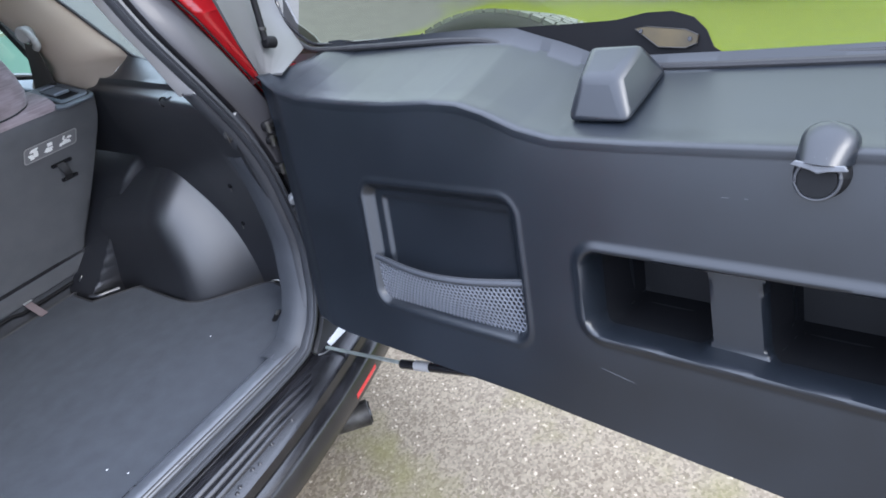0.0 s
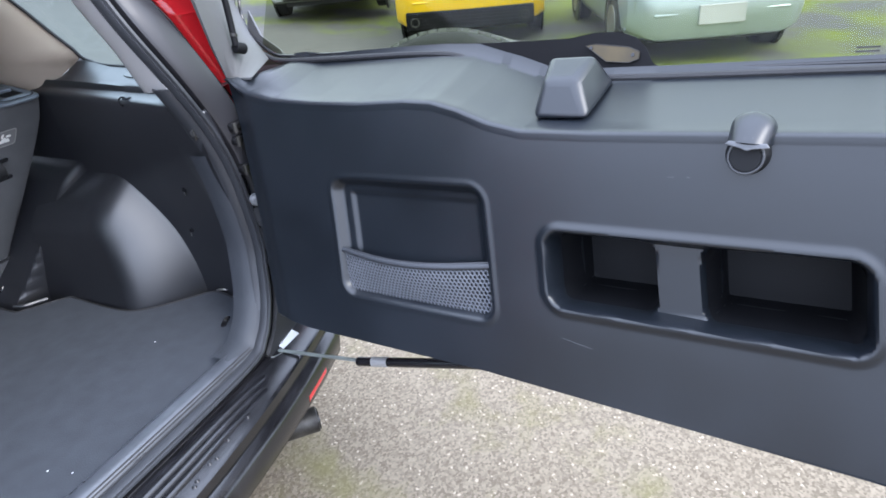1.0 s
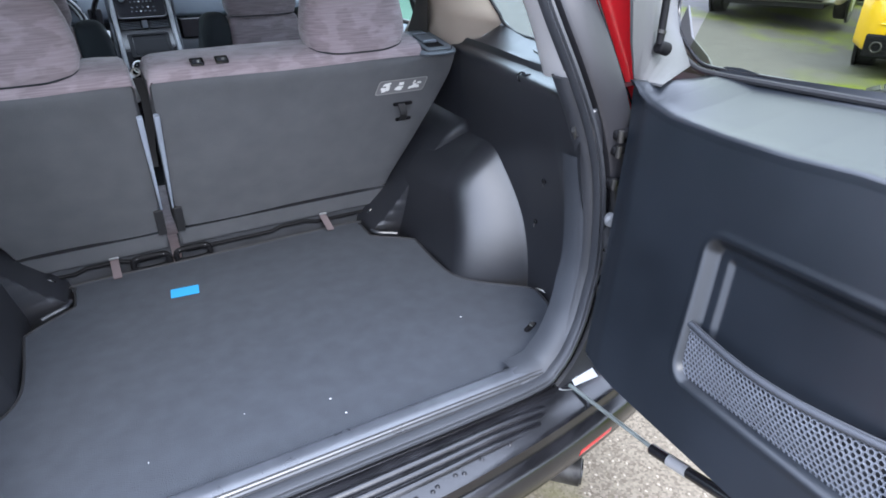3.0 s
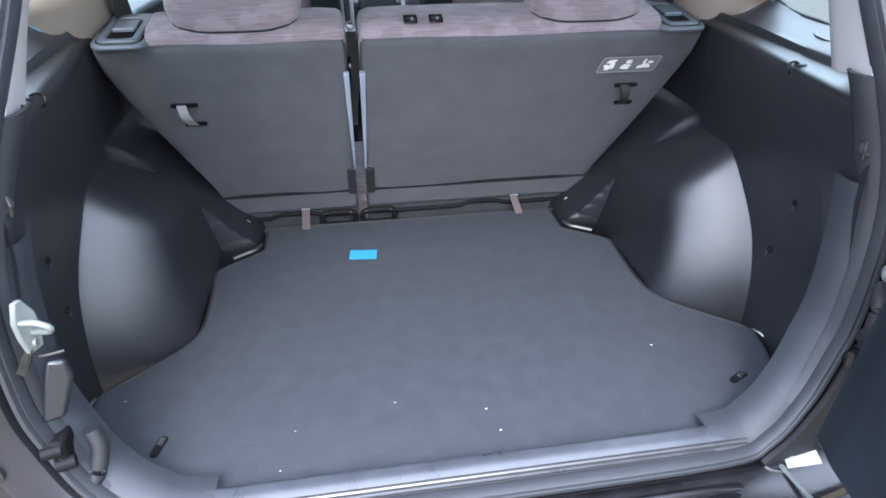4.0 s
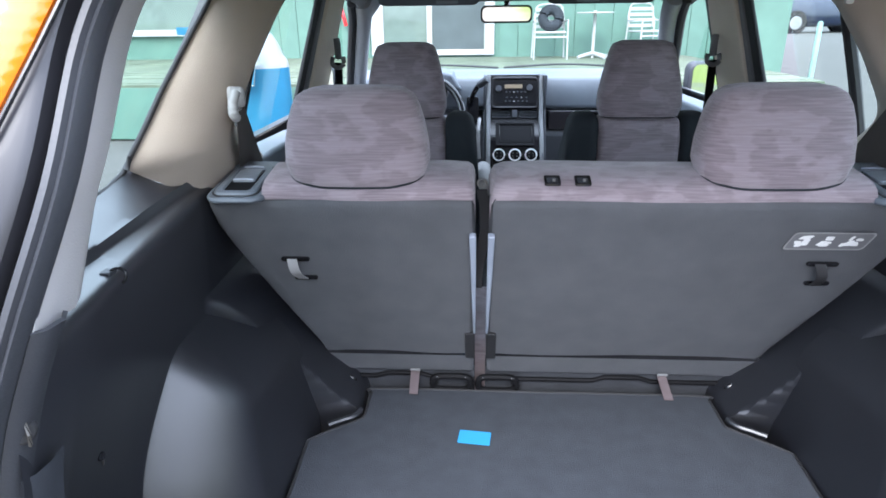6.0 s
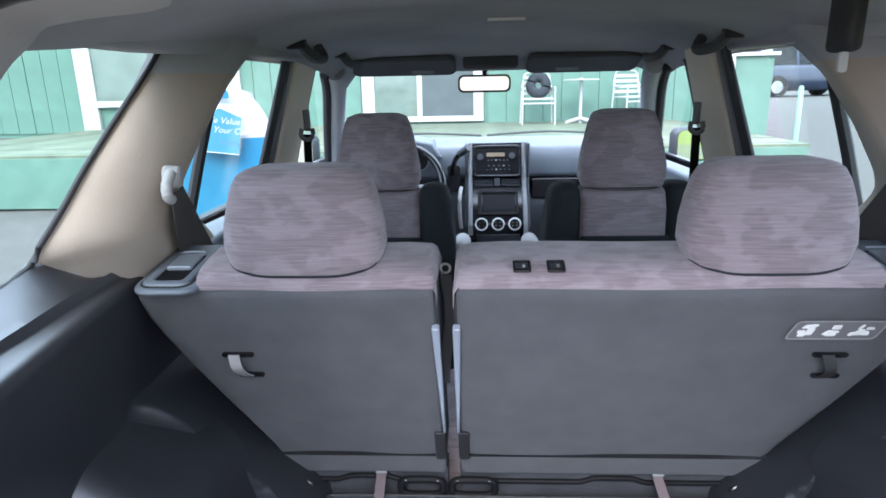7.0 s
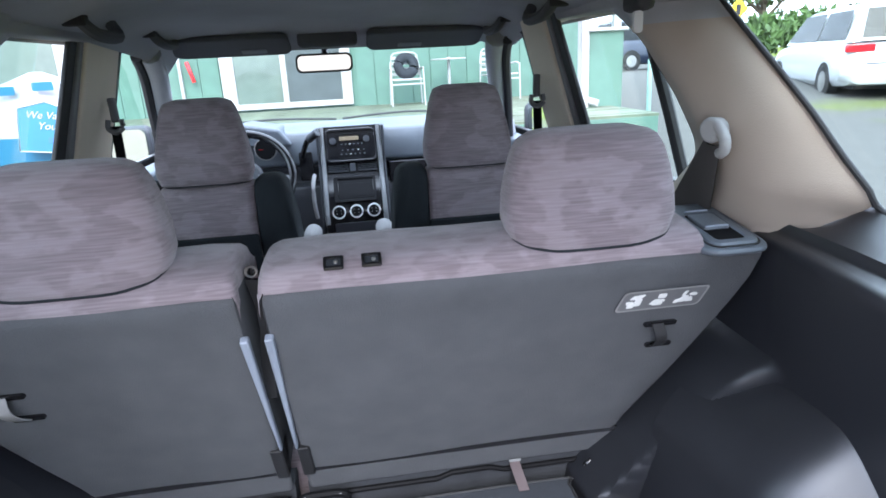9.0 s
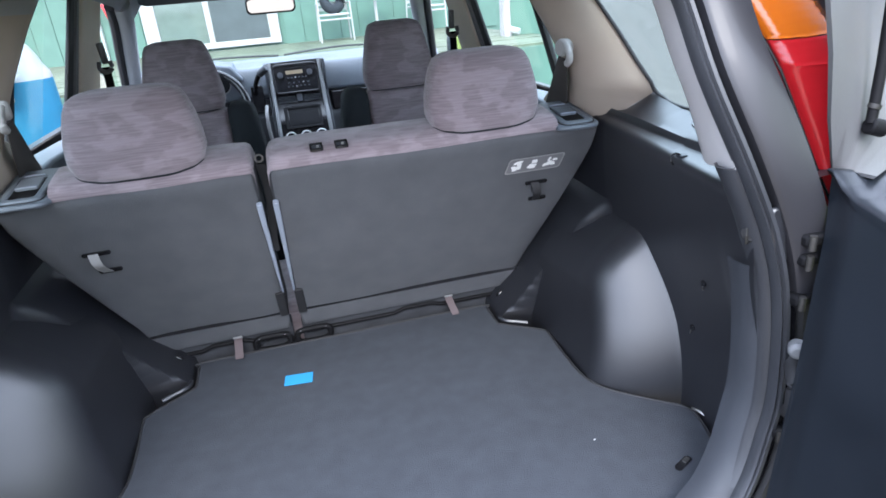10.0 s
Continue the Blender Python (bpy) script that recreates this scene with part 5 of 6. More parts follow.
# ------------------------------------------------------------ outer body
for s in (1, -1):
    part("flank", sheet([[(s * x, y, z) for x, z in ((0.80, 0.36), (0.86, 0.42), (0.88, 0.75), (0.87, 1.05), (0.84, 1.22), (0.78, 1.235))] for y in [0.25 + 0.1 * i for i in range(36)]], 0.006), PAINT, car, "dark grey flank")
    for y in (0.52, 3.12):
        w = part("wheel", tube([(s * 0.66, y, 0.45), (s * 0.89, y, 0.45)], 0.33, 36), RUBBER, car, "black road wheel", bevel=0.03)
        part("rim", disc((s * 0.892, y, 0.45), (1, 0, 0), 0.20, 0.012, 28), STEEL, w, "alloy rim")
    mi = part("door_mirror", prism(rounded(0.86, 1.175, 1.04, 1.335, 0.04), 0.09, lambda a, b, d: (s * a, 2.68 + d * (1 - 0.6 * abs(b - 1.255)), b)), BLACK, car, "black door mirror", bevel=0.015, seg=3)
    part("glass", prism(rounded(0.875, 1.188, 1.026, 1.322, 0.03), 0.003, lambda a, b, d: (s * a, 2.674 - d + 0.03 * (b - 1.255), b)), MIRROR, mi, "mirror glass")
    part("outer_pillar", prism([(y + (0.19 if y < 0.68 else 0.10 if y < 0.8 else 0), z) for y, z in C_PILLAR], 0.02, U(s, 0.092)), PAINT, car, "dark grey outer pillar")
rows = [[(x, y, lerp_at([(0.12, 1.69), (0.6, 1.74), (1.2, 1.765), (1.8, 1.745), (2.10, 1.69)], y) - 0.08 * (abs(x) / 0.62) ** 9) for x in [-0.64 + 0.08 * i for i in range(17)]] for y in [0.12 + 0.14 * i for i in range(15)]]
part("roof", sheet(rows, 0.006), PAINT, car, "dark grey roof")
part("bonnet", sheet([[(x, y, lerp_at([(2.9, 1.235), (3.2, 1.20), (3.6, 1.13), (3.78, 1.02)], y) - 0.05 * (x / 0.8) ** 4) for x in [-0.82 + 0.1025 * i for i in range(17)]] for y in [2.9 + 0.08 * i for i in range(12)]], 0.006), PAINT, car, "dark grey bonnet")
part("front_end", box((-0.84, 3.68, 0.42), (0.84, 3.82, 1.02)), BUMPER, car, "dark front end", bevel=0.04, seg=3)
for s in (1, -1):
    part("roof_side", sheet([[(s * 0.595, y, 1.70), (s * (0.638 - 0.02 * ease(1.2, 2.0, y)), y, 1.66), (s * (0.655 - 0.02 * ease(1.2, 2.0, y)), y, 1.62)] for y in [0.14 + 0.13 * i for i in range(15)]], 0.004), PAINT, car, "dark grey roof side")
part("underbody", box((-0.64, 0.30, 0.36), (0.64, 3.7, 0.40)), RUBBER, car, "black underbody")

# ------------------------------------------------------------ rear door, swung open on the hinges at its side
GO, GU, GN = Vector((0.557, 0, 1.0)), Vector((-0.1445, -0.9895, 0)).normalized(), Vector((0.9414, -0.1374, -0.3078)).normalized()
GV = GU.cross(GN)


def G(u, v, w=0.0):
    """A place on the open rear door: u from the hinges, v up, w towards the cargo space."""
    return GO + GU * u + GV * v - GN * w


def GP(p, q, w=0.0):
    """The same along the panel's own pressed lines."""
    det = 1 + 0.215 * 0.085
    u = (p + 0.215 * 0.03 - 0.215 * q + 0.215 * 0.085 * 0.5) / det
    return G(u, q + 0.085 * (u - 0.5), w)


CREASE = [(0.0, 0.302), (0.03, 0.285), (0.06, 0.275), (0.125, 0.266), (0.24, 0.267), (0.36, 0.274), (0.46, 0.286), (0.52, 0.288), (0.57, 0.280), (0.63, 0.264), (0.69, 0.257), (0.80, 0.264), (0.98, 0.280), (1.15, 0.295), (1.3, 0.302)]
BOTTOM = [(0.1, -0.188), (0.18, -0.192), (0.25, -0.193), (0.67, -0.158), (1.216, -0.137), (1.3, -0.135)]
GLASSLINE = [(-0.02, 0.328), (0.0, 0.340), (0.03, 0.349), (0.065, 0.350), (0.125, 0.347), (0.25, 0.356), (0.439, 0.370), (0.512, 0.372), (0.60, 0.355), (0.678, 0.337), (0.858, 0.350), (1.137, 0.373), (1.3, 0.385)]


def GG(u, v, w=0.0):
    """A place on the plane of the door's window."""
    return G(1.098 + (u - 1.098) * 1.106, 0.294 + (v - 0.294) * 1.106, w - 0.085)


def round_box(p, q, a0, b0, a1, b1, r):
    """Distance inside a rectangle with round corners (negative outside)."""
    dx, dy = abs(p - (a0 + a1) / 2) - (a1 - a0) / 2 + r, abs(q - (b0 + b1) / 2) - (b1 - b0) / 2 + r
    return r - math.hypot(max(dx, 0), max(dy, 0)) - min(max(dx, dy), 0)


def panel_w(u, v):
    p, q = u + 0.215 * (v - 0.03), v - 0.085 * (u - 0.5)
    w = 0.004 * math.sin(3 * u) + 0.006 * ease(0.0, 0.25, v)
    d = round_box(p, q, 0.318, -0.083, 0.660, 0.150, 0.030)
    w += 0.0015 * ease(-0.012, -0.002, d) * (1 - ease(-0.002, 0.006, d))
    w -= 0.018 * ease(0.0, 0.018, d)
    d = round_box(p, q, 0.350, -0.060, 0.645, 0.128, 0.012)
    w -= 0.006 * ease(0.0, 0.012, d)
    d = round_box(p, q, 0.763, -0.037, 1.200, 0.088, 0.028)
    w += 0.0045 * ease(-0.016, -0.003, d) * (1 - ease(-0.003, 0.006, d))
    w -= 0.030 * ease(0.0, 0.011, d)
    d1 = round_box(p, q, 0.768, -0.034, 0.930, 0.085, 0.024)
    d2 = round_box(p, q, 0.992, -0.034, 1.196, 0.085, 0.026)
    w -= 0.140 * ease(0.0, 0.013, max(d1, d2))
    # tired edge near the hinges
    return w - 0.010 * ease(0.06, 0.0, u - 0.3 * (0.30 - v))


gate = thing("rear_door", "open side-hinged rear door with a black inner panel", "car door", tuple(G(0.6, -0.19)))
cols = []
for i in range(361):
    f = i / 360
    col = []
    for j in range(141):
        k = j / 140
        u, v = 0.03 + 1.25 * f, 0.05
        for _ in range(4):
            vb, vt = lerp_at(BOTTOM, u), lerp_at(CREASE, u) - 0.012
            v = vb + (vt - vb) * k
            p0 = 0.0836 - 0.085 * v - 0.012 * ease(0.2, 0.3, v)
            u = p0 + (1.29 - p0) * f - 0.215 * (v - 0.03)
        vb, vt = lerp_at(BOTTOM, u), lerp_at(CREASE, u) - 0.012
        v = vb + (vt - vb) * k
        col.append(G(u, v, panel_w(u, v)))
    u = -0.010 + 1.290 * f
    c, g = lerp_at(CREASE, u), lerp_at(GLASSLINE, u)
    gg = 0.294 + (g - 0.294) * 1.106
    for t, w in ((0.0, 0.008), (0.03, 0.0075), (0.06, 0.005), (0.09, 0.0), (0.12, -0.007), (0.16, -0.017), (0.24, -0.034), (0.5, -0.080), (0.75, -0.119), (0.92, -0.143), (1.0, -0.153), (1.22, -0.158)):
        col.append(G(u, c - 0.004 + (gg - c + 0.004) * t, w + 0.004 * math.sin(3 * u)))
    cols.append(col)
panel = part("inner_panel", sheet(cols), GATEPANEL, gate, "black grained inner panel with pockets and a sloping ledge")
# skin and edges behind the panel
part("door_shell", prism([(0.02, 0.28), (0.02, 0.315), (1.32, 0.325), (1.32, -0.12), (0.67, -0.150), (0.19, -0.182)], 0.10, lambda u, v, d: G(u, v, -0.19 - d * 0.4)), PAINT, gate, "dark grey outer door skin", bevel=0.01)
part("bottom_return", sheet([[G(u, lerp_at(BOTTOM, u) + 0.002, 0.0), G(u, lerp_at(BOTTOM, u) - 0.004, -0.02), G(u, lerp_at(BOTTOM, u) - 0.004, -0.11)] for u in [0.16 + 0.0575 * i for i in range(20)]]), BLACK, gate, "folded lower edge")
part("hinge_return", sheet([[G(0.005 + 0.3 * (0.30 - v), v, -0.008), G(0.0 + 0.3 * (0.30 - v), v, -0.03), G(0.005 + 0.3 * (0.30 - v), v, -0.17)] for v in [-0.19 + 0.05 * i for i in range(10)]]), RUBBER, gate, "dark hinge-side edge")
# glass with its rubber, black printed area and lamp window
us = [0.02 + 0.05 * i for i in range(26)]
part("window", prism([(u, lerp_at(GLASSLINE, u) - 0.01) for u in us] + [(1.27, 0.80), (0.25, 0.80), (0.05, 0.60)], 0.004, lambda u, v, d: GG(u, v, -0.082 - d)), REARPANE, gate, "clear rear window").visible_shadow = False
for k, (dv, w, r) in enumerate(((0.0, -0.066, 0.006), (0.010, -0.074, 0.004))):
    corner = [(-0.06 + 0.01 * k, 0.60), (-0.055 + 0.01 * k, 0.47), (-0.035 + 0.01 * k, 0.41), (0.0 + 0.01 * k, 0.378)]
    pts = [GG(u, v + dv, w) for u, v in corner] + [GG(u, lerp_at(GLASSLINE, u) + dv, w) for u in us[1:]]
    part("window_rubber", tube(smooth_line(pts, 3), r, 8), RUBBER if k == 0 else GLOSS, gate, "black window rubber")
frit = [(0.30, 0.362), (0.433, 0.384), (0.56, 0.392), (0.66, 0.398), (0.725, 0.403), (0.765, 0.412), (0.800, 0.414), (0.828, 0.407), (0.846, 0.392), (0.858, 0.372), (0.885, 0.358), (0.86, 0.345), (0.75, 0.335), (0.678, 0.330), (0.60, 0.348), (0.512, 0.362), (0.40, 0.362)]
fr = part("black_print", prism(frit, 0.003, lambda u, v, d: GG(u, v, -0.0795 + d)), PRINT, gate, "black printed glass area")
lw = part("lamp_window", prism([(0.755, 0.392), (0.77, 0.395), (0.822, 0.392), (0.838, 0.386), (0.838, 0.376), (0.825, 0.370), (0.79, 0.370)], 0.003, lambda u, v, d: GG(u, v, -0.075 + d)), BRASS, fr, "brownish brake lamp window")
part("edge", tube([GG(u, v, -0.072) for u, v in ((0.755, 0.392), (0.77, 0.395), (0.822, 0.392), (0.838, 0.386), (0.838, 0.376), (0.825, 0.370), (0.79, 0.370))], 0.0008, 6, closed=True), DARKSTEEL, lw, "fine pale edge")
for x in (0.829, 0.764):
    part("screw", disc(GG(x, 0.381 if x > 0.8 else 0.389, -0.071), tuple(GN), 0.003, 0.002, 10), GLOSS, lw)
for j in range(2):
    part("print_mark", prism([(1.105, 0.40 - 0.005 * j), (1.13, 0.402 - 0.005 * j), (1.13, 0.400 - 0.005 * j), (1.105, 0.398 - 0.005 * j)], 0.001, lambda u, v, d: GG(u, v, -0.080 + d)), RUBBER, fr, "small dark printed bar")
# pale frame trim at the hinge side, with the window's gas strut
FT = [(G(-0.03, 0.300, -0.015), G(0.03, 0.303, -0.03)), (G(-0.01, 0.36, 0.04), GG(0.062, 0.345, -0.06)), (G(0.014, 0.437, 0.10), GG(0.0, 0.396, -0.06)), (G(0.03, 0.56, 0.19), GG(-0.05, 0.46, -0.06)), (G(0.04, 0.70, 0.28), GG(-0.06, 0.80, -0.06))]
part("corner_trim", prism([(-0.035, 0.262), (0.13, 0.325), (0.07, 0.372), (0.012, 0.398), (-0.03, 0.45)], 0.006, lambda u, v, d: GG(u, v, -0.088 - d)), FRAMETRIM, gate, "pale grey trim under the window corner")
part("frame_trim", sheet([[a.lerp(b, t / 6) for t in range(7)] for a, b in FT], 0.006), FRAMETRIM, gate, "pale grey window frame trim")
gs = part("window_strut", tube([G(-0.005, 0.37, -0.02), G(-0.022, 0.447, -0.01), G(-0.06, 0.62, 0.02)], 0.0070, 10), PRINT, gate, "black window gas strut")
part("ball_joint", disc(G(-0.005, 0.367, -0.03), tuple(GN), 0.012, 0.026, 16), PRINT, gs, "black ball joint", bevel=0.003)
part("collar", disc(G(-0.009, 0.392, -0.017), tuple(GV), 0.0085, 0.006, 12), DARKSTEEL, gs, "dull collar")
part("window_frame", tube(smooth_line([GG(-0.09, 0.50, -0.10), GG(-0.07, 0.70, -0.10), GG(0.05, 0.83, -0.10), GG(0.7, 0.85, -0.10), GG(1.30, 0.83, -0.10), GG(1.33, 0.60, -0.10), GG(1.33, 0.36, -0.10)], 5), 0.022, 10), PAINT, gate, "dark grey frame around the rear window")
# pull handle
c = (1.014, 0.270)
rows = []
for k in range(9):
    t = k / 8
    rad = 0.0275 * math.sqrt(max(0.0, 1 - (t * 0.98) ** 2.4))
    rows.append([G(c[0] + rad * math.cos(q), c[1] - 0.012 + rad * math.sin(q), 0.0 + 0.030 * t) for q in (2 * math.pi * j / 32 for j in range(33))])
han = part("pull_handle", sheet(rows), NEARBLACK, gate, "rounded black pull handle with a ring")
# the hood: half-round across, standing out further towards its lower end
rows = []
for k in range(13):
    t = k / 12
    rad = 0.0265 * math.sqrt(max(0.0, 1 - (1 - min(1, t * 1.9)) ** 2)) + 0.0005
    lift = 0.004 + 0.040 * t ** 0.7
    rows.append([G(c[0] + rad * math.cos(q), c[1] + 0.042 - 0.040 * t, -0.004 + (lift + 0.004) * math.sin(q) ** 0.7) for q in (math.pi * j / 20 for j in range(21))])
rows.append([G(c[0] + 0.024 * math.cos(q), c[1] - 0.001, 0.001 + 0.036 * math.sin(q) ** 0.7) for q in (math.pi * j / 20 for j in range(21))])
rows.append([G(c[0] + 0.020 * math.cos(q), c[1] + 0.004, 0.0 + 0.014 * math.sin(q) ** 0.7) for q in (math.pi * j / 20 for j in range(21))])
part("hood", sheet(rows), GATEPANEL, han, "rounded hood")
part("ring", tube([G(c[0] + 0.0205 * math.cos(q), c[1] - 0.016 + 0.0205 * math.sin(q), 0.0285) for q in (2 * math.pi * j / 28 for j in range(28))], 0.0020, 8, closed=True), SEAL, han, "black lift ring")
part("face", disc(G(c[0], c[1] - 0.016, 0.0275), tuple(GN), 0.018, 0.006, 24), NEARBLACK, han, "dark disc inside the ring")
part("tab", prism([(-0.026, 0.003), (-0.022, 0.008), (-0.007, 0.007), (-0.006, 0.014), (0.006, 0.014), (0.007, 0.007), (0.022, 0.008), (0.026, 0.003), (0.008, 0.0), (0.0, -0.003), (-0.008, 0.0)], 0.005, lambda a, b, d: G(c[0] + a, c[1] - 0.005 + b, 0.034 + d)), WORN, han, "worn pale tab", bevel=0.001)
# block on the ledge
corners = {"fl": (0.692, 0.274, -0.026), "fr": (0.786, 0.281, -0.024), "tl": (0.700, 0.337, -0.036), "tr": (0.752, 0.340, -0.036), "bl": (0.686, 0.377, -0.088), "br": (0.762, 0.384, -0.088), "rl": (0.655, 0.350, -0.165), "rr": (0.782, 0.345, -0.150)}
bm = bmesh.new()
vv = {k: bm.verts.new(G(*p)) for k, p in corners.items()}
for f in (("fl", "fr", "tr", "tl"), ("tl", "tr", "br", "bl"), ("fr", "rr", "br", "tr"), ("fl", "tl", "bl", "rl"), ("bl", "br", "rr", "rl"), ("fl", "rl", "rr", "fr")):
    bm.faces.new([vv[k] for k in f])
part("ledge_block", bm, GATEPANEL, gate, "moulded black block on the ledge", bevel=0.011, seg=5)
# net pocket: a curved lip and a hexagon mesh
def net_point(p, t):
    """t: 0 at the lower edge, 1 at the lip."""
    f = (p - 0.325) / 0.33
    bow = math.sin(math.pi * min(1, max(0, f)))
    q = -0.074 + (0.080 - 0.010 * bow + 0.008 * f) * t
    return GP(p, q, -0.008 + 0.022 * bow * math.sin(math.pi * 0.55 * t) + 0.004 * t)


bm = bmesh.new()
pitch = 0.0080
for r in range(12):
    for k in range(43):
        pc, tc = 0.326 + pitch * (k + 0.5 * (r % 2)), (r + 0.55) / 12.2
        if pc > 0.652:
            continue
        rings = []
        for rad, lift in ((0.0049, 0.0), (0.0035, 0.001), (0.0033, -0.0014)):
            ring = []
            for j in range(6):
                q = radians(60 * j + 30)
                pt = net_point(min(0.657, max(0.321, pc + rad * math.cos(q))), min(1, max(0, tc + rad * math.sin(q) / 0.0800)))
                ring.append(bm.verts.new(pt - GN * lift))
            rings.append(ring)
        for a, b in zip(rings, rings[1:]):
            for j in range(6):
                bm.faces.new((a[j], a[(j + 1) % 6], b[(j + 1) % 6], b[j]))
net = part("net_pocket", bm, NETMAT, gate, "pale grey hexagon mesh pocket", smooth=False)
part("lip", tube([net_point(0.322 + 0.336 * i / 24, 1.0) for i in range(25)], 0.0055, 10), BLACK, net, "rounded black lip")
part("lip_edge", tube([net_point(0.322 + 0.336 * i / 24, 1.07) for i in range(25)], 0.0018, 6), SEAL, net, "smooth lip edge")
# worn lower pocket edge; its highlight is painted in as grey
part("worn_edge", tube([GP(1.0 + 0.019 * i, -0.036, -0.030) for i in range(11)], 0.0014, 6), GREYP, panel, "worn pocket edge with its highlight painted in")


def panel_at(p, q, lift):
    """A place just over the panel, along its pressed lines."""
    det = 1 + 0.215 * 0.085
    u = (p + 0.215 * 0.03 - 0.215 * q + 0.215 * 0.085 * 0.5) / det
    v = q + 0.085 * (u - 0.5)
    return G(u, v, panel_w(u, v) + lift)


# near-black sheets over the pocket wells paint their shade
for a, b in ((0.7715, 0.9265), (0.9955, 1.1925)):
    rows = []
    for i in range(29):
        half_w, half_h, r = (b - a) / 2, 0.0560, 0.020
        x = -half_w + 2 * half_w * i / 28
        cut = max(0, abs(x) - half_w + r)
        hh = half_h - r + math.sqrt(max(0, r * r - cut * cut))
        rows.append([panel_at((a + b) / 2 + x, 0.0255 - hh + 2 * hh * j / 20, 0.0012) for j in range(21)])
    part("pocket_shade_black", sheet(rows), NEARBLACK, panel, "near-black sheet that paints the pocket's shade")
# worn streaks on the panel
random.seed(8)
for u, v, du, dv in ((0.80, -0.06, 0.05, -0.004), (0.92, 0.215, 0.008, 0.001), (0.945, 0.218, 0.004, 0.0)):
    a, b = (u, v), (u + du, v + dv)
    part("scratch", tube([G(*a, panel_w(*a) + 0.0002), G(*b, panel_w(*b) + 0.0002)], 0.00025, 5), WORN, panel, "fine pale scratch")
# check strut between body and door
arm = thing("check_strut", "steel and black gas strut that holds the rear door", "strut", (0.515, -0.06, 0.668))
part("rod", tube([(0.515, -0.078, 0.674), (0.515, -0.313, 0.702)], 0.0042, 10), ZINC, arm, "bright steel rod")
part("cylinder", tube([(0.515, -0.305, 0.698), (0.515, -0.72, 0.793)], 0.0105, 14), GLOSS, arm, "black cylinder", bevel=0.002)
part("label", tube([(0.515, -0.345, 0.7073), (0.515, -0.385, 0.7165)], 0.0110, 14), GREYTRIM, arm, "pale paper label")
part("end_bracket", tube(smooth_line([(0.545, -0.065, 0.672), (0.52, -0.05, 0.676), (0.495, -0.055, 0.672), (0.492, -0.078, 0.668), (0.515, -0.090, 0.668)], 5), 0.005, 8), STEEL, arm, "bent steel bracket")
part("pivot", disc((0.515, -0.072, 0.655), (0, 0.2, 1), 0.012, 0.03, 14), GLOSS, arm)
# hinges and cable bits in the gap
for z in (1.195, 1.165, 1.10, 0.86):
    h = part("hinge", box((0.598, -0.034, z - 0.009), (0.655, -0.008, z + 0.009)), PRINT, gate, "black door hinge", bevel=0.005)
    part("pin", tube([(0.604, -0.036, z - 0.011), (0.604, -0.036, z + 0.011)], 0.005, 10), DARKSTEEL, h, "sooty hinge pin")
part("stop_buffer", disc((0.600, -0.045, 1.03), (-0.6, -0.7, 0), 0.013, 0.026, 16), GREYP, gate, "grey rubber buffer", bevel=0.006)
part("cable_boot", tube(smooth_line([(0.62, -0.02, 0.99), (0.602, -0.05, 0.97), (0.60, -0.055, 0.93), (0.62, -0.03, 0.90)], 5), 0.013, 10), RUBBER, gate, "black cable boot")
# spare wheel on the outside
spare = thing("spare_wheel", "black spare tyre with deep tread on the rear door", "spare wheel", tuple(G(0.43, 0.108, -0.27)))
TC = (0.43, 0.098)


def T(q, r, w):
    return G(TC[0] + r * math.cos(q), TC[1] + r * math.sin(q), w)


sect = [(0.20, -0.20), (0.26, -0.168), (0.305, -0.172), (0.326, -0.186), (0.331, -0.20), (0.333, -0.275), (0.331, -0.35), (0.326, -0.364), (0.305, -0.378), (0.26, -0.382), (0.20, -0.35)]
part("tyre", sheet([[T(2 * math.pi * i / 64, r, w) for r, w in sect] for i in range(65)]), RUBBER, spare, "black tyre")
bm = bmesh.new()
for i in range(84):
    for j in range(5):
        w0 = -0.196 - 0.031 * j
        q0 = 2 * math.pi * (i + 0.5 * (j % 2)) / 84
        q1 = q0 + 2 * math.pi / 84 * 0.80
        lean = 0.018 * (1 if j % 2 else -1)
        ps = [(q0 + lean, w0), (q1 + lean, w0), (q1 - lean, w0 - 0.026), (q0 - lean, w0 - 0.026)]
        lo = [bm.verts.new(T(q, 0.330, w)) for q, w in ps]
        hi = [bm.verts.new(T(q, 0.337, w)) for q, w in ps]
        bm.faces.new(hi)
        for k in range(4):
            bm.faces.new((lo[k], lo[(k + 1) % 4], hi[(k + 1) % 4], hi[k]))
part("tread", bm, TYRE, spare, "dusty tread blocks", smooth=False)
part("rim", disc(G(*TC, -0.28), tuple(GN), 0.205, 0.14, 32), STEEL, spare, "steel rim")
part("carrier", disc(G(*TC, -0.18), tuple(GN), 0.08, 0.06, 20), BLACK, spare, "black carrier")

# ------------------------------------------------------------ surroundings
def turned(x, y, z, heading):
    """A pose at a place on the ground; heading in degrees, 0 ahead along y."""
    return pose(x, y, z, 0, 0, heading)


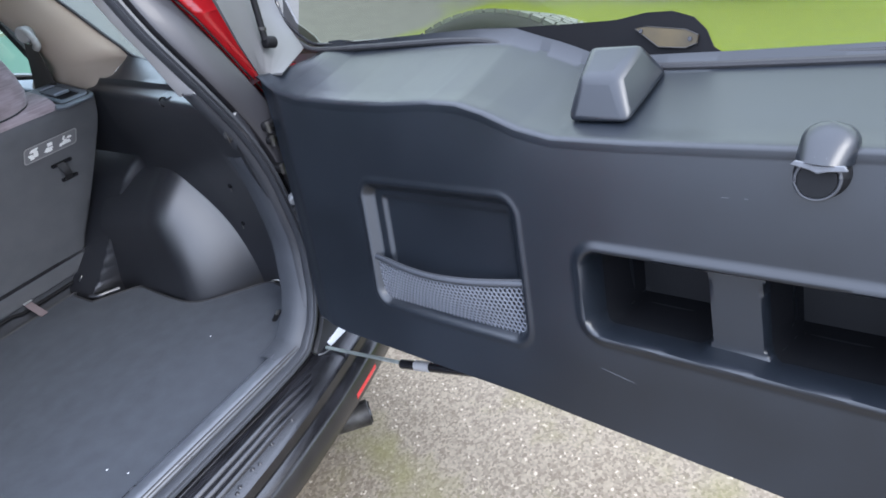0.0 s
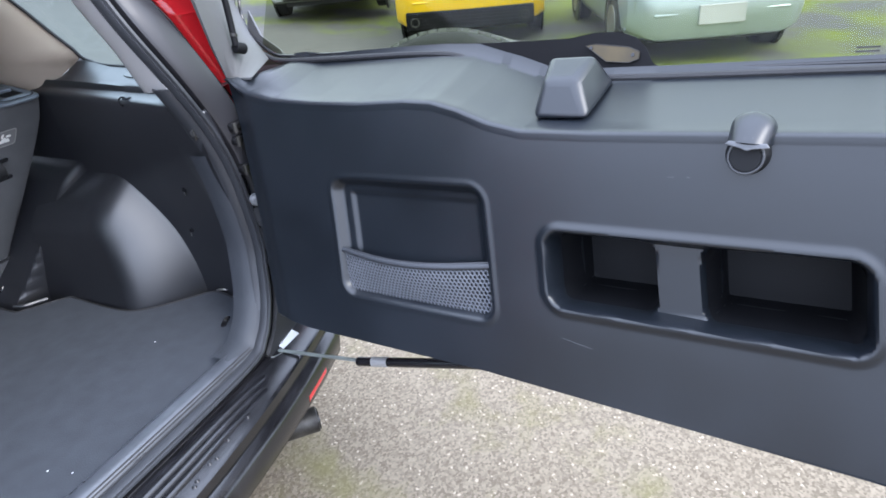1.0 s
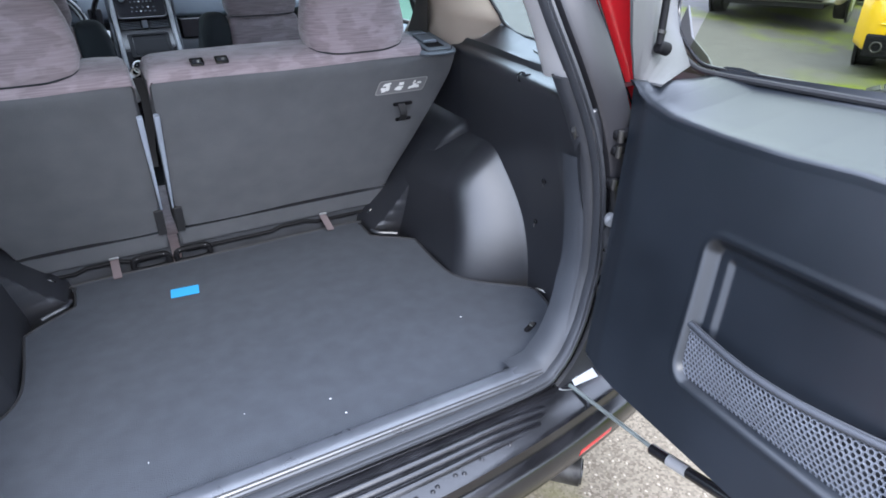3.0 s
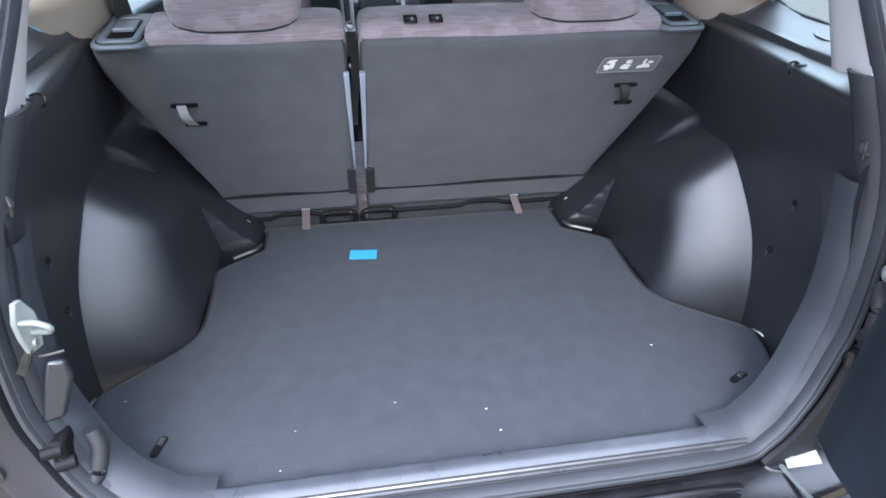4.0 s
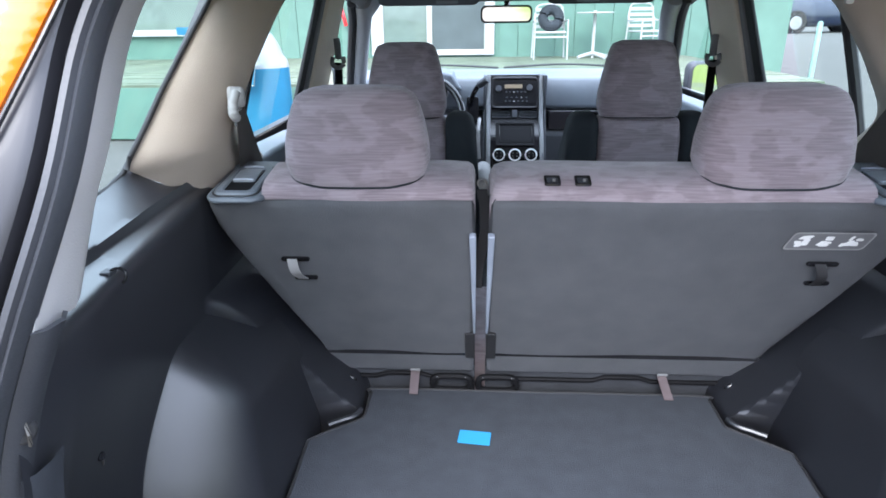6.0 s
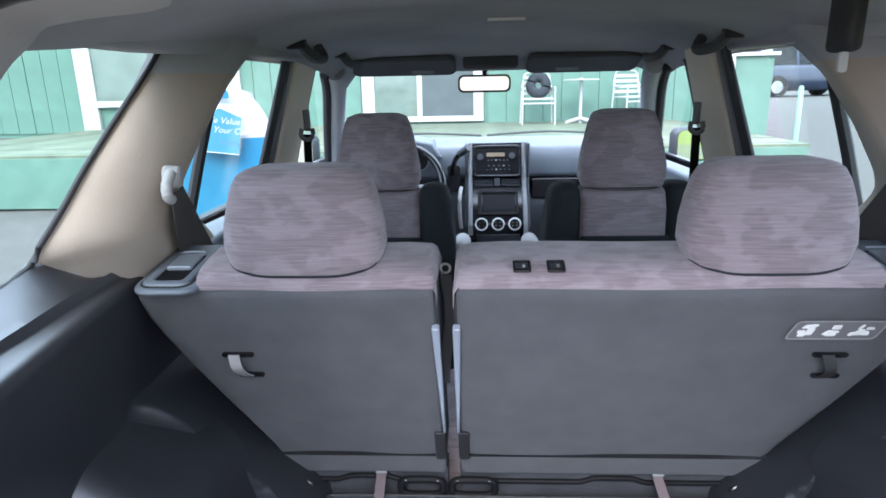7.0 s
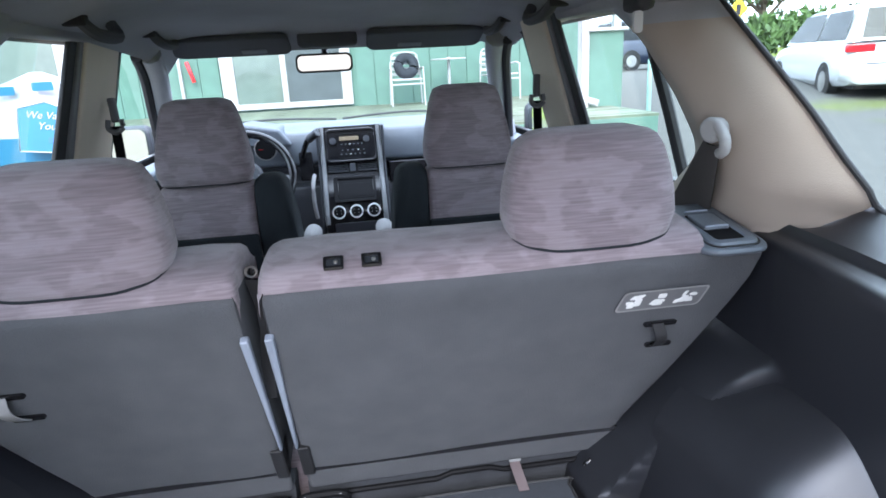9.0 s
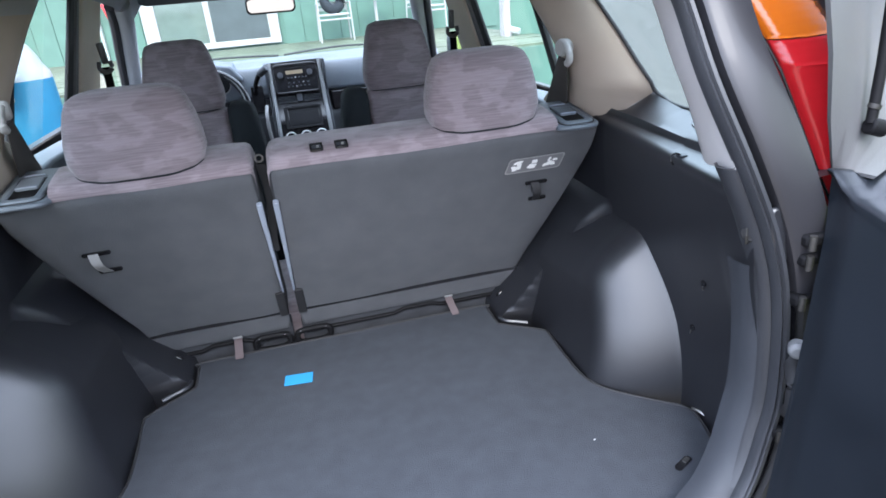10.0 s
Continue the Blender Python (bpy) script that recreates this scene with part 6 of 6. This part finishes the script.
def parked_car(label, x, y, z, heading, paint, L, W, H, belt, cabin, plate=None, lamp=None, group="parked cars", bumper=(0.22, 0.56), lower=None):
    """A car seen from behind; its rear is at y=0 of its own frame, its length along +y."""
    m = turned(x, y, z, heading)
    c = thing("parked_car", label, "car", (x, y, z), group=group)
    P = lambda a, b, h: m @ Vector((a, b, h))  # noqa: E731
    w = W / 2
    # lower body: cross-sections along the length
    rows = []
    for t, zb, zt, k in ((0.0, 0.42, belt - 0.22, 0.82), (0.012, 0.30, belt - 0.12, 0.93), (0.04, 0.26, belt - 0.02, 0.975), (0.12, 0.24, belt, 1.0), (0.3, 0.22, belt, 1.0), (0.5, 0.22, belt - 0.01, 1.0), (0.7, 0.22, belt - 0.03, 1.0), (0.88, 0.24, belt - 0.12, 0.97), (0.97, 0.28, belt - 0.24, 0.9), (1.0, 0.36, belt - 0.34, 0.78)):
        sec = [(-0.90, zb), (-0.985, zb + 0.10), (-1.0, zb + 0.28), (-0.985, zt - 0.12), (-0.93, zt - 0.02), (-0.80, zt), (0, zt + 0.015), (0.80, zt), (0.93, zt - 0.02), (0.985, zt - 0.12), (1.0, zb + 0.28), (0.985, zb + 0.10), (0.90, zb), (-0.90, zb)]
        rows.append([P(a * w * k, t * L, h) for a, h in sec])
    bm = sheet(rows)
    bmesh.ops.remove_doubles(bm, verts=bm.verts, dist=0.001)
    bmesh.ops.holes_fill(bm, edges=bm.edges, sides=40)
    body = part("body", bm, paint, c, bevel=0.01)
    # cabin: pillars and roof in paint, panes in dark glass
    y0, y1, y2, y3 = (v * L for v in cabin)
    rows = []
    for yb, h, k in ((y0, belt - 0.01, 0.80), (y0 + (y1 - y0) * 0.9, H - 0.05, 0.66), (y1, H - 0.02, 0.64), (0.5 * (y1 + y2), H, 0.66), (y2, H - 0.03, 0.65), (y3, belt - 0.02, 0.82)):
        rows.append([P(a, yb, hh) for a, hh in ((-0.92 * w, min(belt - 0.03, h)), (-k * w * 1.06, max(belt - 0.03, h - 0.06)), (-k * w * 0.9, h), (0, h + 0.015), (k * w * 0.9, h), (k * w * 1.06, max(belt - 0.03, h - 0.06)), (0.92 * w, min(belt - 0.03, h)))])
    part("cabin", sheet(rows), paint, c)
    def pane(pts, name):
        bm = bmesh.new()
        bm.faces.new([bm.verts.new(P(*p)) for p in pts])
        bmesh.ops.solidify(bm, geom=bm.faces[:], thickness=0.006)
        return part(name, bm, DARKGLASS, c, "dark window glass")
    e = 0.012
    pane([(-0.70 * w, y0 + 0.02 - e, belt + 0.05), (0.70 * w, y0 + 0.02 - e, belt + 0.05), (0.58 * w, y0 + (y1 - y0) * 0.80 - e, H - 0.10), (-0.58 * w, y0 + (y1 - y0) * 0.80 - e, H - 0.10)], "rear_window")
    for s in (1, -1):
        ym = 0.5 * (y1 + y2)
        for a0, a1, b0, b1 in ((y0 + 0.30 * (y1 - y0) + 0.1, y1 + 0.02, ym - 0.05, ym - 0.05), (ym + 0.03, ym + 0.03, y2 - 0.02, y3 - 0.28)):
            pane([(s * (0.905 * w + e), a0, belt + 0.03), (s * (0.74 * w + e), a1 + 0.05, H - 0.11), (s * (0.74 * w + e), b0, H - 0.11), (s * (0.905 * w + e), b1, belt + 0.03)], "side_window")
        lp = lamp or (0.62, 0.97, belt - 0.20, belt - 0.04)
        bm = box((s * lp[0] * w, -0.012, lp[2]), (s * lp[1] * w, 0.10, lp[3]), m=m)
        part("tail_lamp", bm, RED, c, "red tail lamp", bevel=0.02, seg=3)
        for yy in (0.19 * L, 0.80 * L):
            cc = P(s * (w - 0.10), yy, 0.32)
            ax = (m.to_3x3() @ Vector((1, 0, 0)))
            wh = part("wheel", disc(cc, ax, 0.32, 0.21, 32), RUBBER, c, "black wheel", bevel=0.03)
            part("rim", disc(cc + ax * s * 0.10, ax, 0.20, 0.02, 24), STEEL, wh, "alloy rim")
            part("wheel_arch", disc(cc + ax * s * 0.085, ax, 0.37, 0.04, 32), GLOSS, c, "dark wheel opening")
    # bumper: a bowed section swept across, pulled in under
    b0, b1 = bumper
    rows = []
    for i in range(21):
        a = -1 + i / 10
        bl = b0 + 0.10 * max(0, abs(a) - 0.72) / 0.28
        y = -0.075 + 0.05 * a * a + 0.16 * max(0, abs(a) - 0.86) / 0.14
        rows.append([P(a * w * 0.985, yy, h) for yy, h in ((0.14, b1 + 0.02), (y + 0.012, b1 + 0.01), (y, b1 - 0.03), (y - 0.008, 0.45 * b0 + 0.55 * b1), (y - 0.004, 0.5 * (b0 + b1)), (y + 0.006, bl + 0.08), (y + 0.03, bl + 0.02), (y + 0.09, bl), (0.3, bl + 0.02))])
    bmp = part("bumper", sheet(rows), paint, c)
    part("bumper_strip", box((-0.74 * w, -0.07, 0.40 * b0 + 0.6 * b1), (0.74 * w, 0.10, 0.40 * b0 + 0.6 * b1 + 0.03), m=m), paint, bmp, bevel=0.012, seg=3)
    part("hatch_line", box((-0.62 * w, -0.004, b1 + 0.025), (0.62 * w, 0.05, b1 + 0.04), m=m), GLOSS, body, "dark shut line")
    part("hatch_handle", box((-0.09, -0.012, b1 + 0.12), (0.09, 0.05, b1 + 0.15), m=m), GREYP, body, "grip over the plate", bevel=0.006)
    if lower:
        part("diffuser", box((-0.84 * w, -0.092, b0 + 0.005), (0.84 * w, 0.1, b0 + 0.245), m=m), PRINT, bmp, "black lower grille", bevel=0.02)
        for k in range(5):
            part("grille_bar", box((-0.78 * w, -0.098, b0 + 0.04 + 0.04 * k), (0.78 * w, -0.08, b0 + 0.048 + 0.04 * k), m=m), PRINT, bmp, bevel=0.002)
        for s in (1, -1):
            part("exhaust", tube([P(s * 0.72 * w + 0.052 * math.cos(q), -0.098, b0 + 0.12 + 0.052 * math.sin(q)) for q in (2 * math.pi * i / 20 for i in range(20))], 0.009, 8, closed=True), DARKSTEEL, bmp, "round exhaust")
    else:
        part("valance", box((-0.70 * w, 0.02, b0 - 0.02), (0.70 * w, 0.1, b0 + 0.01), m=m), RUBBER, bmp, "black lower valance", bevel=0.02)
    part("underside", box((-0.70 * w, 0.25, 0.19), (0.70 * w, L - 0.4, 0.26), m=m), RUBBER, c, "black underside")
    px, pz, pw, ph, pm = plate or (0, belt - 0.36, 0.32, 0.16, WHITEPAINT)
    pl = part("plate", box((px - pw / 2, -0.096, pz - ph / 2), (px + pw / 2, -0.02, pz + ph / 2), m=m), pm, c, "rear plate", bevel=0.004)
    if pm is not WHITEPAINT:
        part("plate_bar", box((px - pw * 0.32, -0.099, pz - ph * 0.14), (px + pw * 0.32, -0.09, pz + ph * 0.14), m=m), GREYTRIM if pm is WHITEPAINT else DECK, pl, "plain bar")
    return c


parked_car("pale silver hatchback with a blank white plate", 6.46, -0.82, 0.0, -68, SILVER, 4.15, 1.74, 1.54, 1.06, (0.04, 0.17, 0.56, 0.74), plate=(0.0, 0.48, 0.44, 0.18, WHITEPAINT), lamp=(0.56, 0.97, 0.76, 0.98), bumper=(0.24, 0.64))
parked_car("bright yellow sports coupe with a black lower grille", 7.42, 2.20, 0.0, -70, YELLOW, 4.6, 1.98, 1.48, 1.10, (0.10, 0.32, 0.50, 0.70), plate=(0.0, 0.685, 0.40, 0.19, GREENPLATE), lamp=(0.55, 0.92, 0.82, 0.96), bumper=(0.22, 0.78), lower=True)
parked_car("white off-roader with a dark lower bumper and green plate", 8.75, 5.35, 0.20, -66, CARWHITE, 4.6, 2.0, 1.7, 1.05, (0.03, 0.10, 0.56, 0.74), plate=(-0.1, 0.45, 0.40, 0.18, GREENPLATE), bumper=(0.32, 0.60))
parked_car("white family van with dark rear glass", 9.85, 9.75, 0.50, -22, CARWHITE, 5.1, 1.98, 1.72, 1.06, (0.02, 0.08, 0.62, 0.80), plate=(0.0, 0.86, 0.32, 0.16, WHITEPAINT), lamp=(0.50, 0.97, 0.86, 1.0), bumper=(0.27, 0.62))
parked_car("dark blue off-roader parked across the road", 8.9, 21.6, 0.97, -82, CARBLUE, 4.5, 1.85, 1.72, 1.0, (0.03, 0.10, 0.60, 0.78))

# ------------------------------------------------------------ house with porch
WY, DZ = 10.0, 0.95
house = thing("house", "green board-sided office with white trims and a sliding window", "building", (0, WY, 0.2))
part("wall", box((-20, WY + 0.03, 0.2), (3.9, WY + 0.3, 4.6)), GREEN, house, "green board wall")
part("roof", box((-20.5, WY - 0.9, 4.6), (4.4, WY + 4, 4.8)), GREYP, house, "grey roof edge")
win = part("window", box((-1.93, WY - 0.02, 1.03), (0.075, WY + 0.02, 3.1)), HOUSEGLASS, house, "large sliding window")
for a, b in ((-1.93, -1.72), (-1.02, -0.93), (-0.09, 0.075)):
    part("jamb", box((a, WY - 0.05, 1.0), (b, WY + 0.03, 3.2)), WHITEPAINT, win, "white window frame", bevel=0.01)
part("sill", box((-1.93, WY - 0.06, 0.98), (0.075, WY + 0.03, 1.07)), WHITEPAINT, win, "white sill", bevel=0.01)
part("blind", box((-0.92, WY - 0.026, 1.08), (-0.10, WY - 0.022, 3.1)), SCREEN, win, "grey insect screen")
for a, b in ((-6.75, -6.45), (-4.25, -3.95), (-2.55, -2.5)):
    part("trim_board", box((a, WY - 0.05, 0.9), (b, WY + 0.03, 4.4)), WHITEPAINT, house, "white trim board", bevel=0.01)
w2 = part("window", box((-6.45, WY - 0.02, 1.4), (-4.25, WY + 0.02, 3.4)), HOUSEGLASS, house, "window with pale reflections painted in")
part("sill", box((-6.5, WY - 0.06, 1.32), (-4.2, WY + 0.03, 1.42)), WHITEPAINT, w2, "white sill")
part("hose", tube(smooth_line([(-2.40, WY - 0.06, 1.75), (-2.36, WY - 0.07, 1.6), (-2.33, WY - 0.06, 1.45)], 4), 0.03, 8), RED, house, "red pipe on the wall")
deck = thing("porch_deck", "low green painted timber porch deck", "deck", (0, 7.5, 0.6))
part("fascia", box((-7, 5.70, 0.40), (3.10, 5.76, DZ - 0.03)), GREEN, deck, "green fascia board", bevel=0.004)
part("fascia", box((3.06, 5.76, 0.40), (3.10, WY, DZ - 0.03)), GREEN, deck, "green side board", bevel=0.004)
half_wall = thing("porch_wall", "green half-height porch wall with white cap", "wall", (3.4, 7.2, DZ))
part("panel", box((2.83, 6.9, 0.4), (3.24, 7.0, 1.80)), GREEN, half_wall)
part("cap", box((2.80, 6.86, 1.80), (3.29, 7.04, 1.84)), WHITEPAINT, half_wall, "white cap board", bevel=0.006)
part("post", box((2.72, 6.9, 0.9), (2.83, 7.0, 4.4)), WHITEPAINT, half_wall, "white porch post", bevel=0.006)
part("post", box((3.13, 6.92, 1.84), (3.22, 7.0, 4.4)), WHITEPAINT, half_wall, "white porch post", bevel=0.006)
part("downpipe", tube(smooth_line([(2.76, 6.86, 3.5), (2.76, 6.86, 1.14), (2.79, 6.82, 1.04), (2.88, 6.74, 1.0)], 4), 0.04, 8), WHITEPAINT, half_wall, "white downpipe")
part("red_sign", box((3.62, 7.6, 2.15), (3.9, 7.62, 2.32)), RED, half_wall, "red and white notice")
pole = thing("bollard", "pale green steel bollard by the porch", "bollard", (4.5, 8.9, 0.7))
part("pipe", tube([(4.6, 8.9, 0.6), (4.59, 8.9, 1.42), (4.59, 8.9, 1.45)], 0.036, 14, radii=[0.036, 0.036, 0.022]), PALEGREEN, pole)


def chair(x, y, rz, label):
    """A white metal garden chair with a slatted or padded back."""
    m = pose(x, y, DZ, 0, 0, rz) @ Matrix.Scale(0.88, 4)
    c = thing("garden_chair", label, "chair", (x, y, DZ), group="porch chairs")
    P = lambda *p: m @ Vector(p)  # noqa: E731
    for s in (1, -1):
        part("leg", tube([P(s * 0.28, -0.22, 0), P(s * 0.27, -0.22, 0.62)], 0.012, 8), WHITEPAINT, c)
        part("leg", tube([P(s * 0.28, 0.24, 0), P(s * 0.26, 0.22, 0.62)], 0.012, 8), WHITEPAINT, c)
        part("armrest", tube(smooth_line([P(s * 0.27, -0.22, 0.60), P(s * 0.28, -0.1, 0.63), P(s * 0.26, 0.22, 0.62), P(s * 0.22, 0.25, 0.84)], 4), 0.012, 8), WHITEPAINT, c)
    part("back_frame", tube(smooth_line([P(-0.24, 0.23, 0.5), P(-0.22, 0.26, 0.82), P(-0.1, 0.27, 0.88), P(0.1, 0.27, 0.88), P(0.22, 0.26, 0.82), P(0.24, 0.23, 0.5)], 4), 0.012, 8), WHITEPAINT, c)
    part("seat", box((-0.25, -0.22, 0.42), (0.25, 0.22, 0.45), m=m), WHITEPAINT, c, bevel=0.01)
    part("stretcher", tube([P(-0.27, -0.22, 0.36), P(0.27, -0.22, 0.36)], 0.012, 8), WHITEPAINT, c)
    for k in range(4):
        part("slat", box((-0.22, 0.24, 0.50 + 0.09 * k), (0.22, 0.26, 0.55 + 0.09 * k), m=m), WHITEPAINT, c)
    return c


chair(0.89, 9.3, 0, "white metal garden chair with a round dark cushion")
cush = thing("round_cushion", "round dark grey ring cushion leaning on the chair", "cushion", (0.89, 9.25, 1.42))
part("ring", tube([(0.90 + 0.12 * math.cos(q), 9.34 + 0.05 * math.sin(q), 1.53 + 0.12 * math.sin(q)) for q in (2 * math.pi * i / 28 for i in range(28))], 0.075, 12, closed=True), DARKCLOTH, cush, "dark padded ring")
chair(2.36, 9.4, 20, "white metal garden chair against the wall")
tb = thing("porch_table", "tall white round pedestal table on the porch", "table", (1.56, 9.4, DZ))
part("top", disc((1.56, 9.4, 1.60), (0, 0, 1), 0.27, 0.02, 28), WHITEPAINT, tb, bevel=0.006)
part("pedestal", tube([(1.56, 9.4, DZ), (1.56, 9.4, 1.63)], 0.024, 12), WHITEPAINT, tb)
for q in (30, 120, 210, 300):
    part("foot", tube([(1.56, 9.4, DZ + 0.08), (1.56 + 0.28 * math.cos(radians(q)), 9.4 + 0.28 * math.sin(radians(q)), DZ + 0.02)], 0.025, 8), WHITEPAINT, tb)

# advertising display by the driver's side
ad = thing("advertising_display", "blue and white vinyl advertising display with a blue sign", "advert", (-2.3, 4.6, 0.3))
cx_, cy_, r_ = -2.2, 4.75, 0.46


def ring_at(z, r, sway=0.0):
    return [(cx_ + sway + r * math.cos(q), cy_ + 0.6 * r * math.sin(q), z) for q in (2 * math.pi * i / 36 for i in range(37))]


part("lower_wrap", sheet([ring_at(z, r_) for z in (0.30, 0.5, 0.9, 1.18)], 0.004), SIGNBLUE, ad, "bright blue lower wrap")
part("upper_wrap", sheet([ring_at(1.18 + 0.05 * i, r_ * (1 - 0.03 * i ** 1.3) + 0.006 * math.sin(3 * i), 0.006 * math.sin(2 * i)) for i in range(8)], 0.004), VINYL, ad, "crumpled white upper wrap")
part("top", sheet([ring_at(1.53 + 0.03 * i, r_ * (0.60 - 0.17 * i)) for i in range(4)], 0.004), VINYL, ad, "white folded top")
for k, (q, z) in enumerate(((250, 1.50), (290, 1.52), (215, 1.47))):
    part("blue_patch", prism(rounded(-0.07, -0.03, 0.07, 0.03, 0.01), 0.006, lambda a, b, d: (cx_ + (r_ * 0.80 + d) * math.cos(radians(q)) + a, cy_ + 0.6 * (r_ * 0.80 + d) * math.sin(radians(q)) - 0.02, z + b)), SIGNBLUE, ad, "blue printed patch")
sm = pose(-2.06, 4.42, 1.27, 82, 7, 6) @ Matrix.Scale(0.80, 4)
board_ob = part("sign_board", prism([(-0.20, -0.24), (0.20, -0.24), (0.21, 0.12), (0.0, 0.19), (-0.21, 0.12)], 0.012, lambda a, b, d: sm @ Vector((a, b, d))), SIGNBLUE, ad, "blue sign board with white script")
part("border", tube([sm @ Vector(p) for p in ((-0.20, -0.24, 0.012), (0.20, -0.24, 0.012), (0.21, 0.12, 0.012), (0.0, 0.19, 0.012), (-0.21, 0.12, 0.012))], 0.006, 6, closed=True), WHITEPAINT, board_ob, "white border")
for k, (words, px, pz) in enumerate((("We Value", -0.15, 0.045), ("Your Car", -0.06, -0.045))):
    cu = bpy.data.curves.new("lettering", "FONT")
    cu.body, cu.size, cu.extrude, cu.shear = words, 0.085, 0.002, 0.25
    cu.materials.append(WHITEPAINT)
    t_ob = new("lettering", cu)
    t_ob.matrix_basis = sm @ pose(px, pz, 0.016)
    t_ob.parent = board_ob
    t_ob.matrix_parent_inverse = parent_world(board_ob).inverted()
    tagged(t_ob, "white lettering")
part("arrow_shape", box((0.02, -0.16, 0.012), (0.18, -0.11, 0.016), m=sm), DARKBLUE, board_ob, "dark blue arrow shape")

# trees and a hedge far behind
random.seed(21)


def leafy(name, label, x, y, z, w, h, trunk, n, material):
    t = thing(name, label, "tree" if trunk else "hedge", (x, y, z))
    if trunk:
        part("trunk", tube([(x, y, z), (x + 0.1, y, z + trunk), (x + 0.05, y + 0.1, z + trunk + h * 0.5)], 0.2, 10, radii=[0.22, 0.16, 0.06]), BARK, t)
        for k in range(5):
            q = 1.3 * k
            part("limb", tube([(x + 0.05, y, z + trunk + 0.2 * k), (x + w * 0.3 * math.cos(q), y + w * 0.3 * math.sin(q), z + trunk + h * 0.35 + 0.2 * k)], 0.06, 6, radii=[0.09, 0.03]), BARK, t)
    bm = bmesh.new()
    for _ in range(n):
        q, v = random.uniform(0, 2 * math.pi), random.uniform(-1, 1)
        r = random.random() ** 0.4 * (0.75 + 0.35 * noise.noise((3 * math.cos(q), 3 * math.sin(q), 2 * v)))
        k = math.sqrt(1 - v * v)
        p = Vector((x + 0.5 * w * r * k * math.cos(q), y + 0.5 * w * r * k * math.sin(q) * (0.5 if not trunk else 1), z + trunk + h * 0.5 + 0.5 * h * r * v))
        s_ = random.uniform(0.12, 0.28)
        mm = Matrix.Translation(p) @ Euler((random.uniform(0, 6), random.uniform(0, 6), random.uniform(0, 6))).to_matrix().to_4x4()
        vs = [bm.verts.new(mm @ Vector(c)) for c in ((-s_, 0, 0), (0, -s_ * 0.5, 0.05), (s_, 0, 0), (0, s_ * 0.5, 0.05))]
        bm.faces.new(vs)
    part("crown" if trunk else "foliage", bm, material, t, smooth=False)
    return t


for x, y, w, h in ((19, 27, 7, 6), (22, 36, 9, 8), (30, 30, 10, 9)):
    leafy("tree", "leafy green tree behind the parked cars", x, y, ground_z(x, y), w, h, 1.6, 1500, LEAF)
leafy("hedge", "clipped green hedge behind the parked cars", 19, 24, ground_z(19, 24), 12, 2.2, 0, 1800, LEAF)
sg = thing("warning_sign", "yellow diamond road sign on a post", "road sign", (13.2, 20, ground_z(13, 20)))
part("post", tube([(13.2, 20, 0.9), (13.2, 20, 3.0)], 0.04, 8), STEEL, sg)
part("plate", prism([(0, -0.35), (0.35, 0), (0, 0.35), (-0.35, 0)], 0.02, lambda a, b, d: (13.2 + a, 19.93 - d, 2.8 + b)), SIGNYELLOW, sg, "yellow diamond plate")
part("arrow_bar", box((13.12, 19.9, 2.62), (13.28, 19.91, 2.95)), RUBBER, sg, "plain dark bar")

# boards of the house wall and of the deck
board_mesh = bpy.data.meshes.new("board")
bm = box((-0.145, -0.012, -1.85), (0.145, 0.012, 1.85))
bm.to_mesh(board_mesh)
bm.free()
board_mesh.materials.append(GREEN)
for i in range(48):
    x = -10.2 + 0.30 * i
    if -1.95 < x < 0.10 or -6.5 < x < -4.2 or x > 3.8:
        continue
    ob = new("board", board_mesh)
    ob.location = (x, WY + 0.018 + random.uniform(-0.003, 0.003), 2.75)
    ob.parent = house
    ob.matrix_parent_inverse = parent_world(house).inverted()
plank_mesh = bpy.data.meshes.new("plank")
bm = box((-4.89, -0.066, -0.015), (4.89, 0.066, 0.015))
bm.to_mesh(plank_mesh)
bm.free()
plank_mesh.materials.append(DECK)
for i in range(31):
    ob = new("plank", plank_mesh)
    ob.location = (-1.78, 5.77 + 0.14 * i, DZ - 0.015 + random.uniform(-0.003, 0.003))
    ob.parent = deck
    ob.matrix_parent_inverse = parent_world(deck).inverted()
